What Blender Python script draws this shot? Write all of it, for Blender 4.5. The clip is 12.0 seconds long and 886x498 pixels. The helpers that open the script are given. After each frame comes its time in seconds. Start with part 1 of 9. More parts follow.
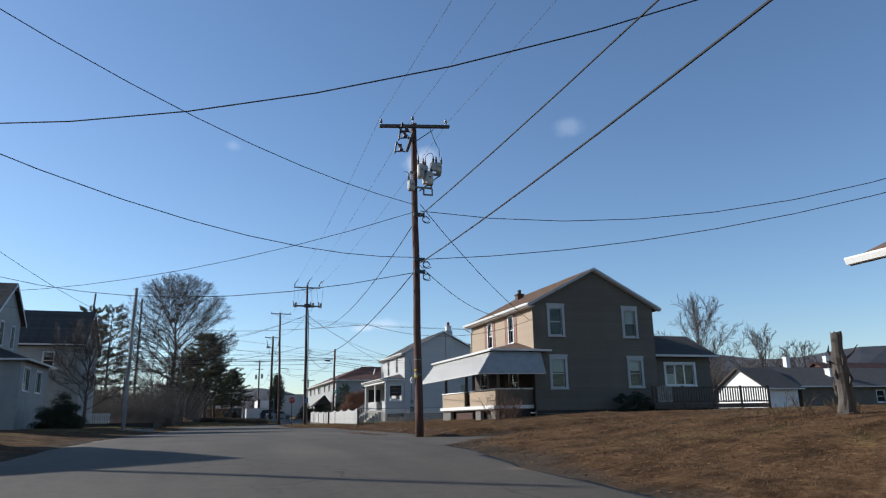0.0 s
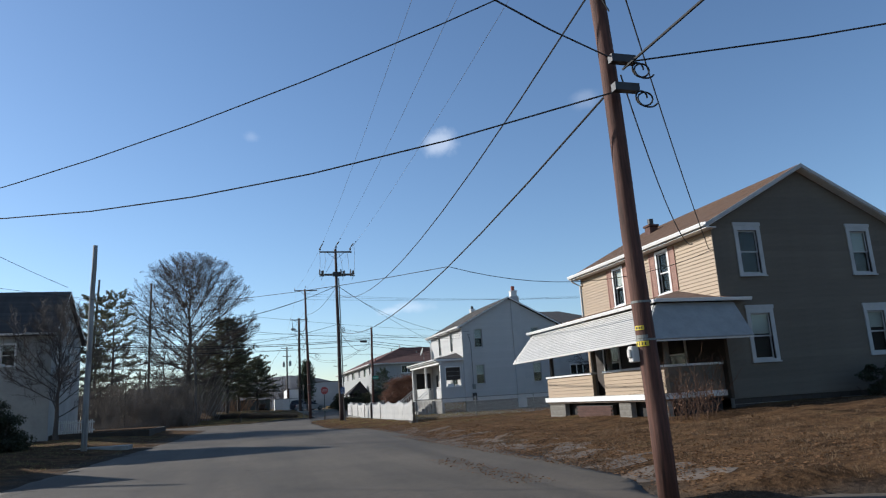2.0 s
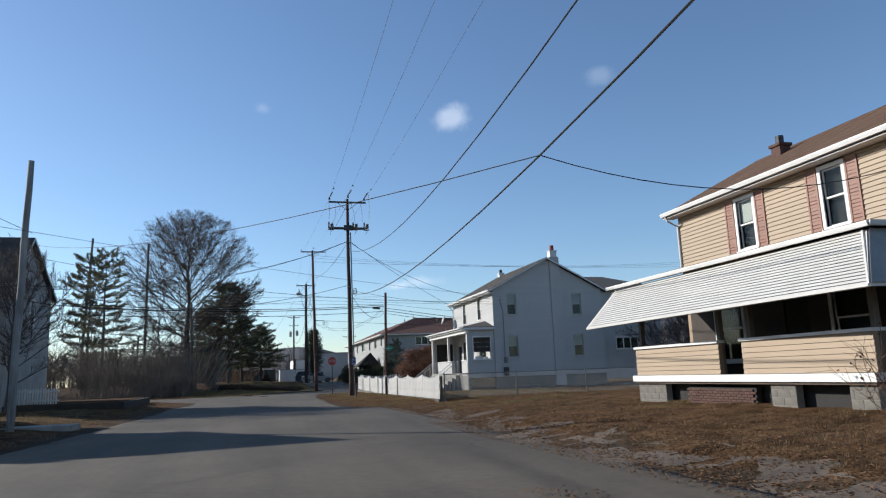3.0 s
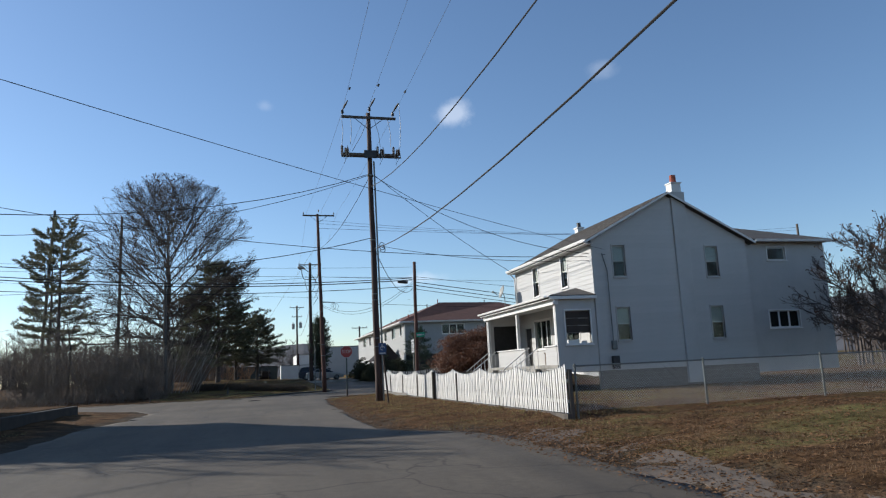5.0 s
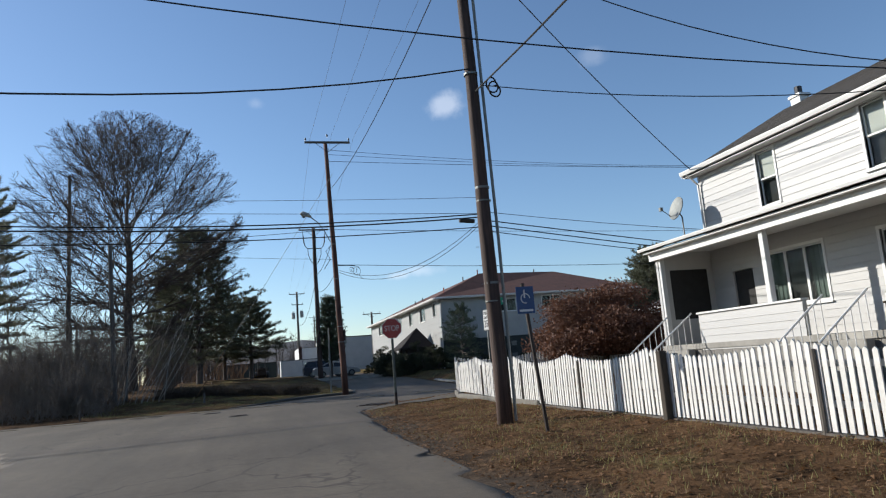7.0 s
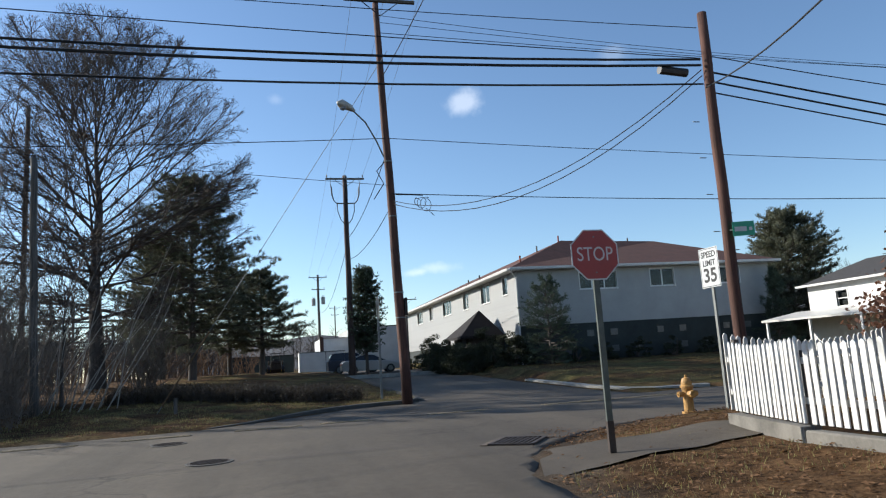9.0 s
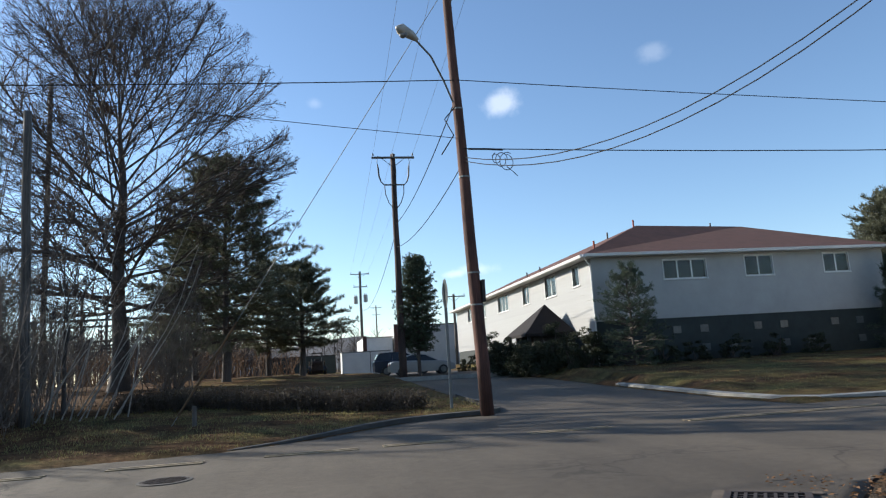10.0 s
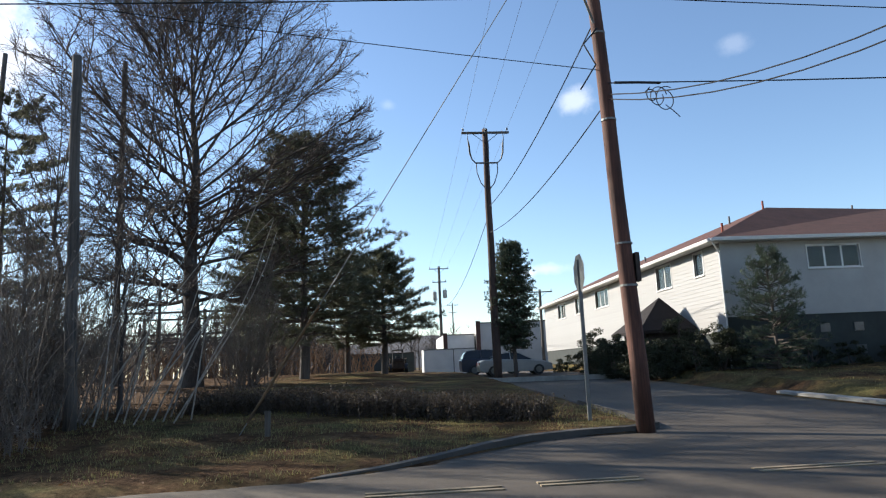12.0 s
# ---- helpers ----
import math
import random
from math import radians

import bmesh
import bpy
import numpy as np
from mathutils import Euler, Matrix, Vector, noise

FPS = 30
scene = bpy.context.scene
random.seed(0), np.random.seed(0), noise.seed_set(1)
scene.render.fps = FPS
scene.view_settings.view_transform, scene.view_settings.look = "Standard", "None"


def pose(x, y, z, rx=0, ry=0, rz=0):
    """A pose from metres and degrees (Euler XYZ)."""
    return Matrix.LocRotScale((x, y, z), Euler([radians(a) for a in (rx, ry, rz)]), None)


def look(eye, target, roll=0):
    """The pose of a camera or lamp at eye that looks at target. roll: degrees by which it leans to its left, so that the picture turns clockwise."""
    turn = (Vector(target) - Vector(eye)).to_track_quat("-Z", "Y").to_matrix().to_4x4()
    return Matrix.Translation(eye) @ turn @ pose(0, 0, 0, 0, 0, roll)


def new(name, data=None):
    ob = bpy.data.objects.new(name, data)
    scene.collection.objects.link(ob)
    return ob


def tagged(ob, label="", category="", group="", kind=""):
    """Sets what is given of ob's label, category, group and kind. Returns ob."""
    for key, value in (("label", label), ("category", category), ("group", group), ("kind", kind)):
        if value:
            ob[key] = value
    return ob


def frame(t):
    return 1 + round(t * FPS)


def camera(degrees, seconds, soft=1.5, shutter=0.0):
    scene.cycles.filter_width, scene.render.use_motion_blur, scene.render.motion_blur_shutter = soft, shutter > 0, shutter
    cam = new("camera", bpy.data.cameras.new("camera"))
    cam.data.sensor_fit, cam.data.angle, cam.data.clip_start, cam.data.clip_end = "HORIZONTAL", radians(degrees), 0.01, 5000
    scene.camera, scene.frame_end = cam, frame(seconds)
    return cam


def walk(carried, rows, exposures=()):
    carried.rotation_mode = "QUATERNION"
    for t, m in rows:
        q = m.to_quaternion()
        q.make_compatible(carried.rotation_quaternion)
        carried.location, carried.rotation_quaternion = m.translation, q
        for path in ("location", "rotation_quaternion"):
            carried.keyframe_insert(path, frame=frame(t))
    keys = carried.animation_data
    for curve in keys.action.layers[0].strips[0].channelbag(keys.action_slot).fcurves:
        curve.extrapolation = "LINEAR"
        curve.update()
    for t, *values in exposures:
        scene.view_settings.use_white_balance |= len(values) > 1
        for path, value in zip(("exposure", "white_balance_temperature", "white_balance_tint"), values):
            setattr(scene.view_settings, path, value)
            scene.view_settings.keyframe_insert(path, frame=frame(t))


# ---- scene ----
cam = camera(65.0, 12.0, soft=1.2)
PATH = [
    (0, (0.235, 0.481, 0.454), (0.849, 2.325, 0.925), -1.0),
    (0.5, (0.673, 4.199, 0.658), (1.285, 6.049, 1.109), -2.0),
    (1, (1.044, 8.025, 0.891), (1.637, 9.883, 1.334), -1.4),
    (1.5, (1.396, 11.733, 1.127), (1.976, 13.575, 1.644), -2.8),
    (2, (1.795, 15.809, 1.312), (2.35, 17.685, 1.731), -3.5),
    (2.5, (2.144, 19.771, 1.346), (2.687, 21.658, 1.729), -3.5),
    (3, (2.741, 24.262, 1.355), (3.27, 26.159, 1.706), -2.2),
    (3.2, (2.924, 26.022, 1.359), (3.457, 27.914, 1.728), -2.6),
    (4.8, (3.993, 39.727, 1.334), (4.512, 41.627, 1.682), -2.7),
    (5, (4.032, 41.606, 1.361), (4.551, 43.508, 1.701), -2.7),
    (5.5, (4.09, 46.512, 1.412), (4.605, 48.421, 1.712), -2.9),
    (6, (4.087, 51.382, 1.332), (4.609, 53.283, 1.667), -3.2),
    (6.5, (4.32, 56.279, 1.315), (4.843, 58.181, 1.649), -3.5),
    (7, (4.662, 61.362, 1.393), (5.192, 63.265, 1.71), -4.6),
    (7.2, (4.727, 63.298, 1.441), (5.266, 65.199, 1.752), -4.9),
    (8.8, (4.997, 77.09, 1.387), (5.498, 79.001, 1.696), -3.7),
    (9, (5.058, 78.544, 1.383), (5.54, 80.46, 1.696), -3.7),
    (9.3, (5.124, 80.584, 1.361), (5.582, 82.503, 1.694), -4.2),
    (9.5, (5.093, 81.802, 1.388), (5.526, 83.729, 1.705), -3.8),
    (10, (4.981, 84.402, 1.39), (5.356, 86.34, 1.714), -3.5),
    (10.5, (4.808, 86.223, 1.399), (5.132, 88.168, 1.734), -3.0),
    (11, (4.656, 87.454, 1.411), (4.93, 89.404, 1.757), -2.5),
    (11.5, (4.502, 88.671, 1.45), (4.715, 90.63, 1.793), -2.7),
    (12, (4.331, 89.265, 1.426), (4.501, 91.23, 1.759), -2.5),
]
walk(cam, [(t, look(eye, target, roll)) for t, eye, target, roll in PATH], exposures=[(0.0, 0.32, 6050, 9), (7.0, 0.34, 6200, 9), (9.2, 0.65, 6250, 8), (12.0, 0.94, 6550, 10)])

# ---- light: low winter sun over the left verge, clear sky ----
SUN_EL, SUN_AZ = radians(25.0), math.atan2(-0.826, 0.564)
SUN_DIR = Vector((math.sin(SUN_AZ) * math.cos(SUN_EL), math.cos(SUN_AZ) * math.cos(SUN_EL), math.sin(SUN_EL)))
world = bpy.data.worlds.new("sky")
scene.world = world
world.use_nodes = True
wn = world.node_tree
sky = wn.nodes.new("ShaderNodeTexSky")
sky.sky_type, sky.sun_disc = "NISHITA", False
sky.sun_elevation, sky.sun_rotation = SUN_EL, SUN_AZ
sky.altitude, sky.air_density, sky.dust_density, sky.ozone_density = 200, 1.0, 0.3, 3.0
wn.nodes["Background"].inputs["Strength"].default_value = 0.112
CLOUDS = [((0.27, 0.895, 0.356), (0.034, 0.022), 0.4), ((0.455, 0.8, 0.39), (0.026, 0.014), 0.13), ((0.012, 0.931, 0.365), (0.014, 0.009), 0.12), ((-0.45, 0.805, 0.385), (0.075, 0.09), 0.8), ((0.231, 0.964, 0.13), (0.04, 0.01), 0.3), ((0.201, 0.972, 0.125), (0.025, 0.007), 0.35)]
ways = wn.nodes.new("ShaderNodeTexCoord").outputs["Generated"]


def cloud(colour, way, size, thick):
    """A small ragged cloud in the direction way."""
    off = wn.nodes.new("ShaderNodeVectorMath")
    off.operation = "SUBTRACT"
    wn.links.new(ways, off.inputs[0])
    off.inputs[1].default_value = Vector(way).normalized()
    flat = wn.nodes.new("ShaderNodeVectorMath")
    flat.operation = "MULTIPLY"
    wn.links.new(off.outputs[0], flat.inputs[0])
    flat.inputs[1].default_value = (1 / size[0], 1 / size[0], 1 / size[1])
    far = wn.nodes.new("ShaderNodeVectorMath")
    far.operation = "LENGTH"
    wn.links.new(flat.outputs[0], far.inputs[0])
    rag = wn.nodes.new("ShaderNodeTexNoise")
    rag.inputs["Scale"].default_value, rag.inputs["Detail"].default_value, rag.inputs["Roughness"].default_value = 28, 6, 0.62
    wn.links.new(ways, rag.inputs["Vector"])
    add = wn.nodes.new("ShaderNodeMath")
    add.operation = "MULTIPLY_ADD"
    wn.links.new(rag.outputs["Fac"], add.inputs[0])
    add.inputs[1].default_value = -1.6
    wn.links.new(far.outputs["Value"], add.inputs[2])
    soft = wn.nodes.new("ShaderNodeMapRange")
    soft.interpolation_type = "SMOOTHSTEP"
    soft.inputs["From Min"].default_value, soft.inputs["From Max"].default_value = -0.75, 0.25
    soft.inputs["To Min"].default_value, soft.inputs["To Max"].default_value = thick, 0.0
    wn.links.new(add.outputs[0], soft.inputs["Value"])
    mix = wn.nodes.new("ShaderNodeMix")
    mix.data_type = "RGBA"
    wn.links.new(soft.outputs["Result"], mix.inputs["Factor"])
    wn.links.new(colour, mix.inputs["A"])
    mix.inputs["B"].default_value = (7.5, 7.7, 8.2, 1)
    return mix.outputs["Result"]


heaven = sky.outputs[0]
for way, size, thick in CLOUDS:
    heaven = cloud(heaven, way, size, thick)
wn.links.new(heaven, wn.nodes["Background"].inputs["Color"])
sun = new("sun", bpy.data.lights.new("sun", "SUN"))
sun.data.energy, sun.data.angle, sun.data.color = 5.0, radians(0.6), (1.0, 0.93, 0.83)
sun.matrix_world = look(SUN_DIR * 300, (0, 0, 0))

# ---- tools ----
def lerp_table(table, t):
    if t <= table[0][0]:
        return table[0][1]
    for (a, va), (b, vb) in zip(table, table[1:]):
        if t <= b:
            return va + (vb - va) * (t - a) / (b - a)
    return table[-1][1]


def smooth(a, b, t):
    t = min(1.0, max(0.0, (t - a) / (b - a)))
    return t * t * (3 - 2 * t)


class Geo:
    """Collects vertices and faces of one mesh."""

    def __init__(self):
        self.v, self.f = [], []

    def add(self, verts, faces):
        n = len(self.v)
        self.v += [tuple(p) for p in verts]
        self.f += [tuple(i + n for i in f) for f in faces]
        return self

    def box(self, x0, x1, y0, y1, z0, z1):
        return self.add([(x0, y0, z0), (x1, y0, z0), (x1, y1, z0), (x0, y1, z0), (x0, y0, z1), (x1, y0, z1), (x1, y1, z1), (x0, y1, z1)],
                        [(3, 2, 1, 0), (4, 5, 6, 7), (0, 1, 5, 4), (1, 2, 6, 5), (2, 3, 7, 6), (3, 0, 4, 7)])

    def hexa(self, low, high):
        """A block from four low and four high corners, both counter-clockwise from above."""
        return self.add(list(low) + list(high), [(3, 2, 1, 0), (4, 5, 6, 7), (0, 1, 5, 4), (1, 2, 6, 5), (2, 3, 7, 6), (3, 0, 4, 7)])

    def prism(self, outline, shift):
        """A flat outline pushed along shift."""
        n, s = len(outline), Vector(shift)
        top = [tuple(Vector(p) + s) for p in outline]
        return self.add(list(outline) + top, [tuple(range(n - 1, -1, -1)), tuple(range(n, 2 * n))] + [(i, (i + 1) % n, n + (i + 1) % n, n + i) for i in range(n)])

    def tube(self, points, radii, sides=6, caps=True):
        """A round rod along points; radii: one number, or one a point."""
        points = [Vector(p) for p in points]
        if not isinstance(radii, (list, tuple)):
            radii = [radii] * len(points)
        rings, ref = [], None
        for i, p in enumerate(points):
            way = (points[min(i + 1, len(points) - 1)] - points[max(i - 1, 0)])
            way = way.normalized() if way.length > 1e-9 else Vector((0, 0, 1))
            if ref is None:
                ref = way.orthogonal().normalized()
            a = ref - way * ref.dot(way)
            a = a.normalized() if a.length > 1e-6 else way.orthogonal().normalized()
            ref = a
            b = way.cross(a)
            rings.append([p + (a * math.cos(2 * math.pi * k / sides) + b * math.sin(2 * math.pi * k / sides)) * radii[i] for k in range(sides)])
        verts = [q for r in rings for q in r]
        faces = [(i * sides + k, i * sides + (k + 1) % sides, (i + 1) * sides + (k + 1) % sides, (i + 1) * sides + k) for i in range(len(rings) - 1) for k in range(sides)]
        if caps:
            faces += [tuple(range(sides - 1, -1, -1)), tuple((len(rings) - 1) * sides + k for k in range(sides))]
        return self.add(verts, faces)

    def lathe(self, profile, centre, sides=16):
        """A turned body: profile of (radius, height), about the upright through centre."""
        c = Vector(centre)
        verts = [(c.x + r * math.cos(2 * math.pi * k / sides), c.y + r * math.sin(2 * math.pi * k / sides), c.z + h) for r, h in profile for k in range(sides)]
        faces = [(i * sides + k, i * sides + (k + 1) % sides, (i + 1) * sides + (k + 1) % sides, (i + 1) * sides + k) for i in range(len(profile) - 1) for k in range(sides)]
        faces += [tuple(range(sides - 1, -1, -1)), tuple((len(profile) - 1) * sides + k for k in range(sides))]
        return self.add(verts, faces)

    def mesh(self, name, smooth_faces=False, bevel=0.0):
        me = bpy.data.meshes.new(name)
        me.from_pydata(self.v, [], self.f)
        me.update()
        if bevel:
            bm = bmesh.new()
            bm.from_mesh(me)
            bmesh.ops.bevel(bm, geom=bm.edges[:], offset=bevel, segments=1, affect="EDGES", clamp_overlap=True)
            bm.to_mesh(me)
            bm.free()
        if smooth_faces:
            me.polygons.foreach_set("use_smooth", [True] * len(me.polygons))
        return me


def thing(name, at, label, category, group="", kind=""):
    """An empty at the base of a thing, which parents its parts."""
    ob = new(name)
    ob.empty_display_size = 0.2
    ob.location = at
    return tagged(ob, label, category, group, kind)


def part(name, geo, material, parent, label="", smooth_faces=False, bevel=0.0, kind=""):
    """One mesh under a thing or a part, given in the world's coordinates."""
    me = geo.mesh(name, smooth_faces, bevel) if isinstance(geo, Geo) else geo
    if material and not me.materials:
        me.materials.append(material)
    ob = new(name, me)
    if parent is not None:
        ob.parent = parent
        top = parent.parent or parent
        ob.matrix_parent_inverse = Matrix.Translation(-top.location)
        if parent.parent:
            ob.matrix_parent_inverse = Matrix.Identity(4)
    return tagged(ob, label, kind=kind)


def solo(name, geo, material, label, category, group="", kind="", smooth_faces=False, bevel=0.0):
    """A thing that is one mesh."""
    ob = part(name, geo, material, None, smooth_faces=smooth_faces, bevel=bevel)
    return tagged(ob, label, category, group, kind)

# ---- materials ----
def shader(name):
    m = bpy.data.materials.new(name)
    m.use_nodes = True
    return m, m.node_tree, m.node_tree.nodes["Principled BSDF"]


def noise_node(nt, scale, detail=4.0, rough=0.6, vec=None, stretch=None):
    n = nt.nodes.new("ShaderNodeTexNoise")
    n.inputs["Scale"].default_value, n.inputs["Detail"].default_value, n.inputs["Roughness"].default_value = scale, detail, rough
    if vec is None:
        vec = nt.nodes.new("ShaderNodeTexCoord").outputs["Object"]
    if stretch:
        mp = nt.nodes.new("ShaderNodeMapping")
        mp.inputs["Scale"].default_value = stretch
        nt.links.new(vec, mp.inputs["Vector"])
        vec = mp.outputs[0]
    nt.links.new(vec, n.inputs["Vector"])
    return n.outputs["Fac"]


def ramp(nt, fac, stops):
    r = nt.nodes.new("ShaderNodeValToRGB")
    while len(r.color_ramp.elements) < len(stops):
        r.color_ramp.elements.new(0.5)
    for e, (p, c) in zip(r.color_ramp.elements, stops):
        e.position = p
        e.color = (*c, 1) if isinstance(c, tuple) else (c, c, c, 1)
    nt.links.new(fac, r.inputs["Fac"])
    return r.outputs["Color"]


def mixed(nt, a, b, fac, how="MIX"):
    m = nt.nodes.new("ShaderNodeMix")
    m.data_type, m.blend_type = "RGBA", how
    for sock, val in ((m.inputs["A"], a), (m.inputs["B"], b)):
        if isinstance(val, tuple):
            sock.default_value = (*val, 1)
        else:
            nt.links.new(val, sock)
    if isinstance(fac, float):
        m.inputs["Factor"].default_value = fac
    else:
        nt.links.new(fac, m.inputs["Factor"])
    return m.outputs["Result"]


def bumped(nt, bsdf, height, strength=0.3, distance=0.01):
    b = nt.nodes.new("ShaderNodeBump")
    b.inputs["Strength"].default_value, b.inputs["Distance"].default_value = strength, distance
    nt.links.new(height, b.inputs["Height"])
    nt.links.new(b.outputs[0], bsdf.inputs["Normal"])


def plain(name, colour, rough=0.7, metal=0.0, vary=0.25, scale=3.0, grain=40.0, bump=0.15, each=0.0, stretch=None, thin=0.0):
    """A surface of one colour with stains at a large scale and grain at a small one; each: how much pieces differ from one another; thin: how much light a leaf lets through."""
    m, nt, b = shader(name)
    coord = nt.nodes.new("ShaderNodeTexCoord").outputs["Object"]
    big = noise_node(nt, scale, 5, 0.65, coord, stretch)
    small = noise_node(nt, grain, 3, 0.7, coord, stretch)
    dark = tuple(c * (1 - vary) for c in colour)
    light = tuple(min(1.0, c * (1 + vary * 0.45)) for c in colour)
    col = ramp(nt, big, [(0.3, dark), (0.7, light)])
    col = mixed(nt, col, ramp(nt, small, [(0.3, 0.55), (0.7, 1.0)]), 0.35 * min(1.0, vary * 2.5), "MULTIPLY")
    if each:
        info = nt.nodes.new("ShaderNodeObjectInfo")
        col = mixed(nt, col, ramp(nt, info.outputs["Random"], [(0.0, 1 - each), (1.0, 1.0)]), 1.0, "MULTIPLY")
    nt.links.new(col, b.inputs["Base Color"])
    b.inputs["Roughness"].default_value, b.inputs["Metallic"].default_value = rough, metal
    if bump:
        bumped(nt, b, small, bump, 0.01)
    if thin:
        lit = nt.nodes.new("ShaderNodeBsdfTranslucent")
        nt.links.new(col, lit.inputs["Color"])
        mix = nt.nodes.new("ShaderNodeMixShader")
        mix.inputs["Fac"].default_value = thin
        nt.links.new(b.outputs[0], mix.inputs[1])
        nt.links.new(lit.outputs[0], mix.inputs[2])
        nt.links.new(mix.outputs[0], nt.nodes["Material Output"].inputs["Surface"])
    return m


def asphalt_material():
    m, nt, b = shader("worn_asphalt")
    co = nt.nodes.new("ShaderNodeTexCoord").outputs["Object"]
    large = noise_node(nt, 0.16, 5, 0.6, co)
    streak = noise_node(nt, 0.5, 5, 0.6, co, (1.6, 0.16, 1))
    grit = noise_node(nt, 90, 2, 0.8, co)
    col = ramp(nt, large, [(0.25, (0.073, 0.058, 0.042)), (0.5, (0.105, 0.084, 0.061)), (0.78, (0.15, 0.122, 0.089))])
    col = mixed(nt, col, ramp(nt, streak, [(0.35, 0.58), (0.65, 1.02)]), 0.7, "MULTIPLY")
    col = mixed(nt, col, ramp(nt, grit, [(0.3, 0.55), (0.75, 1.25)]), 0.55, "MULTIPLY")
    mott = noise_node(nt, 5.5, 4, 0.7, co)
    col = mixed(nt, col, ramp(nt, mott, [(0.35, 0.72), (0.62, 1.08)]), 0.6, "MULTIPLY")
    vor = nt.nodes.new("ShaderNodeTexVoronoi")
    vor.feature = "DISTANCE_TO_EDGE"
    vor.inputs["Scale"].default_value = 0.42
    warp = nt.nodes.new("ShaderNodeVectorMath")
    warp.operation = "ADD"
    wob = nt.nodes.new("ShaderNodeTexNoise")
    wob.inputs["Scale"].default_value, wob.inputs["Detail"].default_value = 1.1, 6
    nt.links.new(co, wob.inputs["Vector"])
    nt.links.new(co, warp.inputs[0])
    nt.links.new(wob.outputs["Color"], warp.inputs[1])
    nt.links.new(warp.outputs[0], vor.inputs["Vector"])
    crack = ramp(nt, vor.outputs["Distance"], [(0.0, 0.42), (0.007, 0.55), (0.013, 1.0)])
    where = ramp(nt, noise_node(nt, 0.11, 3, 0.5, co), [(0.48, 0.0), (0.6, 1.0)])
    col = mixed(nt, col, mixed(nt, col, crack, 1.0, "MULTIPLY"), where)
    nt.links.new(col, b.inputs["Base Color"])
    b.inputs["Roughness"].default_value, b.inputs["Specular IOR Level"].default_value = 0.82, 0.35
    bumped(nt, b, grit, 0.5, 0.006)
    return m


def soil_material():
    """Winter yard: tan dead grass, green patches, bare dirt by the road; the 'worn' attribute says how bare, 'green' how grassy."""
    m, nt, b = shader("winter_ground")
    co = nt.nodes.new("ShaderNodeTexCoord").outputs["Object"]
    tuft = noise_node(nt, 9, 5, 0.75, co)
    fine = noise_node(nt, 55, 3, 0.75, co)
    patch = noise_node(nt, 0.35, 5, 0.65, co)
    dead = ramp(nt, tuft, [(0.3, (0.06, 0.035, 0.018)), (0.5, (0.135, 0.076, 0.038)), (0.72, (0.215, 0.132, 0.068))])
    green = ramp(nt, tuft, [(0.3, (0.095, 0.09, 0.034)), (0.55, (0.19, 0.17, 0.064)), (0.75, (0.28, 0.24, 0.1))])
    dirt = ramp(nt, tuft, [(0.3, (0.055, 0.042, 0.031)), (0.7, (0.12, 0.092, 0.068))])
    hummock = noise_node(nt, 1.5, 5, 0.62, co)
    dead = mixed(nt, dead, ramp(nt, hummock, [(0.32, 0.45), (0.5, 0.85), (0.68, 1.12)]), 0.85, "MULTIPLY")
    at = nt.nodes.new("ShaderNodeAttribute")
    at.attribute_name = "worn"
    gr = nt.nodes.new("ShaderNodeAttribute")
    gr.attribute_name = "green"
    add = nt.nodes.new("ShaderNodeMath")
    add.operation = "ADD"
    nt.links.new(gr.outputs["Fac"], add.inputs[0])
    nt.links.new(patch, add.inputs[1])
    col = mixed(nt, dead, green, ramp(nt, add.outputs[0], [(0.7, 0.0), (1.0, 1.0)]))
    add2 = nt.nodes.new("ShaderNodeMath")
    add2.operation = "ADD"
    nt.links.new(at.outputs["Fac"], add2.inputs[0])
    nt.links.new(patch, add2.inputs[1])
    col = mixed(nt, col, dirt, ramp(nt, add2.outputs[0], [(0.75, 0.0), (1.05, 1.0)]))
    col = mixed(nt, col, ramp(nt, fine, [(0.3, 0.5), (0.7, 1.1)]), 0.7, "MULTIPLY")
    blotch = noise_node(nt, 0.75, 5, 0.7, co)
    col = mixed(nt, col, ramp(nt, blotch, [(0.34, 0.4), (0.5, 0.85), (0.68, 1.25)]), 0.7, "MULTIPLY")
    nt.links.new(col, b.inputs["Base Color"])
    b.inputs["Roughness"].default_value, b.inputs["Specular IOR Level"].default_value = 1.0, 0.05
    bumped(nt, b, tuft, 0.9, 0.06)
    return m


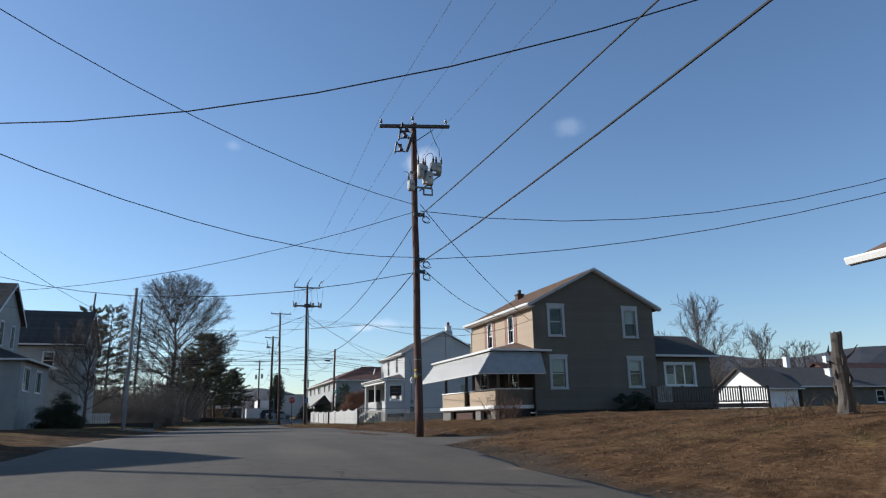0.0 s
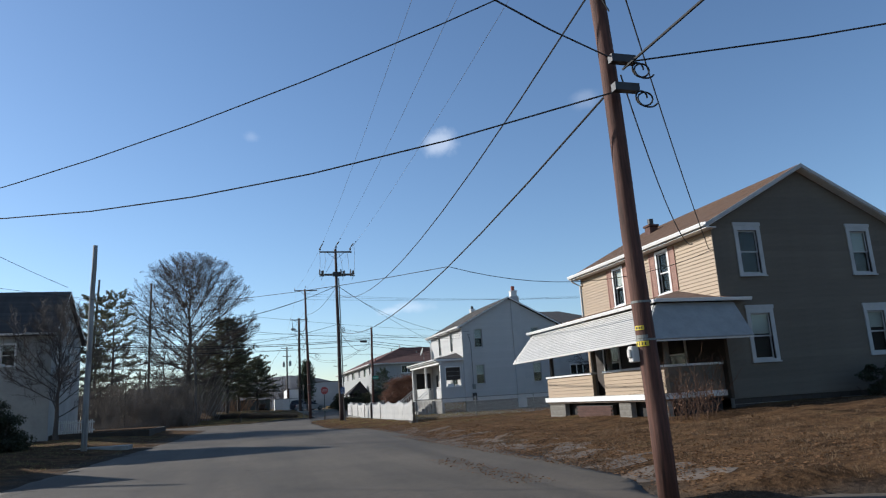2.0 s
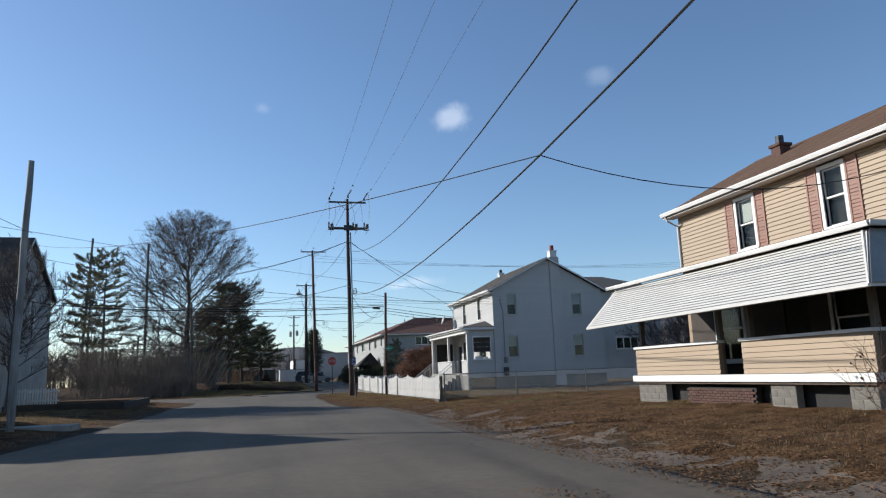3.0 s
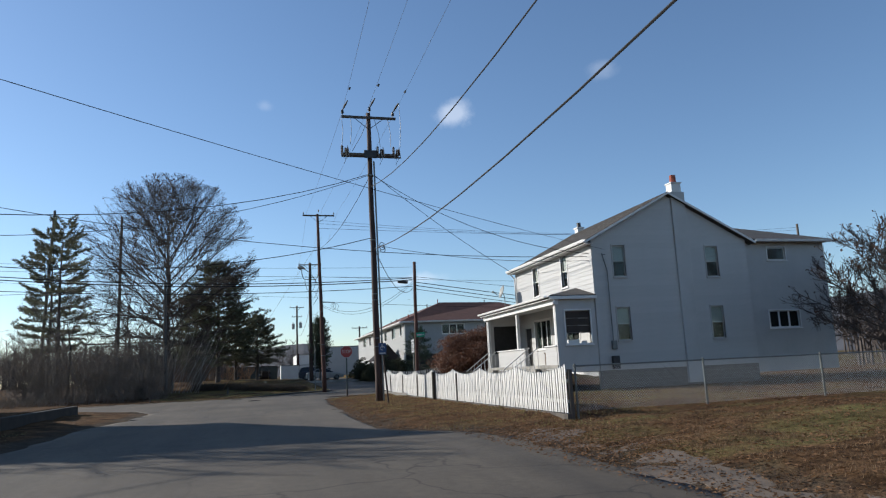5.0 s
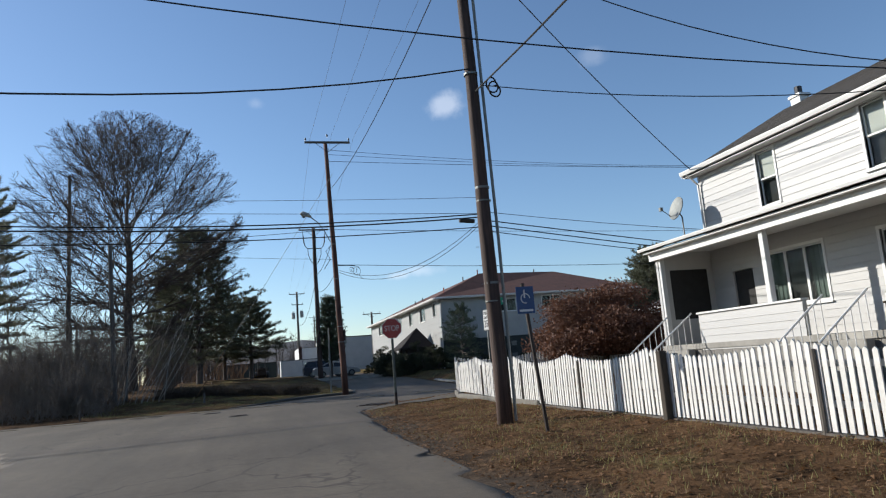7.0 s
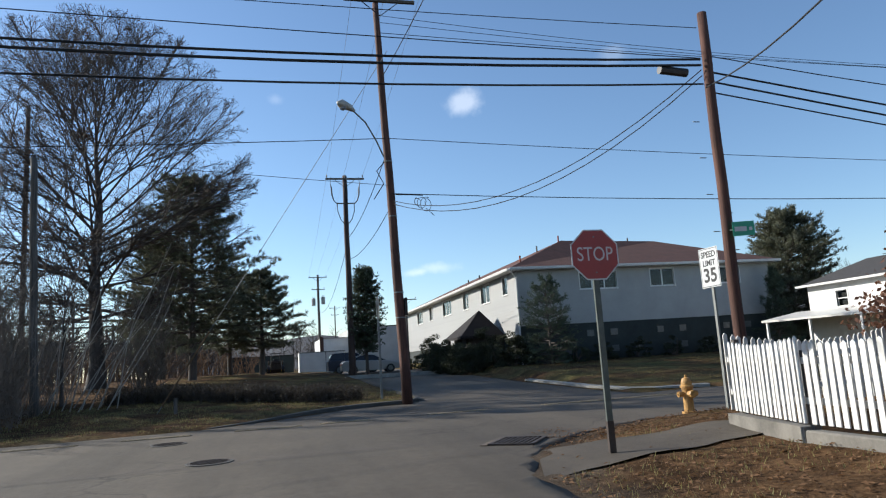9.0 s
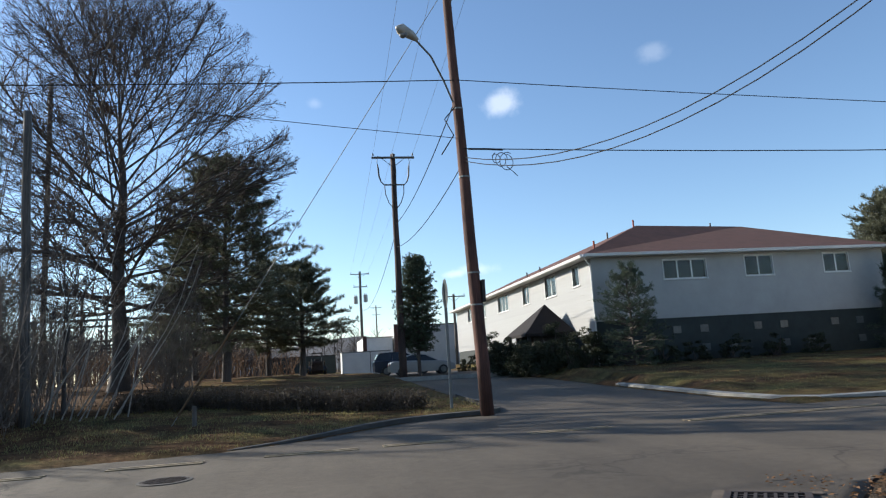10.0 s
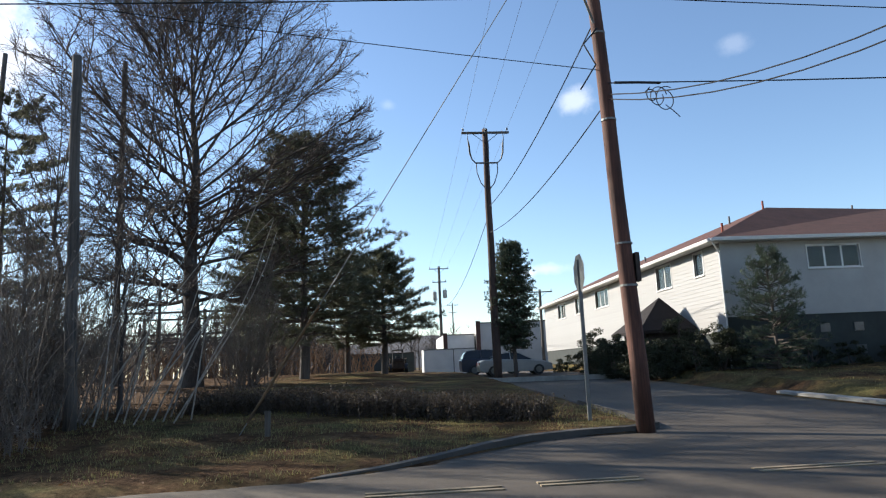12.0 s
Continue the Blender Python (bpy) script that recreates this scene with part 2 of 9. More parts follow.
def glass_material():
    m, nt, _ = shader("window_glass")
    clear = nt.nodes.new("ShaderNodeBsdfTransparent")
    clear.inputs["Color"].default_value = (0.78, 0.82, 0.81, 1)
    gloss = nt.nodes.new("ShaderNodeBsdfGlossy")
    gloss.inputs["Roughness"].default_value = 0.03
    facing = nt.nodes.new("ShaderNodeLayerWeight")
    steep = nt.nodes.new("ShaderNodeMath")
    steep.operation = "POWER"
    steep.inputs[1].default_value = 4.5
    nt.links.new(facing.outputs["Facing"], steep.inputs[0])
    edge = nt.nodes.new("ShaderNodeMath")
    edge.operation = "MULTIPLY_ADD"
    edge.inputs[1].default_value, edge.inputs[2].default_value = 0.6, 0.02
    nt.links.new(steep.outputs[0], edge.inputs[0])
    mix = nt.nodes.new("ShaderNodeMixShader")
    nt.links.new(edge.outputs[0], mix.inputs["Fac"])
    nt.links.new(clear.outputs[0], mix.inputs[1])
    nt.links.new(gloss.outputs[0], mix.inputs[2])
    nt.links.new(mix.outputs[0], nt.nodes["Material Output"].inputs["Surface"])
    return m


def wood_pole_material(name, low, high):
    m, nt, b = shader(name)
    co = nt.nodes.new("ShaderNodeTexCoord").outputs["Object"]
    grainy = noise_node(nt, 22, 5, 0.7, co, (1, 1, 0.04))
    blot = noise_node(nt, 1.2, 4, 0.6, co, (1, 1, 0.5))
    col = mixed(nt, ramp(nt, grainy, [(0.3, low), (0.7, high)]), ramp(nt, blot, [(0.3, 0.45), (0.65, 1.0)]), 0.8, "MULTIPLY")
    nt.links.new(col, b.inputs["Base Color"])
    b.inputs["Roughness"].default_value = 0.85
    bumped(nt, b, grainy, 0.7, 0.015)
    return m


ASPHALT = asphalt_material()
SOIL = soil_material()
GLASS = glass_material()
POLE_BROWN = wood_pole_material("creosoted_pole", (0.04, 0.018, 0.012), (0.155, 0.064, 0.042))
POLE_DARK = wood_pole_material("dark_creosoted_pole", (0.032, 0.02, 0.017), (0.11, 0.066, 0.05))
POLE_GREY = wood_pole_material("grey_pole", (0.06, 0.05, 0.042), (0.17, 0.145, 0.12))
POLE_PALE = wood_pole_material("pale_pole", (0.2, 0.19, 0.175), (0.42, 0.4, 0.37))
BARK = wood_pole_material("tree_bark", (0.042, 0.034, 0.028), (0.13, 0.104, 0.086))
TWIG = plain("twig_bark", (0.085, 0.065, 0.054), 0.85, vary=0.3, scale=1, grain=30)
BIRCH = plain("pale_sapling_bark", (0.33, 0.29, 0.24), 0.8, vary=0.5, scale=6, grain=30)
CONCRETE = plain("weathered_concrete", (0.36, 0.34, 0.3), 0.9, vary=0.35, scale=1.4, grain=60, bump=0.3, each=0.15)
BLOCK = plain("foundation_block", (0.25, 0.235, 0.21), 0.9, vary=0.35, scale=2, grain=50, bump=0.35, each=0.2)
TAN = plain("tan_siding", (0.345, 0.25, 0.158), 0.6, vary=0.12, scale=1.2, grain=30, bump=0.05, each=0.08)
WHITE_SIDING = plain("white_siding", (0.47, 0.46, 0.44), 0.5, vary=0.1, scale=0.9, grain=30, bump=0.04, each=0.06)
WHITE = plain("white_paint", (0.7, 0.69, 0.66), 0.5, vary=0.1, scale=1.5, grain=35, bump=0.06)
WHITE_METAL = plain("white_awning_metal", (0.56, 0.54, 0.5), 0.45, vary=0.08, scale=1.2, grain=30, bump=0.03)
CHAIN_WIRE = plain("dulled_zinc_wire", (0.36, 0.365, 0.36), 0.55, 0.3, vary=0.15, bump=0)
PORCH_POST = plain("shade_grey_post", (0.16, 0.145, 0.125), 0.85, vary=0.3, scale=2, grain=30, bump=0.15)
PICKET = plain("chalky_white_paint", (0.68, 0.66, 0.62), 0.7, vary=0.2, scale=4, grain=40, bump=0.15, each=0.12)
SHUTTER = plain("dusty_rose_shutter", (0.27, 0.13, 0.09), 0.6, vary=0.15, scale=3, grain=30, bump=0.05)
SHINGLE = plain("brown_shingle", (0.16, 0.095, 0.062), 0.95, vary=0.35, scale=2.5, grain=70, bump=0.5, each=0.3)
SHINGLE_GREY = plain("grey_shingle", (0.075, 0.068, 0.063), 0.95, vary=0.3, scale=2.5, grain=70, bump=0.5, each=0.3)
SHINGLE_RED = plain("red_brown_shingle", (0.105, 0.042, 0.03), 0.95, vary=0.3, scale=1.5, grain=60, bump=0.5, each=0.25)
BRICK = plain("dark_brick", (0.12, 0.06, 0.045), 0.9, vary=0.35, scale=5, grain=50, bump=0.3, each=0.3)
FLUE = plain("clay_flue", (0.3, 0.075, 0.045), 0.85, vary=0.2, scale=5, grain=40, bump=0.2)
DARK = plain("dark_interior", (0.03, 0.028, 0.026), 0.9, vary=0.3)
BLIND = plain("window_shade", (0.62, 0.6, 0.55), 0.8, vary=0.1, scale=2, grain=20, bump=0.05)
CURTAIN = plain("grey_green_curtain", (0.14, 0.17, 0.15), 0.9, vary=0.35, scale=6, grain=20, stretch=(8, 8, 0.2))
DECK = plain("stained_deck_wood", (0.12, 0.085, 0.06), 0.8, vary=0.4, scale=4, grain=30, bump=0.3, each=0.2)
GALV = plain("galvanised_steel", (0.2, 0.21, 0.2), 0.6, 0.4, vary=0.25, scale=5, grain=30, bump=0.08)
DARK_METAL = plain("dark_hardware", (0.05, 0.05, 0.052), 0.5, 0.5, vary=0.3, scale=6, grain=30)
CABLE = plain("black_cable", (0.012, 0.012, 0.013), 0.8, vary=0.2, bump=0)
BARE_WIRE = plain("bare_wire", (0.3, 0.3, 0.31), 0.4, 0.8, vary=0.2, bump=0)
CERAMIC = plain("brown_porcelain", (0.085, 0.052, 0.04), 0.55, vary=0.2, scale=8, bump=0)
GREY_CERAMIC = plain("grey_porcelain", (0.2, 0.205, 0.215), 0.45, vary=0.15, scale=8, bump=0)
TANK = plain("weathered_grey_tank", (0.44, 0.42, 0.37), 0.55, vary=0.35, scale=4, grain=30, bump=0.1)
NEEDLE = plain("pine_needles", (0.135, 0.14, 0.088), 0.55, vary=0.5, scale=0.8, grain=20, bump=0, thin=0.45)
CEDAR = plain("cedar_foliage", (0.095, 0.12, 0.075), 0.7, vary=0.45, scale=1.5, grain=20, bump=0, thin=0.35)
RED_LEAF = plain("russet_leaves", (0.18, 0.086, 0.052), 0.7, vary=0.55, scale=1.1, grain=20, bump=0, thin=0.35)
SHRUB = plain("dark_shrub", (0.045, 0.052, 0.026), 0.75, vary=0.5, scale=3, grain=20, bump=0, thin=0.3)
LITTER = plain("dry_leaf_litter", (0.2, 0.104, 0.045), 0.85, vary=0.5, scale=7, grain=30, bump=0, thin=0.3)
STRAW = plain("dead_grass", (0.22, 0.14, 0.076), 0.85, vary=0.45, scale=3, grain=30, bump=0, thin=0.35)
GRASS = plain("winter_grass", (0.27, 0.235, 0.095), 0.85, vary=0.45, scale=2, grain=30, bump=0, thin=0.4)
STOP_RED = plain("faded_red_sheeting", (0.3, 0.03, 0.028), 0.45, vary=0.15, scale=3, grain=30, bump=0.03)
SIGN_WHITE = plain("white_sheeting", (0.52, 0.53, 0.53), 0.45, vary=0.1, scale=3, grain=30, bump=0.03)
SIGN_BLACK = plain("black_legend", (0.015, 0.015, 0.016), 0.5, vary=0.1, bump=0)
SIGN_GREEN = plain("green_sheeting", (0.015, 0.3, 0.17), 0.45, vary=0.1, scale=3, bump=0.03)
SIGN_BLUE = plain("blue_sheeting", (0.014, 0.05, 0.15), 0.45, vary=0.15, scale=3, bump=0.03)
HYDRANT = plain("worn_yellow_enamel", (0.5, 0.27, 0.075), 0.55, vary=0.5, scale=9, grain=40, bump=0.1)
YELLOW = plain("worn_yellow_line", (0.29, 0.225, 0.14), 0.9, vary=0.65, scale=2.5, grain=30, bump=0.2)
IRON = plain("rusty_cast_iron", (0.06, 0.045, 0.038), 0.7, 0.4, vary=0.4, scale=6, grain=40, bump=0.3)
GREEN_BLOCK = plain("green_painted_block", (0.032, 0.042, 0.038), 0.8, vary=0.3, scale=1.2, grain=40, bump=0.25, each=0.2)
YELLOW_TAG = plain("yellow_tag", (0.62, 0.47, 0.03), 0.5, vary=0.1, bump=0)
DULL_TRIM = plain("greyed_white_trim", (0.42, 0.415, 0.4), 0.6, vary=0.15, scale=2, grain=35, bump=0.06)
HALL_SIDING = plain("chalky_off_white_siding", (0.35, 0.345, 0.33), 0.55, vary=0.12, scale=0.7, grain=30, bump=0.05, each=0.06)
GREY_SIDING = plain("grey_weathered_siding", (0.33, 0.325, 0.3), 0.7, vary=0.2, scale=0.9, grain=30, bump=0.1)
PALE_LEGEND = plain("dulled_white_legend", (0.55, 0.5, 0.48), 0.5, vary=0.15, bump=0)
CANOPY = plain("dark_canopy_shingle", (0.016, 0.011, 0.01), 0.95, vary=0.35, scale=2.5, grain=50, bump=0.4)
BROWN_AND_SHADE_SIDING = plain("brown_and_shade_siding", (0.155, 0.13, 0.1), 0.85, vary=0.25, scale=1.0, grain=40, bump=0.15, each=0.15)
DARK_BLOCK = plain("dark_rotten_timber", (0.05, 0.04, 0.03), 0.95, vary=0.4, scale=2, grain=40, bump=0.35)
OLD_PAVING = plain("weathered_old_paving", (0.135, 0.102, 0.076), 0.95, vary=0.5, scale=1.6, grain=60, bump=0.3, each=0.25)
HEDGE = plain("dark_hedge_leaf", (0.085, 0.066, 0.044), 0.85, vary=0.5, scale=3, grain=20, bump=0, thin=0.3)
DRY_LEAF = plain("clinging_dry_leaf", (0.13, 0.07, 0.042), 0.8, vary=0.4, scale=1, grain=20, bump=0, thin=0.4)
WEED = plain("dry_red_brown_stalk", (0.16, 0.085, 0.05), 0.9, vary=0.4, scale=2, grain=20, bump=0)
AWNING_GAP = plain("awning_shadow_line", (0.3, 0.29, 0.27), 0.6, vary=0.2, scale=2, grain=20, bump=0)
GREY_WALK = plain("grey_worn_walk", (0.088, 0.082, 0.073), 0.95, vary=0.35, scale=1.4, grain=60, bump=0.3, each=0.2)
FOOTING = plain("stained_footing", (0.19, 0.175, 0.15), 0.95, vary=0.45, scale=1.8, grain=40, bump=0.4)
DIM_BLOCK = plain("dusty_glass_block", (0.08, 0.092, 0.092), 0.3, vary=0.3, scale=5, grain=30, bump=0.1)
BRUSH = plain("dead_brush_stem", (0.18, 0.142, 0.11), 0.9, vary=0.35, scale=1, grain=30)
PORCH_SHADE_BROWN = plain("shade_brown_boarding", (0.05, 0.038, 0.03), 0.8, vary=0.3, scale=1.5, grain=30, bump=0.1)
POST_METAL = plain("dull_green_steel", (0.085, 0.1, 0.09), 0.6, 0.3, vary=0.3, scale=6, grain=30, bump=0.1)

# ---- the lie of the land ----
ROAD_LEVEL = [(-400, -3.0), (-60, -3.0), (-25, -2.45), (0, -1.1), (8, -0.65), (16, -0.3), (22, -0.2), (102, -0.2), (112, 0.0), (120, 0.25), (130, 0.48), (136, 0.66), (145, 0.7), (200, 0.7), (3000, 0.7)]
EDGE_RIGHT = [(-400, 5.8), (5, 5.8), (12, 5.7), (18.5, 6.2), (19.6, 7.2), (20.6, 8.8), (21.6, 10.4), (22.6, 11.4), (23.3, 10.0), (23.9, 7.2), (24.8, 7.4), (27, 8.2), (32, 8.6), (36, 8.8), (39, 8.9), (41, 9.0), (44, 9.15), (48, 9.1), (51, 9.2), (54, 9.45), (57, 9.6), (58.6, 9.0), (60.5, 7.6), (64, 7.25), (71, 7.5), (78, 7.7), (84, 8.1), (87.5, 8.4), (89.5, 9.2), (91.2, 10.7), (92.4, 12.6), (93.0, 15.0), (93.4, 22.0), (93.6, 400)]
EDGE_LEFT = [(-400, -3.6), (30, -3.6), (40, -3.3), (50, -2.6), (62, -1.9), (70, -1.9), (74, -1.2), (80, -1.1), (84, -2.4), (88, -7.0), (90, -13), (91, -25), (92, -400)]
FAR_EDGE = [(-400, 99.6), (-10, 99.6), (0, 99.8), (3, 100.2), (4.8, 101.2), (6.4, 102.8), (7.6, 104.0), (9.4, 104.2), (10.4, 105.0), (10.6, 400)]


def road_level(y):
    a, b = lerp_table(ROAD_LEVEL, y - 2.5), lerp_table(ROAD_LEVEL, y + 2.5)
    return 0.5 * lerp_table(ROAD_LEVEL, y) + 0.25 * (a + b)


def road_depth(x, y):
    """How far a place lies inside the paved surface, in metres; below zero outside it."""
    street = min(lerp_table(EDGE_RIGHT, y) - x, x - lerp_table(EDGE_LEFT, y))
    if y > 93.6:
        street = 99.0
    far = lerp_table(FAR_EDGE, x) - y if x < 10.4 else 99.0
    if x >= 10.4:
        far = max(min(x - 10.4, 17.2 - x), 100.6 - y) if x < 18.4 else 100.6 - y
        if 17.2 < x < 18.4 and y > 100.6:
            far = -0.1 - (x - 17.2)
    return min(street, far)


def wobble(x, y, size, seed=0.0):
    return noise.noise(Vector((x / size, y / size, seed)))


def land(x, y):
    """Height of the bare ground."""
    base = road_level(y)
    d = road_depth(x, y)
    if d > 0:
        return base - 0.006 - min(0.12, max(0.0, d - 0.7) * 0.07)
    out = -d
    if y > 96 and x < 10.4:
        rise = 0.1 * smooth(0, 0.25, out) + (0.42 - 0.3 * smooth(2, 8, x)) * smooth(0.5, 14, out)
    elif y > 96:
        rise = 0.13 * smooth(0, 0.25, out) + 0.3 * smooth(0.5, 14, out)
    elif x > 2:
        low = smooth(46, 58, y)
        rise = 0.03 + (0.17 - 0.1 * low) * smooth(0, 1.6, out) + (0.2 + (0.15 - base - 0.35 if y < 22 else 0.0)) * smooth(0.5, 7, out) + (1 - low) * (0.1 * smooth(0.5, 7, out) + 0.25 * smooth(5, 10, out))
    else:
        rise = 0.05 * smooth(0, 0.4, out) + 0.3 * smooth(0.3, 5, out)
    bumps = 0.075 * wobble(x, y, 2.3) + 0.06 * wobble(x, y, 1.05, 4.0)
    return base + rise + bumps * smooth(0.0, 1.5, out)


def spaced(stops):
    """Grid lines: (from, to, step) stretches."""
    out = []
    for a, b, s in stops:
        n = max(1, round((b - a) / s))
        out += [a + (b - a) * i / n for i in range(n)]
    return out + [stops[-1][1]]


def build_ground():
    xs = spaced([(-2500, -300, 440), (-300, -60, 40), (-60, -14, 4), (-14, 24, 0.5), (24, 60, 3), (60, 300, 40), (300, 2500, 440)])
    ys = spaced([(-2500, -300, 440), (-300, -40, 52), (-40, -4, 3), (-4, 114, 0.5), (114, 170, 2.5), (170, 400, 38), (400, 2500, 420)])
    nx = len(xs)
    verts, worn, green = [], [], []
    for y in ys:
        for x in xs:
            d = road_depth(x, y)
            verts.append((x, y, land(x, y)))
            worn.append(max(0.0, 0.55 - max(0.0, -d) * 0.28) if y < 96 else max(0.0, 0.3 + d * 0.5))
            green.append((0.3 if x > 17 else 0.26 if x > -2.5 else -0.05) if y > 96 else (0.14 if x < -2 else (0.2 if y > 57 and x > 12.2 else (0.15 if y > 57 else 0.28 if y > 50 else 0.12))))
    faces = [(j * nx + i, j * nx + i + 1, (j + 1) * nx + i + 1, (j + 1) * nx + i) for j in range(len(ys) - 1) for i in range(nx - 1)]
    g = Geo().add(verts, faces)
    ob = solo("ground", g, SOIL, "winter yards of tan dead grass, dirt and green patches", "ground", kind="structure", smooth_faces=True)
    for name, vals in (("worn", worn), ("green", green)):
        ob.data.attributes.new(name, "FLOAT", "POINT").data.foreach_set("value", vals)
    return ob


def build_road():
    """Paving over every cell that lies inside the road's edges, its rim drawn in to the ragged edge."""
    step = 0.4
    xs = spaced([(-220, -20, 4.0), (-20, 20, step), (20, 220, 4.0)])
    ys = spaced([(-160, -4, 4.0), (-4, 106, step), (106, 330, 3.0)])

    def ragged(x, y):
        return road_depth(x, y) + 0.14 * wobble(x, y, 0.8, 9.0) + 0.16 * wobble(x, y, 2.7, 2.0)

    depth = {(i, j): ragged(x, y) for i, x in enumerate(xs) for j, y in enumerate(ys)}
    index, verts, faces = {}, [], []

    def vertex(i, j):
        if (i, j) not in index:
            x, y = xs[i], ys[j]
            for _ in range(3):
                d = ragged(x, y)
                if d >= -0.001:
                    break
                e = 0.05
                gx, gy = (ragged(x + e, y) - ragged(x - e, y)) / (2 * e), (ragged(x, y + e) - ragged(x, y - e)) / (2 * e)
                n = max(0.3, gx * gx + gy * gy)
                x, y = x - max(-2.0, min(2.0, d * gx / n)), y - max(-2.0, min(2.0, d * gy / n))
            crown = 0.035 * wobble(x, y, 3.5, 7.0)
            index[(i, j)] = len(verts)
            verts.append((x, y, road_level(y) + 0.02 + crown * 0.5))
        return index[(i, j)]

    for i in range(len(xs) - 1):
        for j in range(len(ys) - 1):
            corners = [(i, j), (i + 1, j), (i + 1, j + 1), (i, j + 1)]
            if max(depth[c] for c in corners) > 0:
                faces.append(tuple(vertex(*c) for c in corners))
    rim = {}
    for f in faces:
        for a, b in zip(f, f[1:] + f[:1]):
            rim[(a, b)] = True
    below = {}
    for a, b in [e for e in rim if (e[1], e[0]) not in rim]:
        for v in (a, b):
            if v not in below:
                below[v] = len(verts)
                verts.append((verts[v][0], verts[v][1], verts[v][2] - 0.2))
        faces.append((b, a, below[a], below[b]))
    return solo("road", Geo().add(verts, faces), ASPHALT, "worn grey asphalt street with cracks and ragged edges", "road", kind="structure", smooth_faces=True)


build_ground()
build_road()

# ---- houses ----
# A wall is given by its plane ('x' or 'y'), its outer face and the side it looks to (-1 or 1); u runs along it.
def at_wall(plane, face, look_to, u, out, z):
    """A place on a wall: u along it, out metres before its face."""
    return (face + look_to * out, u, z) if plane == "x" else (u, face + look_to * out, z)


def wall_block(g, plane, face, look_to, u0, u1, z0, z1, out0, out1):
    a, b = face + look_to * out0, face + look_to * out1
    a, b = min(a, b), max(a, b)
    return g.box(a, b, u0, u1, z0, z1) if plane == "x" else g.box(u0, u1, a, b, z0, z1)


def wall_mesh(plane, face, look_to, u0, u1, z0, z1, holes, thick=0.16):
    """A wall with openings right through it."""
    g = Geo()
    us = sorted({u0, u1, *[h[0] for h in holes], *[h[1] for h in holes]})
    zs = sorted({z0, z1, *[h[2] for h in holes], *[h[3] for h in holes]})
    for a, b in zip(us, us[1:]):
        if b <= u0 or a >= u1:
            continue
        run = None
        for c, d in zip(zs, zs[1:]):
            if d <= z0 or c >= z1:
                continue
            hole = any(h[0] <= (a + b) / 2 <= h[1] and h[2] <= (c + d) / 2 <= h[3] for h in holes)
            if hole:
                if run:
                    wall_block(g, plane, face, look_to, a, b, run[0], run[1], -thick, 0)
                run = None
            else:
                run = (run[0], d) if run else (c, d)
        if run:
            wall_block(g, plane, face, look_to, a, b, run[0], run[1], -thick, 0)
    me = g.mesh("wall")
    bm = bmesh.new()
    bm.from_mesh(me)
    bmesh.ops.remove_doubles(bm, verts=bm.verts, dist=0.0005)
    bm.to_mesh(me)
    bm.free()
    return me


BOARDS = {}


def siding(parent, material, plane, face, look_to, u0, u1, z0, z1, holes, course, limits=None, proud=0.02, name="siding_board"):
    """Lapped boards, each cut at the openings; limits(z) gives the wall's ends under a gable."""
    key = (material.name, course, proud, plane, look_to)
    if key not in BOARDS:
        g = Geo()
        prof = [(0.002, 0.0), (proud, 0.0), (proud * 0.85, course * 0.12), (0.004, course * 0.99), (0.002, course * 0.99)]
        n = len(prof)
        a = [at_wall(plane, 0, look_to, 0.0, o, z) for o, z in prof]
        b = [at_wall(plane, 0, look_to, 1.0, o, z) for o, z in prof]
        g.add(a + b, [tuple(range(n)), tuple(range(2 * n - 1, n - 1, -1))] + [(i, n + i, n + (i + 1) % n, (i + 1) % n) for i in range(n)])
        me = g.mesh(name)
        bm = bmesh.new()
        bm.from_mesh(me)
        bmesh.ops.recalc_face_normals(bm, faces=bm.faces)
        bm.to_mesh(me)
        bm.free()
        me.materials.append(material)
        BOARDS[key] = me
    z = z0
    while z < z1 - 0.03:
        lo, hi = (max(u0, limits(z + course)[0]), min(u1, limits(z + course)[1])) if limits else (u0, u1)
        spans = [(lo, hi)]
        for h in holes:
            if h[2] < z + course * 0.8 and h[3] > z + course * 0.2:
                spans = [s for a, b in spans for s in ((a, min(b, h[0])), (max(a, h[1]), b))]
        for a, b in spans:
            if b - a > 0.04:
                ob = part(name, BOARDS[key], None, parent)
                p = at_wall(plane, face, look_to, a, 0.0, z)
                ob.location = p
                ob.scale = (1, b - a, 1) if plane == "x" else (b - a, 1, 1)
        z += course


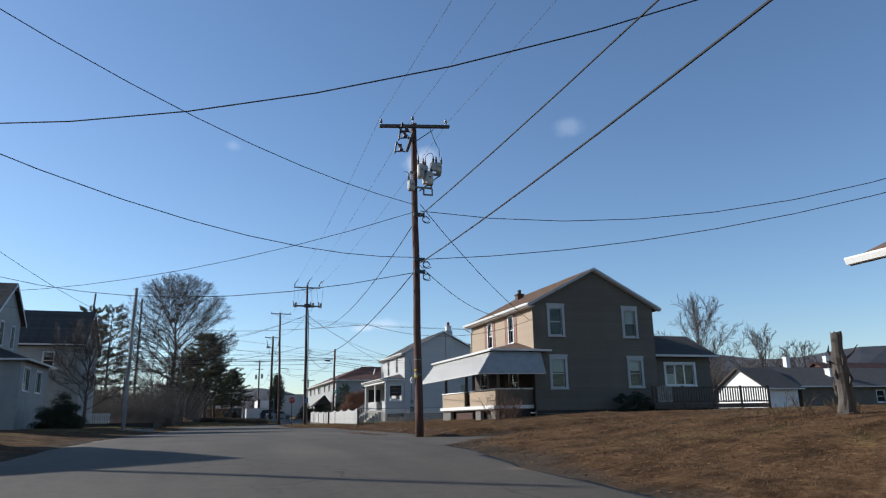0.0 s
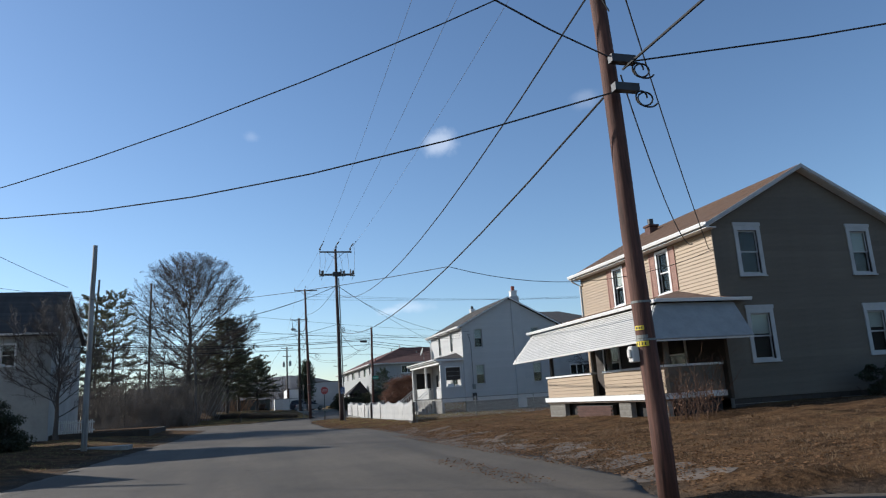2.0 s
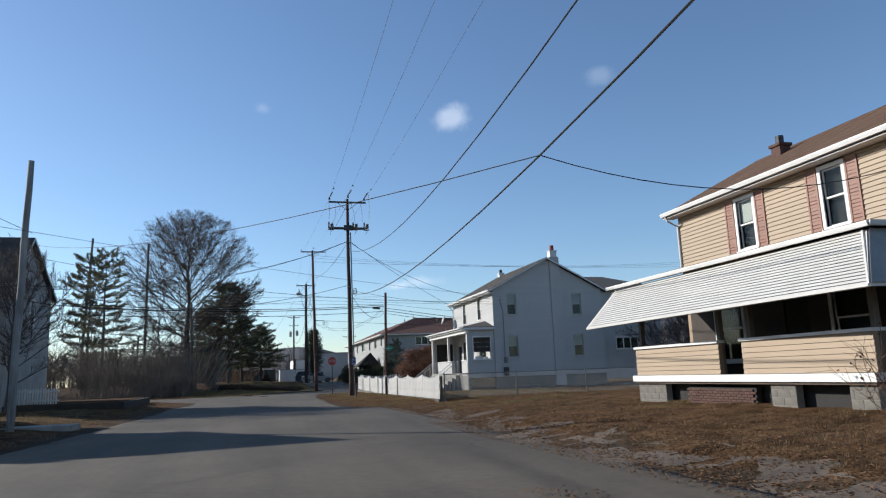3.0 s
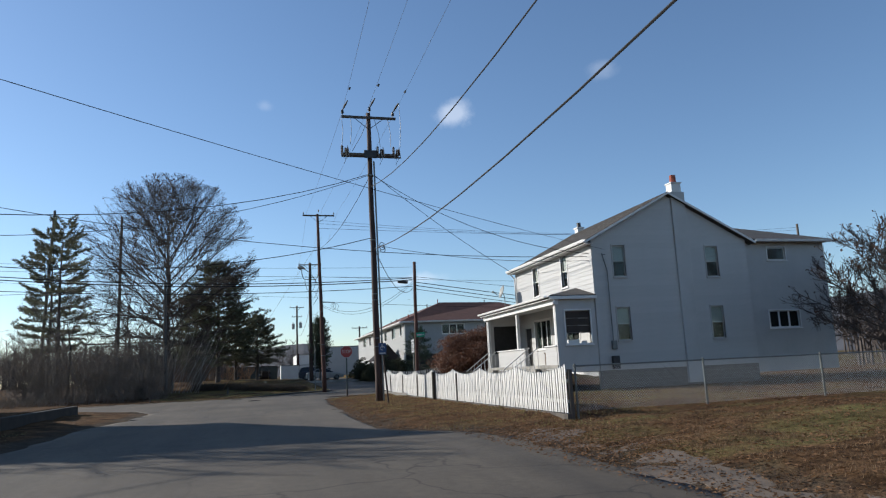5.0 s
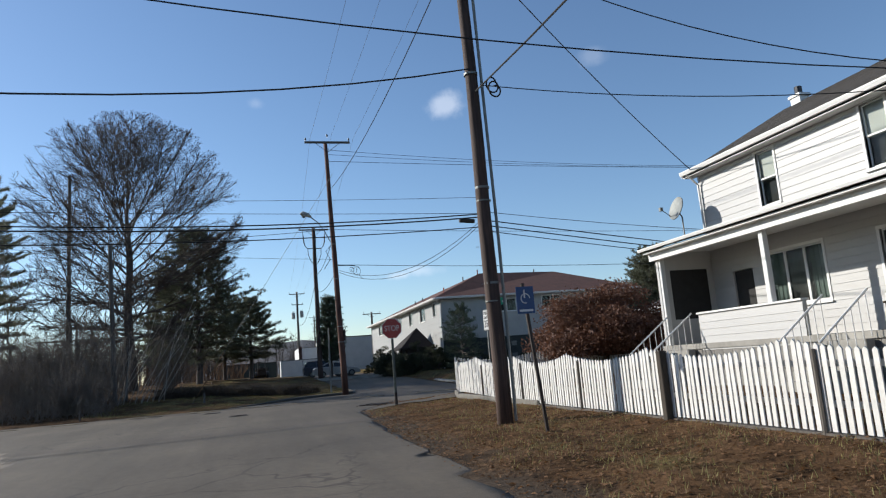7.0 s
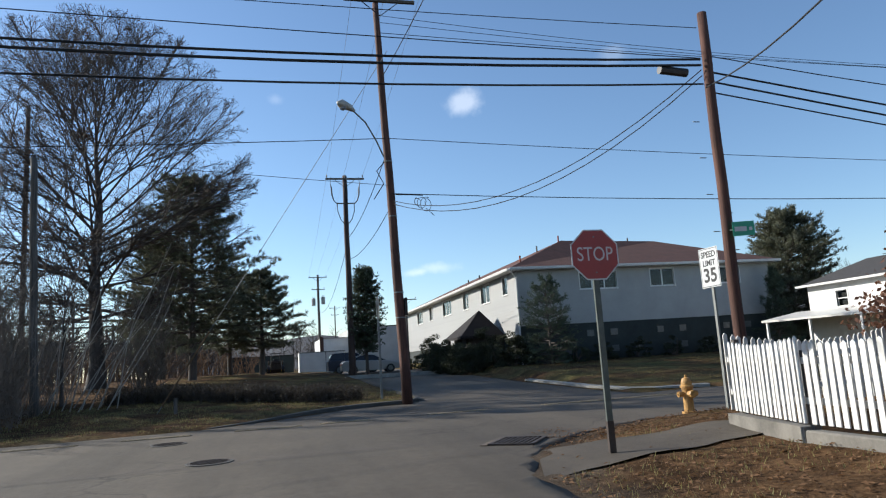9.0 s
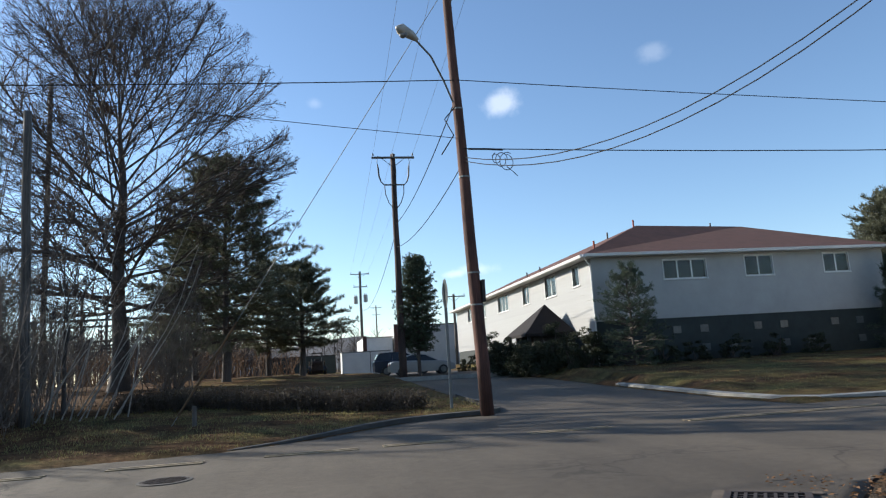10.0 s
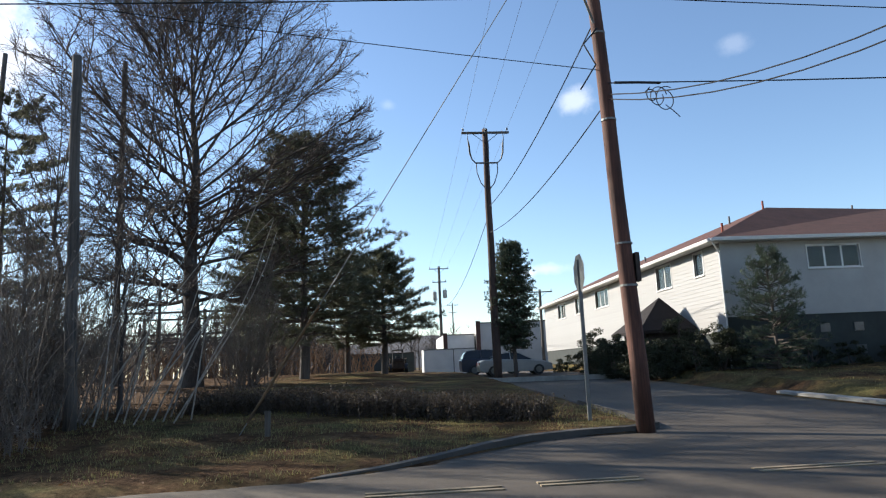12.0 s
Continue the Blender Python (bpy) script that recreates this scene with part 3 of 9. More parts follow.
def window(parent, plane, face, look_to, u0, u1, z0, z1, casing=0.1, shade=0.0, curtain=None, slider=0, casing_material=None):
    """A sash window with casing, sill, two sashes or sliders and panes; u and z are the opening's; shade: how far its blind is drawn."""
    cm = casing_material or WHITE
    g = Geo()
    wall_block(g, plane, face, look_to, u0 - casing, u0, z0 - casing * 0.5, z1 + casing, -0.1, 0.035)
    wall_block(g, plane, face, look_to, u1, u1 + casing, z0 - casing * 0.5, z1 + casing, -0.1, 0.035)
    wall_block(g, plane, face, look_to, u0, u1, z1, z1 + casing, -0.1, 0.035)
    wall_block(g, plane, face, look_to, u0, u1, z0 - casing * 0.5, z0, -0.1, 0.03)
    frame_ob = part("window", g, cm, parent)
    wall_block(s := Geo(), plane, face, look_to, u0 - casing - 0.02, u1 + casing + 0.02, z0 - casing * 0.5 - 0.045, z0 - casing * 0.5, -0.02, 0.075)
    part("sill", s, cm, frame_ob)
    bar = 0.045
    cells = []
    if slider:
        w = (u1 - u0) / slider
        cells = [(u0 + i * w, u0 + (i + 1) * w, z0, z1, -0.05) for i in range(slider)]
    else:
        mid = (z0 + z1) / 2
        cells = [(u0, u1, mid - 0.02, z1, -0.04), (u0, u1, z0, mid + 0.02, -0.07)]
    for a, b, c, d, o in cells:
        sash = Geo()
        wall_block(sash, plane, face, look_to, a, a + bar, c, d, o - 0.03, o)
        wall_block(sash, plane, face, look_to, b - bar, b, c, d, o - 0.03, o)
        wall_block(sash, plane, face, look_to, a + bar, b - bar, c, c + bar, o - 0.03, o)
        wall_block(sash, plane, face, look_to, a + bar, b - bar, d - bar, d, o - 0.03, o)
        part("sash", sash, cm, frame_ob)
        pane = part("pane", wall_block(Geo(), plane, face, look_to, a + bar, b - bar, c + bar, d - bar, o - 0.02, o - 0.014), GLASS, frame_ob)
        pane.visible_shadow = False
    if shade:
        part("blind", wall_block(Geo(), plane, face, look_to, u0 + 0.01, u1 - 0.01, z1 - (z1 - z0) * shade, z1, -0.125, -0.115), BLIND, frame_ob, "pale roller blind")
    # Added dark panel behind the opening stands for the unlit room.
    if shade < 0.9:
        part("curtain", wall_block(Geo(), plane, face, look_to, u0 - 0.08, u1 + 0.08, z0 - 0.08, z1 + 0.08, -0.225, -0.215), DARK, frame_ob, "dark panel standing for the unlit room")
    if curtain:
        for a, b in ((u0, u0 + (u1 - u0) * 0.3), (u1 - (u1 - u0) * 0.3, u1)):
            c = Geo()
            n = 8
            for i in range(n):
                p, q = a + (b - a) * i / n, a + (b - a) * (i + 1) / n
                wall_block(c, plane, face, look_to, p, q, z0, z1, -0.17 - 0.02 * (i % 2), -0.155 - 0.02 * (i % 2))
            part("curtain", c, curtain, frame_ob, "hanging curtain")
    return frame_ob


def grown(h, by):
    return (h[0] - by, h[1] + by, h[2] - by * 0.5 - 0.04, h[3] + by)


def gable_wall(parent, material, plane, face, look_to, u0, u1, z_eave, u_peak, z_peak, thick=0.16):
    a = [at_wall(plane, face, look_to, u, 0, z) for u, z in ((u0, z_eave), (u1, z_eave), (u_peak, z_peak))]
    s = Vector(at_wall(plane, 0, look_to, 0, -thick, 0))
    return part("gable", Geo().prism(a, s), material, parent)


def roof_slope(parent, name, material, low, high, run0, run1, along, thick=0.12, course=0.16, courses=True):
    """One slope from its eave (low: across, z) to its ridge (high), along 'x' or 'y' from run0 to run1, with lapped shingle courses."""
    (c0, z0), (c1, z1) = low, high

    def put(c, r, z):
        return (c, r, z) if along == "y" else (r, c, z)

    def slab(g, ca, za, cb, zb, r0, r1, t):
        lo = [put(ca, r0, za - t), put(cb, r0, zb - t), put(cb, r1, zb - t), put(ca, r1, za - t)]
        hi = [put(ca, r0, za), put(cb, r0, zb), put(cb, r1, zb), put(ca, r1, za)]
        return g.hexa(lo, hi)

    g = Geo()
    slab(g, c0, z0, c1, z1, run0, run1, thick)
    deck = part(name, tidy(g, name), material, parent)
    if not courses:
        return deck
    length = math.hypot(c1 - c0, z1 - z0)
    n = max(1, int(length / course))
    nz = Vector((-(z1 - z0), (c1 - c0))).normalized()
    if nz.y < 0:
        nz = -nz
    up = Vector(((c1 - c0) / length, (z1 - z0) / length))
    g = Geo()
    low_out, high_out, reach = 0.014, 0.003, length / n
    pts = [(nz * 0.001), (nz * low_out), (up * reach + nz * high_out), (up * reach + nz * 0.001)]
    a = [put(p.x, run0, p.y) for p in pts]
    b = [put(p.x, run1, p.y) for p in pts]
    g.add(a + b, [(0, 1, 2, 3), (7, 6, 5, 4), (0, 4, 5, 1), (1, 5, 6, 2), (2, 6, 7, 3), (3, 7, 4, 0)])
    me = tidy(g, "shingle_course")
    me.materials.append(material)
    for i in range(n):
        ob = part("shingle_course", me, None, deck)
        ob.location = put(up.x * reach * i + c0, 0, up.y * reach * i + z0)
    return deck


def tidy(g, name, bevel=0.0):
    """A mesh whose faces all look outward."""
    me = g.mesh(name, bevel=bevel)
    bm = bmesh.new()
    bm.from_mesh(me)
    bmesh.ops.recalc_face_normals(bm, faces=bm.faces)
    bm.to_mesh(me)
    bm.free()
    return me


def gutter(parent, plane, face, look_to, u0, u1, z, size=0.12):
    """A boxed gutter with an open top and rolled lip."""
    prof = [(0, 0), (0, -size), (size * 0.75, -size), (size, -size * 0.25), (size, 0), (size * 0.9, 0), (size * 0.88, -size * 0.25), (size * 0.7, -size * 0.88), (0.01, -size * 0.88), (0.01, 0)]
    a = [at_wall(plane, face, look_to, u0, o, z + h) for o, h in prof]
    b = [at_wall(plane, face, look_to, u1, o, z + h) for o, h in prof]
    n = len(prof)
    g = Geo().add(a + b, [tuple(range(n)), tuple(range(2 * n - 1, n - 1, -1))] + [(i, n + i, n + (i + 1) % n, (i + 1) % n) for i in range(n)])
    return part("gutter", tidy(g, "gutter"), WHITE, parent)


def downspout(parent, points):
    return part("downspout", Geo().tube(points, 0.04, 6), WHITE, parent)


def block_course(parent, plane, face, look_to, u0, u1, z0, z1, material, length=0.4, height=0.2, name="block"):
    """A face of single blocks, with recessed joints, over a backing."""
    back = part("foundation", wall_block(Geo(), plane, face, look_to, u0, u1, z0, z1, -0.2, -0.012), CONCRETE, parent)
    rows = max(1, round((z1 - z0) / height))
    h = (z1 - z0) / rows
    g = Geo()
    wall_block(g, plane, 0, look_to, 0.006, 1 * length - 0.006, 0.006, h - 0.006, -0.02, 0.0)
    me = tidy(g, name)
    me.materials.append(material)
    for r in range(rows):
        u = u0 - (length / 2 if r % 2 else 0)
        while u < u1 - 0.05:
            a, b = max(u, u0), min(u + length, u1)
            if b - a > 0.06:
                ob = part(name, me, None, back)
                k = (b - a) / length
                ob.location = at_wall(plane, face, look_to, a, 0, z0 + r * h)
                ob.scale = (1, k, 1) if plane == "x" else (k, 1, 1)
            u += length
    return back


def chimney(parent, x, y, z0, z1, w, d, material, flue=0.35):
    g = Geo().box(x - w / 2, x + w / 2, y - d / 2, y + d / 2, z0, z1)
    c = part("chimney", g, material, parent, bevel=0.01)
    part("chimney_cap", Geo().box(x - w / 2 - 0.05, x + w / 2 + 0.05, y - d / 2 - 0.05, y + d / 2 + 0.05, z1, z1 + 0.1), material, c, bevel=0.01)
    part("flue", Geo().lathe([(0.13, 0), (0.13, flue), (0.1, flue), (0.1, 0.02)], (x, y, z1 + 0.1), 10), FLUE if flue > 0.3 else DARK_METAL, c)
    return c


def tan_house():
    h = thing("tan_house", (20.8, 40.0, 0.2), "two-storey house with tan front, brown side darkened for shade, and awninged porch", "house")
    X0, X1, Y0, Y1, ZB, ZE, XP, ZP = 16.9, 24.6, 35.1, 44.7, 0.75, 6.5, 20.75, 8.5
    side = [(17.92, 18.68, 4.8, 6.28), (17.92, 18.7, 1.95, 3.45), (22.67, 23.4, 4.8, 6.28), (22.8, 23.55, 2.0, 3.42)]
    front = [(41.02, 41.72, 4.66, 6.12), (37.75, 38.42, 4.64, 6.14), (37.4, 38.6, 1.4, 3.3), (42.0, 43.2, 1.4, 3.3), (39.4, 40.3, 1.0, 3.1)]
    # Side and gable far darker than the tan front: shade put into the brown.
    w1 = part("wall", wall_mesh("y", Y0, -1, X0, X1, ZB, ZE, side), BROWN_AND_SHADE_SIDING, h, "side wall in brown siding darkened for its shade")
    # Front wall, bare only under the porch: the porch's shade is in its colour.
    w2 = part("wall", wall_mesh("x", X0, -1, Y0 + 0.16, Y1 - 0.16, ZB, ZE, front), PORCH_SHADE_BROWN, h)
    part("wall", wall_mesh("y", Y1, 1, X0, X1, ZB, ZE, []), TAN, h)
    part("wall", wall_mesh("x", X1, 1, Y0 + 0.16, Y1 - 0.16, ZB, ZE, []), TAN, h)
    g1 = gable_wall(h, BROWN_AND_SHADE_SIDING, "y", Y0, -1, X0, X1, ZE, XP, ZP)
    gable_wall(h, TAN, "y", Y1, 1, X0, X1, ZE, XP, ZP)
    part("storey_floor", Geo().box(X0 + 0.17, X1 - 0.17, Y0 + 0.17, Y1 - 0.17, 3.75, 3.9), DARK, h)
    part("ground_floor", Geo().box(X0 + 0.17, X1 - 0.17, Y0 + 0.17, Y1 - 0.17, 0.7, 0.85), DARK, h)
    siding(w1, BROWN_AND_SHADE_SIDING, "y", Y0, -1, X0, X1, ZB, ZE, [grown(s, 0.15) for s in side], 0.2, proud=0.005)
    siding(g1, BROWN_AND_SHADE_SIDING, "y", Y0, -1, X0, X1, ZE, ZP - 0.1, [], 0.2, lambda z: (X0 + (XP - X0) * (z - ZE) / (ZP - ZE), X1 - (X1 - XP) * (z - ZE) / (ZP - ZE)), proud=0.005)
    siding(w2, TAN, "x", X0, -1, Y0, Y1, 3.95, ZE - 0.15, [grown(s, 0.1) for s in front[:2]], 0.125, proud=0.03)
    for i, s in enumerate(side):
        window(h, "y", Y0, -1, *s, casing=0.15, shade=(0.0, 0.45, 0.5, 0.4)[i], casing_material=DULL_TRIM)
        part("head_board", Geo().box(s[0] - 0.18, s[1] + 0.18, Y0 - 0.05, Y0 - 0.002, s[3] + 0.15, s[3] + 0.27), DULL_TRIM, h)
    for i, s in enumerate(front[:2]):
        window(h, "x", X0, -1, *s, shade=0.45 if i == 0 else 0.0)
        for a, b in ((s[0] - 0.5, s[0] - 0.12), (s[1] + 0.12, s[1] + 0.5)):
            g = Geo()
            wall_block(g, "x", X0, -1, a, a + 0.05, s[2] - 0.05, s[3] + 0.1, 0.015, 0.05)
            wall_block(g, "x", X0, -1, b - 0.05, b, s[2] - 0.05, s[3] + 0.1, 0.015, 0.05)
            n = 18
            for k in range(n):
                z = s[2] - 0.05 + (s[3] - s[2] + 0.15) * k / n
                wall_block(g, "x", X0, -1, a + 0.05, b - 0.05, z, z + (s[3] - s[2] + 0.15) / n * 0.8, 0.015, 0.036)
            part("shutter", g, SHUTTER, h, "dusty rose louvred shutter")
    for i, s in enumerate(front[2:4]):
        window(h, "x", X0, -1, *s)
    part("front_door", wall_block(Geo(), "x", X0, -1, 39.42, 40.28, 1.0, 3.08, -0.1, -0.05), DARK, h)
    # corner boards, roof, fascia
    part("corner_board", Geo().box(X0 - 0.03, X0 + 0.09, Y0 - 0.03, Y0 - 0.001, ZB, ZE), BROWN_AND_SHADE_SIDING, h)
    s = (ZP - ZE) / (XP - X0)
    roof_slope(h, "roof", SHINGLE, (X0 - 0.4, ZE + 0.16 - 0.4 * s), (XP, ZP + 0.16), Y0 - 0.3, Y1 + 0.3, "y")
    roof_slope(h, "roof", SHINGLE, (X1 + 0.4, ZE + 0.16 - 0.4 * s), (XP, ZP + 0.16), Y0 - 0.3, Y1 + 0.3, "y")
    for y in (Y0 - 0.33, Y1 + 0.3):
        for xe, d in ((X0 - 0.42, 1), (X1 + 0.42, -1)):
            za = ZE + 0.17 - 0.42 * s
            g = Geo().hexa([(xe, y, za - 0.13), (XP, y, ZP + 0.04), (XP, y + 0.03, ZP + 0.04), (xe, y + 0.03, za - 0.13)],
                           [(xe, y, za), (XP, y, ZP + 0.17), (XP, y + 0.03, ZP + 0.17), (xe, y + 0.03, za)])
            part("bargeboard", tidy(g, "bargeboard"), DULL_TRIM, h, "greyed white trim board")
    for y in (Y0 - 0.3,):
        for xe in (X0 - 0.42, X1 + 0.42):
            za = ZE + 0.03 - 0.42 * s
            g = Geo().hexa([(xe, y, za - 0.02), (XP, y, ZP + 0.01), (XP, Y0, ZP + 0.01), (xe, Y0, za - 0.02)], [(xe, y, za), (XP, y, ZP + 0.03), (XP, Y0, ZP + 0.03), (xe, Y0, za)])
            part("soffit", tidy(g, "soffit"), WHITE, h)
    gutter(h, "x", X0 - 0.4, -1, Y0 - 0.3, Y1 + 0.3, ZE - 0.02)
    part("fascia", Geo().box(X0 - 0.4, X0 - 0.38, Y0 - 0.29, Y1 + 0.29, ZE - 0.2, ZE), WHITE, h)
    part("soffit", Geo().box(X0 - 0.38, X0 - 0.01, Y0 - 0.29, Y1 + 0.29, ZE - 0.2, ZE - 0.17), WHITE, h)
    downspout(h, [(X0 - 0.45, Y1 + 0.1, ZE - 0.15), (X0 - 0.4, Y1 + 0.06, ZE - 0.3), (X0 - 0.06, Y1 + 0.0, ZE - 0.5), (X0 - 0.06, Y1, 4.5)])
    chimney(h, 19.6, 42.6, 7.2, 8.3, 0.42, 0.42, BRICK, 0.28)
    block_course(h, "y", Y0 + 0.04, -1, X0, X1, 0.0, ZB, PORCH_SHADE_BROWN)
    # porch
    PX, PY0, PY1 = 14.69, 35.45, 44.45
    part("porch_floor", Geo().box(PX - 0.1, X0 - 0.02, PY0, PY1, 0.8, 0.93), DECK, h)
    part("porch_band", Geo().box(PX - 0.16, PX - 0.1, PY0 - 0.06, PY1 + 0.06, 0.86, 1.04), WHITE, h)
    part("porch_band", Geo().box(PX - 0.1, X0 - 0.03, PY0 - 0.06, PY0, 0.86, 1.04), WHITE, h)
    # The porch's end walls take the same shade-darkened brown.
    for a, b, c, d in ((PX, PX + 0.12, 35.45, 39.38), (PX, PX + 0.12, 40.3, 44.45), (PX + 0.12, X0 - 0.03, 35.45, 35.57), (PX + 0.12, X0 - 0.03, 44.33, 44.45)):
        half = part("porch_wall", Geo().box(a, b, c, d, 1.04, 1.86), TAN if b - a < 0.2 else BROWN_AND_SHADE_SIDING, h)
        if b - a < 0.2:
            siding(half, TAN, "x", a, -1, c, d, 1.05, 1.84, [], 0.13, proud=0.03)
            part("rail_cap", Geo().box(a - 0.07, b + 0.05, c - 0.03, d + 0.03, 1.86, 1.93), WHITE, half)
        else:
            siding(half, BROWN_AND_SHADE_SIDING, "y", c if c < 40 else d, -1 if c < 40 else 1, a, b, 1.05, 1.84, [], 0.16)
            part("rail_cap", Geo().box(a, b, c - 0.05, d + 0.05, 1.86, 1.93), WHITE, half)
    # Posts and beams: grey set dark to include the porch's shade.
    for y in (35.55, 39.25, 40.45, 44.35):
        part("porch_post", Geo().box(PX + 0.13, PX + 0.27, y - 0.07, y + 0.07, 0.93, 3.6), PORCH_POST, h, "square porch post in a grey that takes in shade", bevel=0.01)
    roof_slope(h, "porch_roof", SHINGLE, (14.2, 3.92), (X0, 4.58), 37.4, 45.0, "y", thick=0.1)
    corner = [(14.2, 34.74, 3.93), (X0 - 0.02, 34.74, 3.93), (X0 - 0.02, 37.4, 3.93), (14.2, 37.4, 3.93), (X0 - 0.02, 37.4, 4.59)]
    part("porch_roof", tidy(Geo().add(corner, [(0, 1, 4), (0, 4, 3), (3, 4, 2), (1, 2, 4), (0, 3, 2, 1)]), "porch_roof"), SHINGLE, h)
    part("porch_roof", Geo().prism([(X0 - 0.02, 34.74, 3.93), (X0 - 0.02, Y0 - 0.02, 3.93), (X0 - 0.02, Y0 - 0.02, 4.06)], (0.85, 0, 0)), SHINGLE, h)
    gutter(h, "x", 14.2, -1, 34.7, 45.05, 3.94, 0.1)
    gutter(h, "y", 34.75, -1, 14.15, 17.75, 3.95, 0.1)
    # Ceiling brown likewise darkened to stand for shade.
    part("porch_ceiling", Geo().box(14.3, X0 - 0.02, 34.9, 44.9, 3.55, 3.6), PORCH_SHADE_BROWN, h)
    part("porch_beam", Geo().box(14.25, 14.4, 34.85, 44.95, 3.5, 3.8), PORCH_POST, h)
    part("porch_beam", Geo().box(14.4, X0 + 0.3, 34.85, 34.97, 3.5, 3.8), PORCH_POST, h)
    # ribbed metal awnings
    rows = 17

    def awning(top_a, top_b, low_b, low_a, turn):
        ta, tb, lb, la = (Vector(p) for p in (top_a, top_b, low_b, low_a))
        nrm = (tb - ta).cross(la - ta).normalized() * turn
        # Greyer backing sheet paints the shadow lines between the white slats.
        sheet = part("awning", Geo().hexa([p - nrm * 0.07 for p in (ta, tb, lb, la)], [p - nrm * 0.062 for p in (ta, tb, lb, la)]), AWNING_GAP, h, "white ribbed metal awning")
        for i in range(rows):
            f0, f1 = i / rows, (i + 0.85) / rows
            q = [ta.lerp(la, f0), tb.lerp(lb, f0), tb.lerp(lb, f1), ta.lerp(la, f1)]
            o0, o1 = nrm * 0.002, nrm * 0.014
            low = [q[0] - o0, q[1] - o0, q[2] - o0 + o1 * 0.5, q[3] - o0 + o1 * 0.5]
            part("awning_slat", tidy(Geo().hexa(low, [q[0] + o0, q[1] + o0, q[2] + o1, q[3] + o1]), "awning_slat"), WHITE_METAL, sheet)
        edge = Geo()
        for p, q in ((la, lb), (ta, la), (tb, lb)):
            edge.tube([p, q], 0.035, 4)
        part("awning_edge", edge, WHITE_METAL, h)

    awning((14.25, 44.6, 3.78), (14.25, 34.95, 3.78), (13.2, 34.0, 2.6), (13.55, 45.5, 2.62), -1)
    awning((14.3, 34.9, 3.78), (17.15, 34.9, 3.78), (16.85, 33.8, 2.6), (13.2, 34.0, 2.6), 1)
    # porch footing, lattice openings and loose steps
    for a, b in ((35.5, 36.2), (37.7, 38.5), (42.9, 44.4)):
        block_course(h, "x", PX - 0.02, -1, a, b, -0.05, 0.86, FOOTING)
    # Solid dark block in place of the shaded hollow below the floor.
    part("under_porch", Geo().box(PX + 0.3, X0 - 0.2, 35.5, 44.4, -0.1, 0.78), DARK, h)
    panel = part("brick_panel", Geo().box(PX + 0.06, PX + 0.2, 39.1, 41.9, -0.05, 0.7), DARK, h, "low red brick panel under the porch")
    brick = Geo().box(0, 0.05, 0, 0.2, 0, 0.058).mesh("brick", bevel=0.004)
    brick.materials.append(BRICK)
    for row in range(10):
        for k in range(13):
            ob = part("brick", brick, None, panel)
            ob.location = (PX + 0.02, 39.1 + k * 0.21 + (0.1 if row % 2 else 0.0), 0.0 + row * 0.068)
    # rear lean-to with its window
    ext = [(25.85, 27.8, 2.1, 3.3)]
    w = part("wall", wall_mesh("y", 36.0, -1, X1 + 0.01, 29.0, 0.6, 3.75, ext), BROWN_AND_SHADE_SIDING, h)
    siding(w, BROWN_AND_SHADE_SIDING, "y", 36.0, -1, X1 + 0.02, 29.0, 0.6, 3.75, [grown(e, 0.12) for e in ext], 0.2)
    window(h, "y", 36.0, -1, *ext[0], casing=0.14, slider=3, shade=0.0)
    part("blind", Geo().box(25.87, 26.5, 36.12, 36.13, 2.1, 2.75), BLIND, h)
    part("wall", Geo().box(28.84, 29.0, 36.16, 41.0, 0.6, 3.75), BROWN_AND_SHADE_SIDING, h)
    part("wall", Geo().box(X1 + 0.01, 28.84, 40.84, 41.0, 0.6, 3.75), BROWN_AND_SHADE_SIDING, h)
    roof_slope(h, "lean_to_roof", SHINGLE_GREY, (35.6, 3.82), (38.5, 5.3), X1 + 0.02, 29.4, "x", courses=True)
    roof_slope(h, "lean_to_roof", SHINGLE_GREY, (41.4, 3.82), (38.5, 5.3), X1 + 0.02, 29.4, "x", courses=False)
    gutter(h, "y", 35.6, -1, X1 + 0.1, 29.4, 3.84)
    part("foundation", Geo().box(X1 + 0.02, 29.0, 36.02, 36.2, -0.1, 0.6), BLOCK, h)
    return h


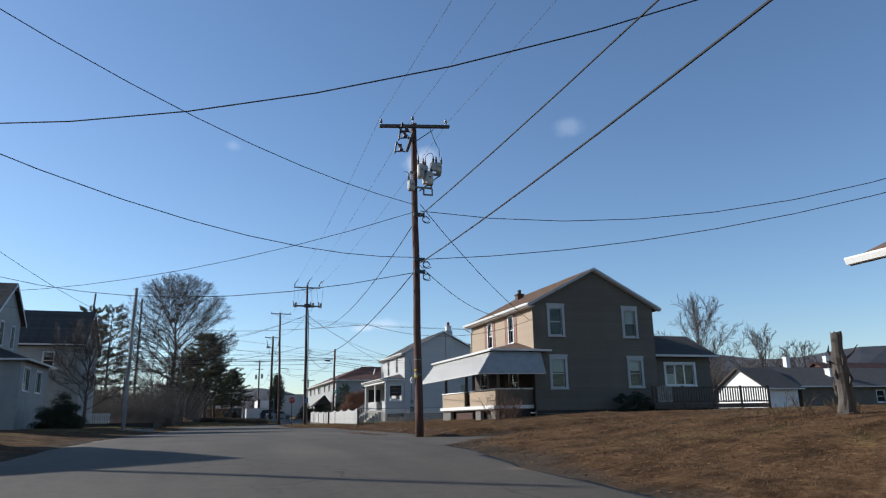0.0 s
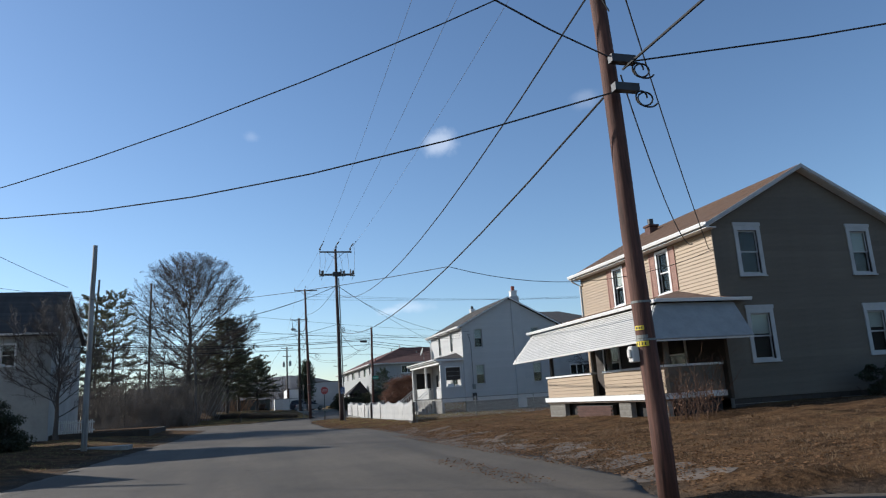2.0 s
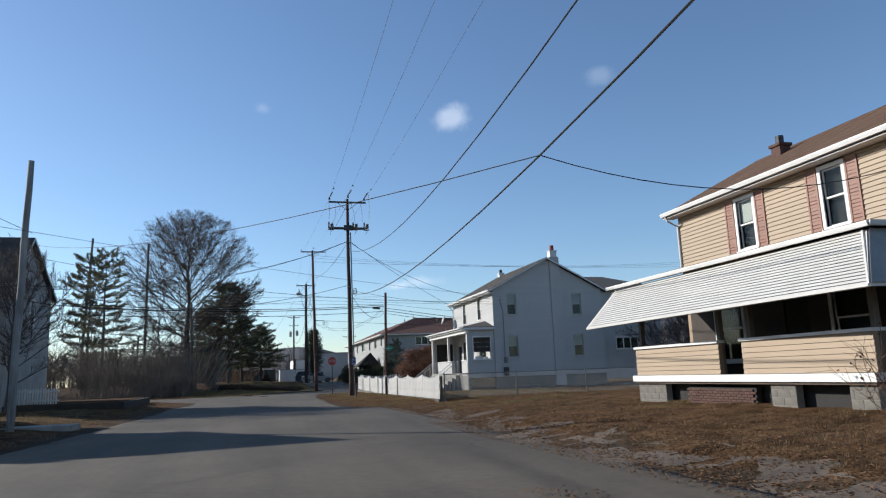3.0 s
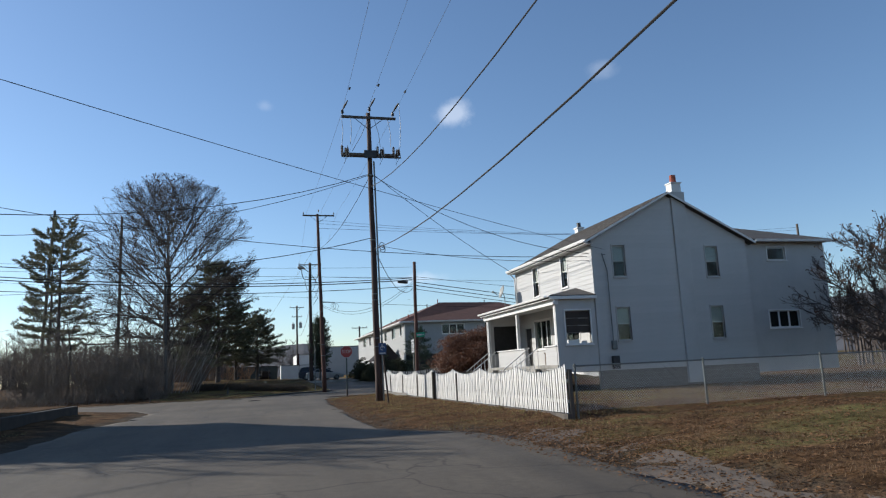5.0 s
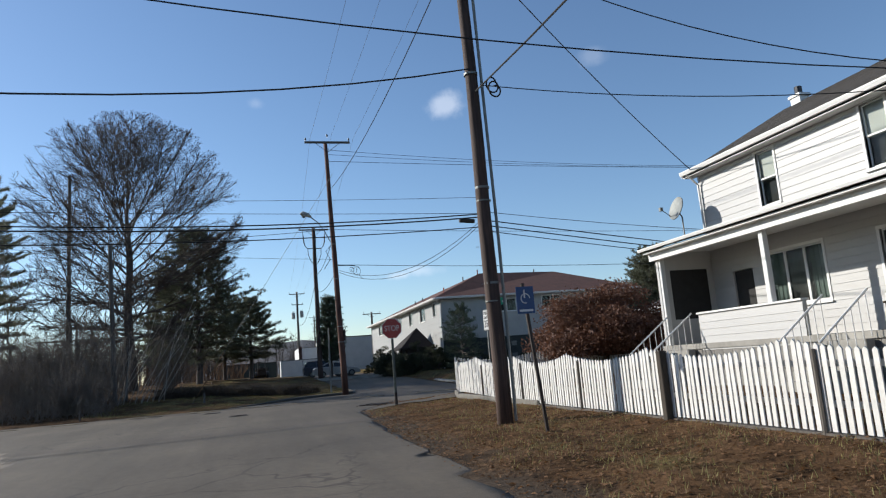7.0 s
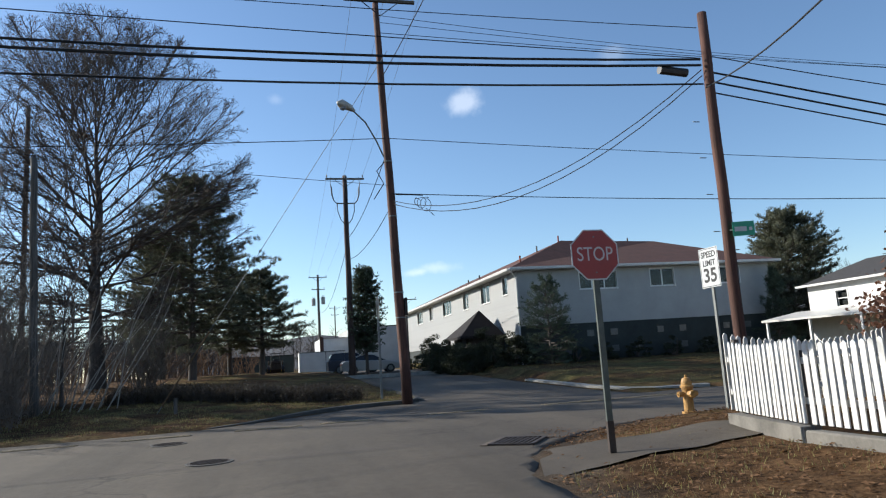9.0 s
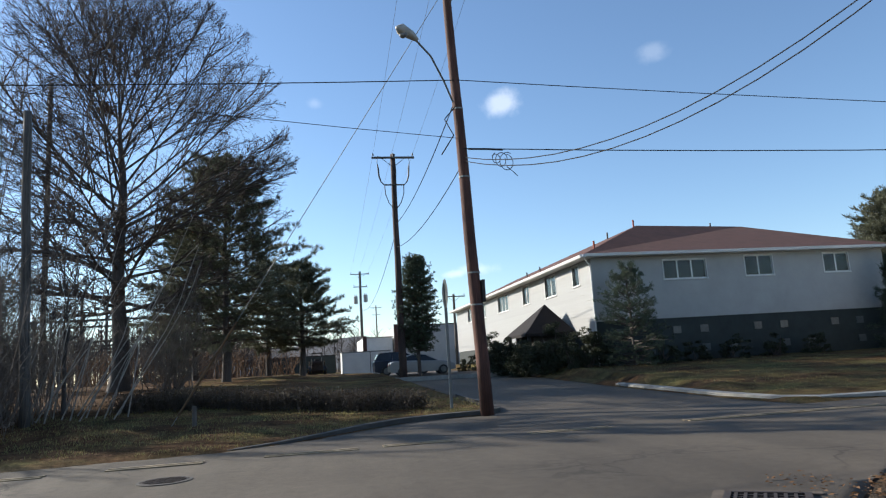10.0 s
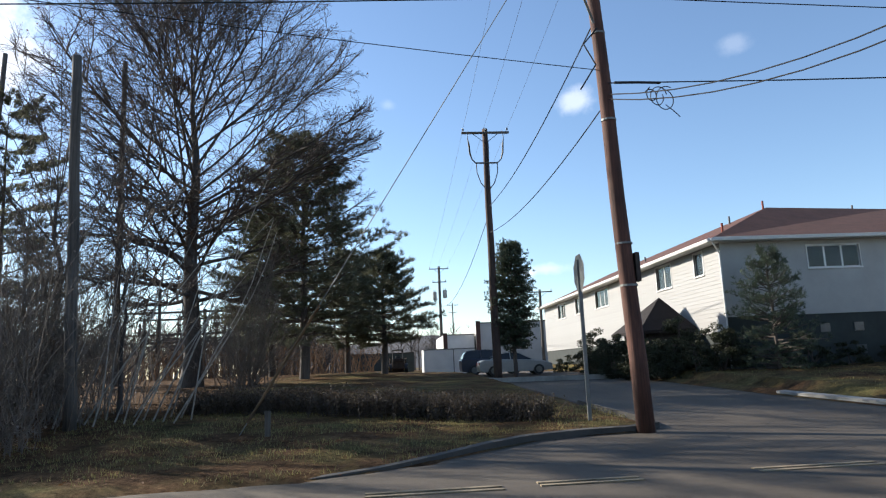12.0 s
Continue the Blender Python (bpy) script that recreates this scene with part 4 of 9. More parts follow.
def wooden_deck():
    d = thing("rear_deck", (29, 35, 0.2), "stained wooden deck with slatted railing beside the house", "deck")
    for k in range(38):
        y = 33.6 + k * 0.06
        if k % 2 == 0:
            part("plank", Geo().box(23.1, 31.0, y, y + 0.11, 0.92, 0.96), DECK, d)
    part("rim", Geo().box(23.1, 31.0, 33.55, 33.6, 0.72, 0.96), DECK, d)
    for x in (23.15, 25.1, 27.05, 29.0, 30.95):
        part("post", Geo().box(x - 0.05, x + 0.05, 33.55, 33.65, 0.0, 1.95), DECK, d)
    for a, b in ((23.2, 25.05), (25.15, 27.0), (27.1, 28.95), (29.05, 30.9)):
        part("rail", Geo().box(a, b, 33.56, 33.62, 1.82, 1.9), DECK, d)
        part("rail", Geo().box(a, b, 33.56, 33.62, 1.05, 1.12), DECK, d)
        x = a + 0.08
        while x < b - 0.05:
            part("baluster", Geo().box(x, x + 0.06, 33.52, 33.56, 1.02, 1.88), DECK, d)
            x += 0.17
    part("skirt", Geo().box(23.1, 31.0, 33.7, 33.74, 0.0, 0.7), DARK, d)
    gate = part("gate", Geo().box(23.3, 24.25, 33.4, 33.44, 1.78, 1.86).box(23.3, 24.25, 33.4, 33.44, 1.1, 1.18), BIRCH, d, "pale new wooden gate")
    for k in range(7):
        part("slat", Geo().box(23.32 + 0.135 * k, 23.4 + 0.135 * k, 33.36, 33.4, 1.05, 1.9 + 0.05 * math.sin(math.pi * k / 6)), BIRCH, gate)
    return d


def white_house():
    h = thing("white_house", (23.5, 76.5, 0.3), "two-storey white-sided house with a covered front porch", "house")
    X0, X1, Y0, Y1, ZB, ZE, XP, ZP = 19.33, 27.9, 71.1, 81.2, 0.95, 7.05, 23.6, 9.3
    side = [(20.41, 21.07, 5.3, 6.8), (20.38, 21.08, 2.3, 3.84), (25.51, 26.21, 5.25, 6.77), (25.48, 26.18, 2.24, 3.8)]
    front = [(73.85, 74.55, 5.2, 6.82), (77.62, 78.36, 5.15, 6.76), (73.0, 74.6, 2.2, 3.7), (76.4, 78.6, 2.2, 3.75), (79.2, 80.1, 1.3, 3.45)]
    w1 = part("wall", wall_mesh("y", Y0, -1, X0, X1, ZB, ZE, side), WHITE_SIDING, h)
    w2 = part("wall", wall_mesh("x", X0, -1, Y0 + 0.16, Y1 - 0.16, ZB, ZE, front), WHITE_SIDING, h)
    part("wall", wall_mesh("y", Y1, 1, X0, X1, ZB, ZE, []), WHITE_SIDING, h)
    part("wall", wall_mesh("x", X1, 1, Y0 + 0.16, Y1 - 0.16, ZB, ZE, []), WHITE_SIDING, h)
    g1 = gable_wall(h, WHITE_SIDING, "y", Y0, -1, X0, X1, ZE, XP, ZP)
    gable_wall(h, WHITE_SIDING, "y", Y1, 1, X0, X1, ZE, XP, ZP)
    part("storey_floor", Geo().box(X0 + 0.17, X1 - 0.17, Y0 + 0.17, Y1 - 0.17, 4.3, 4.45), DARK, h)
    part("ground_floor", Geo().box(X0 + 0.17, X1 - 0.17, Y0 + 0.17, Y1 - 0.17, 0.9, 1.05), DARK, h)
    chim = (23.84, 24.63, 0.0, 10.0)
    siding(w1, WHITE_SIDING, "y", Y0, -1, X0, X1, ZB, ZE, [grown(s, 0.06) for s in side] + [chim], 0.26, proud=0.008)
    siding(g1, WHITE_SIDING, "y", Y0, -1, X0, X1, ZE, ZP - 0.1, [chim], 0.26, lambda z: (X0 + (XP - X0) * (z - ZE) / (ZP - ZE), X1 - (X1 - XP) * (z - ZE) / (ZP - ZE)), proud=0.008)
    siding(w2, WHITE_SIDING, "x", X0, -1, Y0, Y1, 4.4, ZE - 0.15, [grown(s, 0.06) for s in front[:2]], 0.21)
    siding(w2, WHITE_SIDING, "x", X0, -1, Y0, Y1, 1.3, 4.2, [grown(s, 0.06) for s in front[2:]], 0.21)
    for s in side:
        window(h, "y", Y0, -1, *s, casing=0.045, shade=0.5, casing_material=WHITE_SIDING)
    for s in front[:2]:
        window(h, "x", X0, -1, *s, casing=0.07, shade=0.53)
    window(h, "x", X0, -1, *front[2], casing=0.08, curtain=CURTAIN)
    window(h, "x", X0, -1, *front[3], casing=0.08, slider=3, curtain=CURTAIN)
    part("front_door", wall_block(Geo(), "x", X0, -1, 79.22, 80.08, 1.3, 3.43, -0.1, -0.05), DARK, h)
    s = (ZP - ZE) / (XP - X0)
    for xe in (X0 - 0.4, X1 + 0.4):
        roof_slope(h, "roof", SHINGLE_GREY, (xe, ZE + 0.16 - 0.4 * s), (XP, ZP + 0.16), Y0 - 0.25, Y1 + 0.25, "y")
    for y in (Y0 - 0.28, Y1 + 0.25):
        for xe in (X0 - 0.42, X1 + 0.42):
            za = ZE + 0.15 - 0.42 * s
            g = Geo().hexa([(xe, y, za - 0.11), (XP, y, ZP + 0.04), (XP, y + 0.03, ZP + 0.04), (xe, y + 0.03, za - 0.11)], [(xe, y, za), (XP, y, ZP + 0.15), (XP, y + 0.03, ZP + 0.15), (xe, y + 0.03, za)])
            part("bargeboard", tidy(g, "bargeboard"), WHITE, h)
    gutter(h, "x", X0 - 0.4, -1, Y0 - 0.25, Y1 + 0.25, ZE, 0.13)
    part("fascia", Geo().box(X0 - 0.4, X0 - 0.38, Y0 - 0.24, Y1 + 0.24, ZE - 0.2, ZE), WHITE, h)
    part("soffit", Geo().box(X0 - 0.38, X0 - 0.01, Y0 - 0.24, Y1 + 0.24, ZE - 0.2, ZE - 0.17), WHITE, h)
    downspout(h, [(X0 - 0.45, Y1 - 0.05, ZE - 0.12), (X0 - 0.1, Y1 - 0.1, ZE - 0.5), (X0 - 0.07, Y1 - 0.1, 5.0)])
    c = part("chimney", Geo().box(23.85, 24.62, Y0 - 0.1, Y0 + 0.3, 0.2, 9.5), WHITE_SIDING, h, "white-painted outside chimney", bevel=0.01)
    part("chimney", Geo().box(23.97, 24.5, Y0 - 0.06, Y0 + 0.42, 9.5, 9.95), WHITE, c, bevel=0.01)
    part("chimney_cap", Geo().box(23.93, 24.54, Y0 - 0.1, Y0 + 0.46, 9.95, 10.0), WHITE, c)
    part("flue", Geo().lathe([(0.16, 0), (0.15, 0.4), (0.11, 0.4), (0.11, 0.05)], (24.23, Y0 + 0.16, 10.0), 10), FLUE, c, "red clay flue")
    chimney(h, 23.6, 80.7, 8.6, 9.6, 0.4, 0.45, WHITE, 0.3)
    block_course(h, "y", Y0 + 0.04, -1, X0, X1, 0.1, ZB, FOOTING)
    # rear wing under a hipped roof
    wing = [(29.35, 30.45, 6.1, 6.75), (29.05, 30.85, 2.65, 3.5)]
    part("wall", wall_mesh("y", 71.35, -1, X1 + 0.01, 32.9, 0.5, 7.05, wing), WHITE_SIDING, h)
    part("wall", Geo().box(32.74, 32.9, 71.51, 79.0, 0.5, 7.05), WHITE_SIDING, h)
    part("wall", Geo().box(X1 + 0.01, 32.74, 78.84, 79.0, 0.5, 7.05), WHITE_SIDING, h)
    window(h, "y", 71.35, -1, *wing[0], casing=0.05, slider=1)
    window(h, "y", 71.35, -1, *wing[1], casing=0.06, slider=3)
    a, b, cc, d = (28.3, 70.9, 7.1), (33.5, 70.9, 7.1), (33.5, 79.5, 7.1), (28.3, 79.5, 7.1)
    e, f = (24.5, 75.2, 8.6), (30.3, 75.2, 8.6)
    g = Geo().add([a, b, cc, d, e, f], [(0, 1, 5, 4), (1, 2, 5), (2, 3, 4, 5), (3, 0, 4), (3, 2, 1, 0)])
    part("wing_roof", tidy(g, "wing_roof"), SHINGLE_GREY, h)
    gutter(h, "y", 70.95, -1, 28.4, 33.5, 7.1)
    # porch
    PX = 17.3
    part("porch_floor", Geo().box(PX - 0.05, X0 - 0.02, 71.2, 81.25, 1.15, 1.3), CONCRETE, h)
    block_course(h, "x", PX, -1, 71.2, 81.2, 0.1, 1.15, BLOCK)
    part("porch_end_wall", wall_mesh("y", 71.15, -1, PX, X0 - 0.02, 0.95, 4.35, [(17.75, 19.0, 2.25, 3.75)], 0.12), WHITE_SIDING, h)
    part("porch_end_wall", wall_mesh("y", 81.2, 1, PX, X0 - 0.02, 1.3, 4.35, [(17.7, 19.1, 2.1, 3.7)], 0.12), WHITE_SIDING, h)
    part("porch_screen", Geo().box(17.7, 19.1, 81.1, 81.13, 2.1, 3.7), DARK, h, "dark screen in the porch end")
    rim = Geo()
    for a in ((17.69, 17.75, 2.2, 3.81), (19.0, 19.06, 2.2, 3.81), (17.75, 19.0, 3.75, 3.81), (17.75, 19.0, 2.2, 2.25)):
        rim.box(a[0], a[1], 71.1, 71.29, a[2], a[3])
    screen = part("window", rim, WHITE, h, "open porch end with drawn slatted shades")
    part("sill", Geo().box(17.66, 19.09, 71.06, 71.1, 2.14, 2.2), WHITE, screen)
    for k in range(3):
        z = 3.73 - 0.34 * (k + 1)
        part("shade_slat", Geo().box(17.77, 18.98, 71.21, 71.23, z + 0.03, z + 0.33), PORCH_SHADE_BROWN, screen, "dark shade section")
        part("shade_rail", Geo().box(17.77, 18.98, 71.19, 71.24, z, z + 0.026), PORCH_POST, screen)
    part("window_box", Geo().box(17.9, 18.45, 71.3, 71.5, 2.2, 2.42).box(18.6, 18.85, 71.3, 71.45, 2.2, 2.36), WHITE, screen, "white boxes on the porch rail", bevel=0.01)
    for y0, y1 in ((75.2, 79.3), (71.3, 72.6)):
        hw = part("porch_wall", Geo().box(PX, PX + 0.12, y0, y1, 1.3, 2.15), WHITE_SIDING, h)
        siding(hw, WHITE_SIDING, "x", PX, -1, y0, y1, 1.1, 2.12, [], 0.2)
        part("rail_cap", Geo().box(PX - 0.06, PX + 0.18, y0 - 0.02, y1 + 0.02, 2.15, 2.2), WHITE, hw)
    for y in (71.4, 76.3, 81.05):
        part("porch_post", Geo().box(PX + 0.02, PX + 0.18, y - 0.08, y + 0.08, 1.3, 4.2), WHITE, h, bevel=0.012)
    roof_slope(h, "porch_roof", SHINGLE_GREY, (16.95, 4.45), (X0, 5.0), 73.0, 81.5, "y", thick=0.1)
    corner = [(16.95, 70.9, 4.45), (X0 - 0.02, 70.9, 4.45), (X0 - 0.02, 73.0, 4.45), (16.95, 73.0, 4.45), (X0 - 0.02, 73.0, 5.01)]
    part("porch_roof", tidy(Geo().add(corner, [(0, 1, 4), (0, 4, 3), (3, 4, 2), (1, 2, 4), (0, 3, 2, 1)]), "porch_roof"), SHINGLE_GREY, h)
    gutter(h, "x", 16.95, -1, 70.9, 81.5, 4.46, 0.09)
    part("porch_ceiling", Geo().box(17.0, X0 - 0.02, 71.0, 81.4, 4.28, 4.33), WHITE, h)
    part("porch_beam", Geo().box(17.2, 17.4, 71.0, 81.4, 4.05, 4.28), WHITE, h)
    part("fascia", Geo().box(16.97, X0, 70.92, 70.96, 4.27, 4.42), WHITE, h)
    for y in (73.9, 80.2):
        g = Geo()
        for k in range(5):
            g.box(PX - 0.3 * (k + 1), PX - 0.06 - 0.3 * k, y - 0.6, y + 0.6, 0.05, 1.15 - 0.2 * (k + 1) + 0.2)
        part("porch_steps", g, CONCRETE, h, bevel=0.01)
        for side_y in (y - 0.62, y + 0.62):
            r = part("stair_railing", Geo().tube([(PX - 1.5, side_y, 1.15), (PX - 0.05, side_y, 2.2)], 0.025, 6), WHITE, h, "white iron stair railing")
            for k in range(7):
                x = PX - 1.45 + k * 0.22
                z = 1.15 + (x - PX + 1.5) / 1.45 * 1.05
                part("baluster", Geo().tube([(x, side_y, z - 0.95), (x, side_y, z)], 0.012, 5), WHITE, r)
    # meters on the side wall
    part("meter_box", Geo().box(19.95, 20.2, Y0 - 0.16, Y0 - 0.02, 1.9, 2.3), GALV, h, bevel=0.02)
    part("meter_box", Geo().box(19.9, 20.25, Y0 - 0.2, Y0 - 0.02, 1.0, 1.6), DARK_METAL, h, bevel=0.02)
    part("conduit", Geo().tube([(20.05, Y0 - 0.08, 2.3), (20.03, Y0 - 0.08, 5.6), (19.8, Y0 - 0.1, 6.4)], 0.025, 6), GALV, h)
    return h


def satellite_dish():
    d = thing("satellite_dish", (18.6, 81.3, 4.9), "grey satellite dish on a bracket above the porch roof", "dish")
    part("mast", Geo().tube([(18.6, 81.3, 4.75), (18.6, 81.3, 5.5), (18.5, 81.35, 5.75)], 0.025, 6), GALV, d)
    n = Vector((-0.95, 0.05, 0.3)).normalized()
    a = n.orthogonal().normalized()
    b = n.cross(a)
    c = Vector((18.45, 81.3, 5.8))
    v, f, seg = [], [], 18
    for back in (0.0, 0.03):
        v.append(c - n * back)
        for r in (0.2, 0.4):
            v += [c - n * back + (a * math.cos(2 * math.pi * k / seg) + b * math.sin(2 * math.pi * k / seg)) * r + n * r * r * 0.35 for k in range(seg)]
    o = 1 + 2 * seg
    for s in (0, o):
        f += [(s, s + 1 + k, s + 1 + (k + 1) % seg) for k in range(seg)]
        f += [(s + 1 + k, s + 1 + seg + k, s + 1 + seg + (k + 1) % seg, s + 1 + (k + 1) % seg) for k in range(seg)]
    f += [(1 + seg + k, o + 1 + seg + k, o + 1 + seg + (k + 1) % seg, 1 + seg + (k + 1) % seg) for k in range(seg)]
    part("reflector", tidy(Geo().add(v, f), "reflector"), GALV, d, smooth_faces=False)
    part("feed_arm", Geo().tube([c - b * 0.36, c + n * 0.5 - b * 0.2], 0.015, 5), GALV, d)
    part("feed_horn", Geo().box(*(k for q in zip(c + n * 0.5 - b * 0.2 - Vector((0.05, 0.05, 0.06)), c + n * 0.5 - b * 0.2 + Vector((0.05, 0.05, 0.06))) for k in q)), GALV, d)
    return d


def long_building():
    h = thing("long_white_building", (30, 135, 0.2), "long two-storey building, white siding over green block, red-brown hipped roof", "building")
    X0, X1, Y0, Y1, ZB, ZE = 20.9, 40.4, 122.0, 161.0, 3.2, 6.95
    front = [(25.4, 28.15, 5.5, 6.62), (30.75, 32.6, 5.52, 6.72), (36.15, 37.9, 5.55, 6.7)]
    west = [(123.95, 125.0, 5.55, 6.75), (128.1, 130.3, 5.4, 6.75), (134.0, 135.6, 5.4, 6.75), (139.8, 143.0, 5.4, 6.75), (147.5, 148.9, 5.4, 6.75), (152.4, 155.2, 5.4, 6.75)]
    part("wall", wall_mesh("y", Y0, -1, X0, X1, ZB, ZE, front), HALL_SIDING, h)
    w = part("wall", wall_mesh("x", X0, -1, Y0 + 0.16, Y1, 2.5, ZE, west), HALL_SIDING, h)
    siding(w, HALL_SIDING, "x", X0, -1, Y0, Y1, 2.5, ZE - 0.1, [grown(s, 0.06) for s in west], 0.2)
    part("wall", Geo().box(X1 - 0.16, X1, Y0 + 0.16, Y1, ZB, ZE), HALL_SIDING, h)
    part("wall", Geo().box(X0 + 0.16, X1 - 0.16, Y1 - 0.16, Y1, ZB, ZE), HALL_SIDING, h)
    low = part("lower_wall", Geo().box(X0 + 0.05, X1 - 0.05, Y0 + 0.05, Y0 + 0.25, -0.2, ZB), GREEN_BLOCK, h)
    part("lower_wall", Geo().box(X0 + 0.05, X0 + 0.25, Y0 + 0.25, Y1, -0.2, 2.5), GREEN_BLOCK, h)
    part("storey_floor", Geo().box(X0 + 0.2, X1 - 0.2, Y0 + 0.3, Y1 - 0.2, 2.9, 3.1), DARK, h)
    for k in range(11):
        for z in (1.2, 2.3):
            if (k * 7 + int(z)) % 3:
                x = X0 + 1.2 + k * 1.75
                part("glass_block_window", Geo().box(x, x + 0.5, Y0 + 0.0, Y0 + 0.045, z, z + 0.42), DIM_BLOCK, low)
    for s in front:
        window(h, "y", Y0, -1, *s, casing=0.05, slider=3 if s[1] - s[0] > 2 else 2)
    for s in west:
        window(h, "x", X0, -1, *s, casing=0.06, slider=3 if s[1] - s[0] > 2.5 else (2 if s[1] - s[0] > 1.2 else 1), shade=0.0)
    o = 0.6
    a, b, c, d = (X0 - o, Y0 - o, ZE + 0.1), (X1 + o, Y0 - o, ZE + 0.1), (X1 + o, Y1 + o, ZE + 0.1), (X0 - o, Y1 + o, ZE + 0.1)
    e, f = (26.6, 127.2, 9.75), (26.6, Y1 - 5.5, 9.75)
    e2, f2 = (X1 - 5.2, 128.5, 9.75), (X1 - 5.2, Y1 - 5.5, 9.75)
    g = Geo().add([a, b, c, d, e, e2, f2, f], [(0, 1, 5, 4), (1, 2, 6, 5), (2, 3, 7, 6), (3, 0, 4, 7), (4, 5, 6, 7), (3, 2, 1, 0)])
    part("roof", tidy(g, "roof"), SHINGLE_RED, h, "faded red-brown hipped roof")
    gutter(h, "x", X0 - o, -1, Y0 - o, Y1 + o, ZE + 0.1, 0.16)
    gutter(h, "y", Y0 - o, -1, X0 - o, X1 + o, ZE + 0.1, 0.16)
    part("soffit", Geo().box(X0 - o, X0, Y0 - o, Y1 + o, ZE - 0.06, ZE - 0.02), WHITE, h)
    part("soffit", Geo().box(X0, X1 + o, Y0 - o, Y0, ZE - 0.06, ZE - 0.02), WHITE, h)
    downspout(h, [(X0 - 0.65, Y0 - 0.5, ZE), (X0 - 0.1, Y0 - 0.1, ZE - 0.6), (X0 - 0.08, Y0 - 0.08, 0.3)])
    for x, y, z in ((21.5, 122.7, 7.6), (26.3, 127.0, 9.7), (25.5, 129.5, 9.35), (22.9, 137, 8.1), (22.6, 139.5, 8.0), (33.2, 129.0, 9.75)):
        part("vent_pipe", Geo().tube([(x, y, z - 0.5), (x, y, z + 0.4)], 0.06, 6), FLUE if y < 128 else DARK_METAL, h)
    # hipped entrance canopy on the street side
    xa, xb, ya, yb, zc, zr = 17.7, 20.88, 125.3, 130.0, 2.85, 4.75
    top = (19.75, 127.4, zr)
    roof = Geo().add([(xa, ya, zc), (xb, ya, zc), (xb, yb, zc), (xa, yb, zc), top], [(0, 1, 4), (1, 2, 4), (2, 3, 4), (3, 0, 4), (3, 2, 1, 0)])
    canopy = part("canopy_roof", tidy(roof, "canopy_roof"), CANOPY, h, "dark shingled entrance canopy")
    part("fascia", Geo().box(xa - 0.02, xb, ya - 0.03, ya + 0.02, zc - 0.18, zc - 0.004).box(xa - 0.03, xa + 0.02, ya + 0.02, yb, zc - 0.18, zc - 0.004), CANOPY, canopy)
    # Dark walls added to make the shade under the canopy.
    for ya_, yb_ in ((ya + 0.45, ya + 0.6), (yb - 0.6, yb - 0.45)):
        part("vestibule_wall", Geo().box(xa + 0.6, xb + 0.14, ya_, yb_, 0.0, zc - 0.01), PORCH_SHADE_BROWN, h)
    for ya_, yb_ in ((ya + 0.6, ya + 1.6), (yb - 1.6, yb - 0.6)):
        part("vestibule_wall", Geo().box(xa + 0.6, xa + 0.75, ya_, yb_, 0.0, zc - 0.01), PORCH_SHADE_BROWN, h)
    for y in (ya + 0.25, yb - 0.25):
        part("canopy_post", Geo().box(xa + 0.15, xa + 0.35, y - 0.1, y + 0.1, 0.0, zc - 0.01), DARK, h, bevel=0.01)
    part("entrance_door", Geo().box(X0 - 0.02, X0 + 0.04, 127.8, 129.8, 0.0, 2.2), DARK, h)
    return h


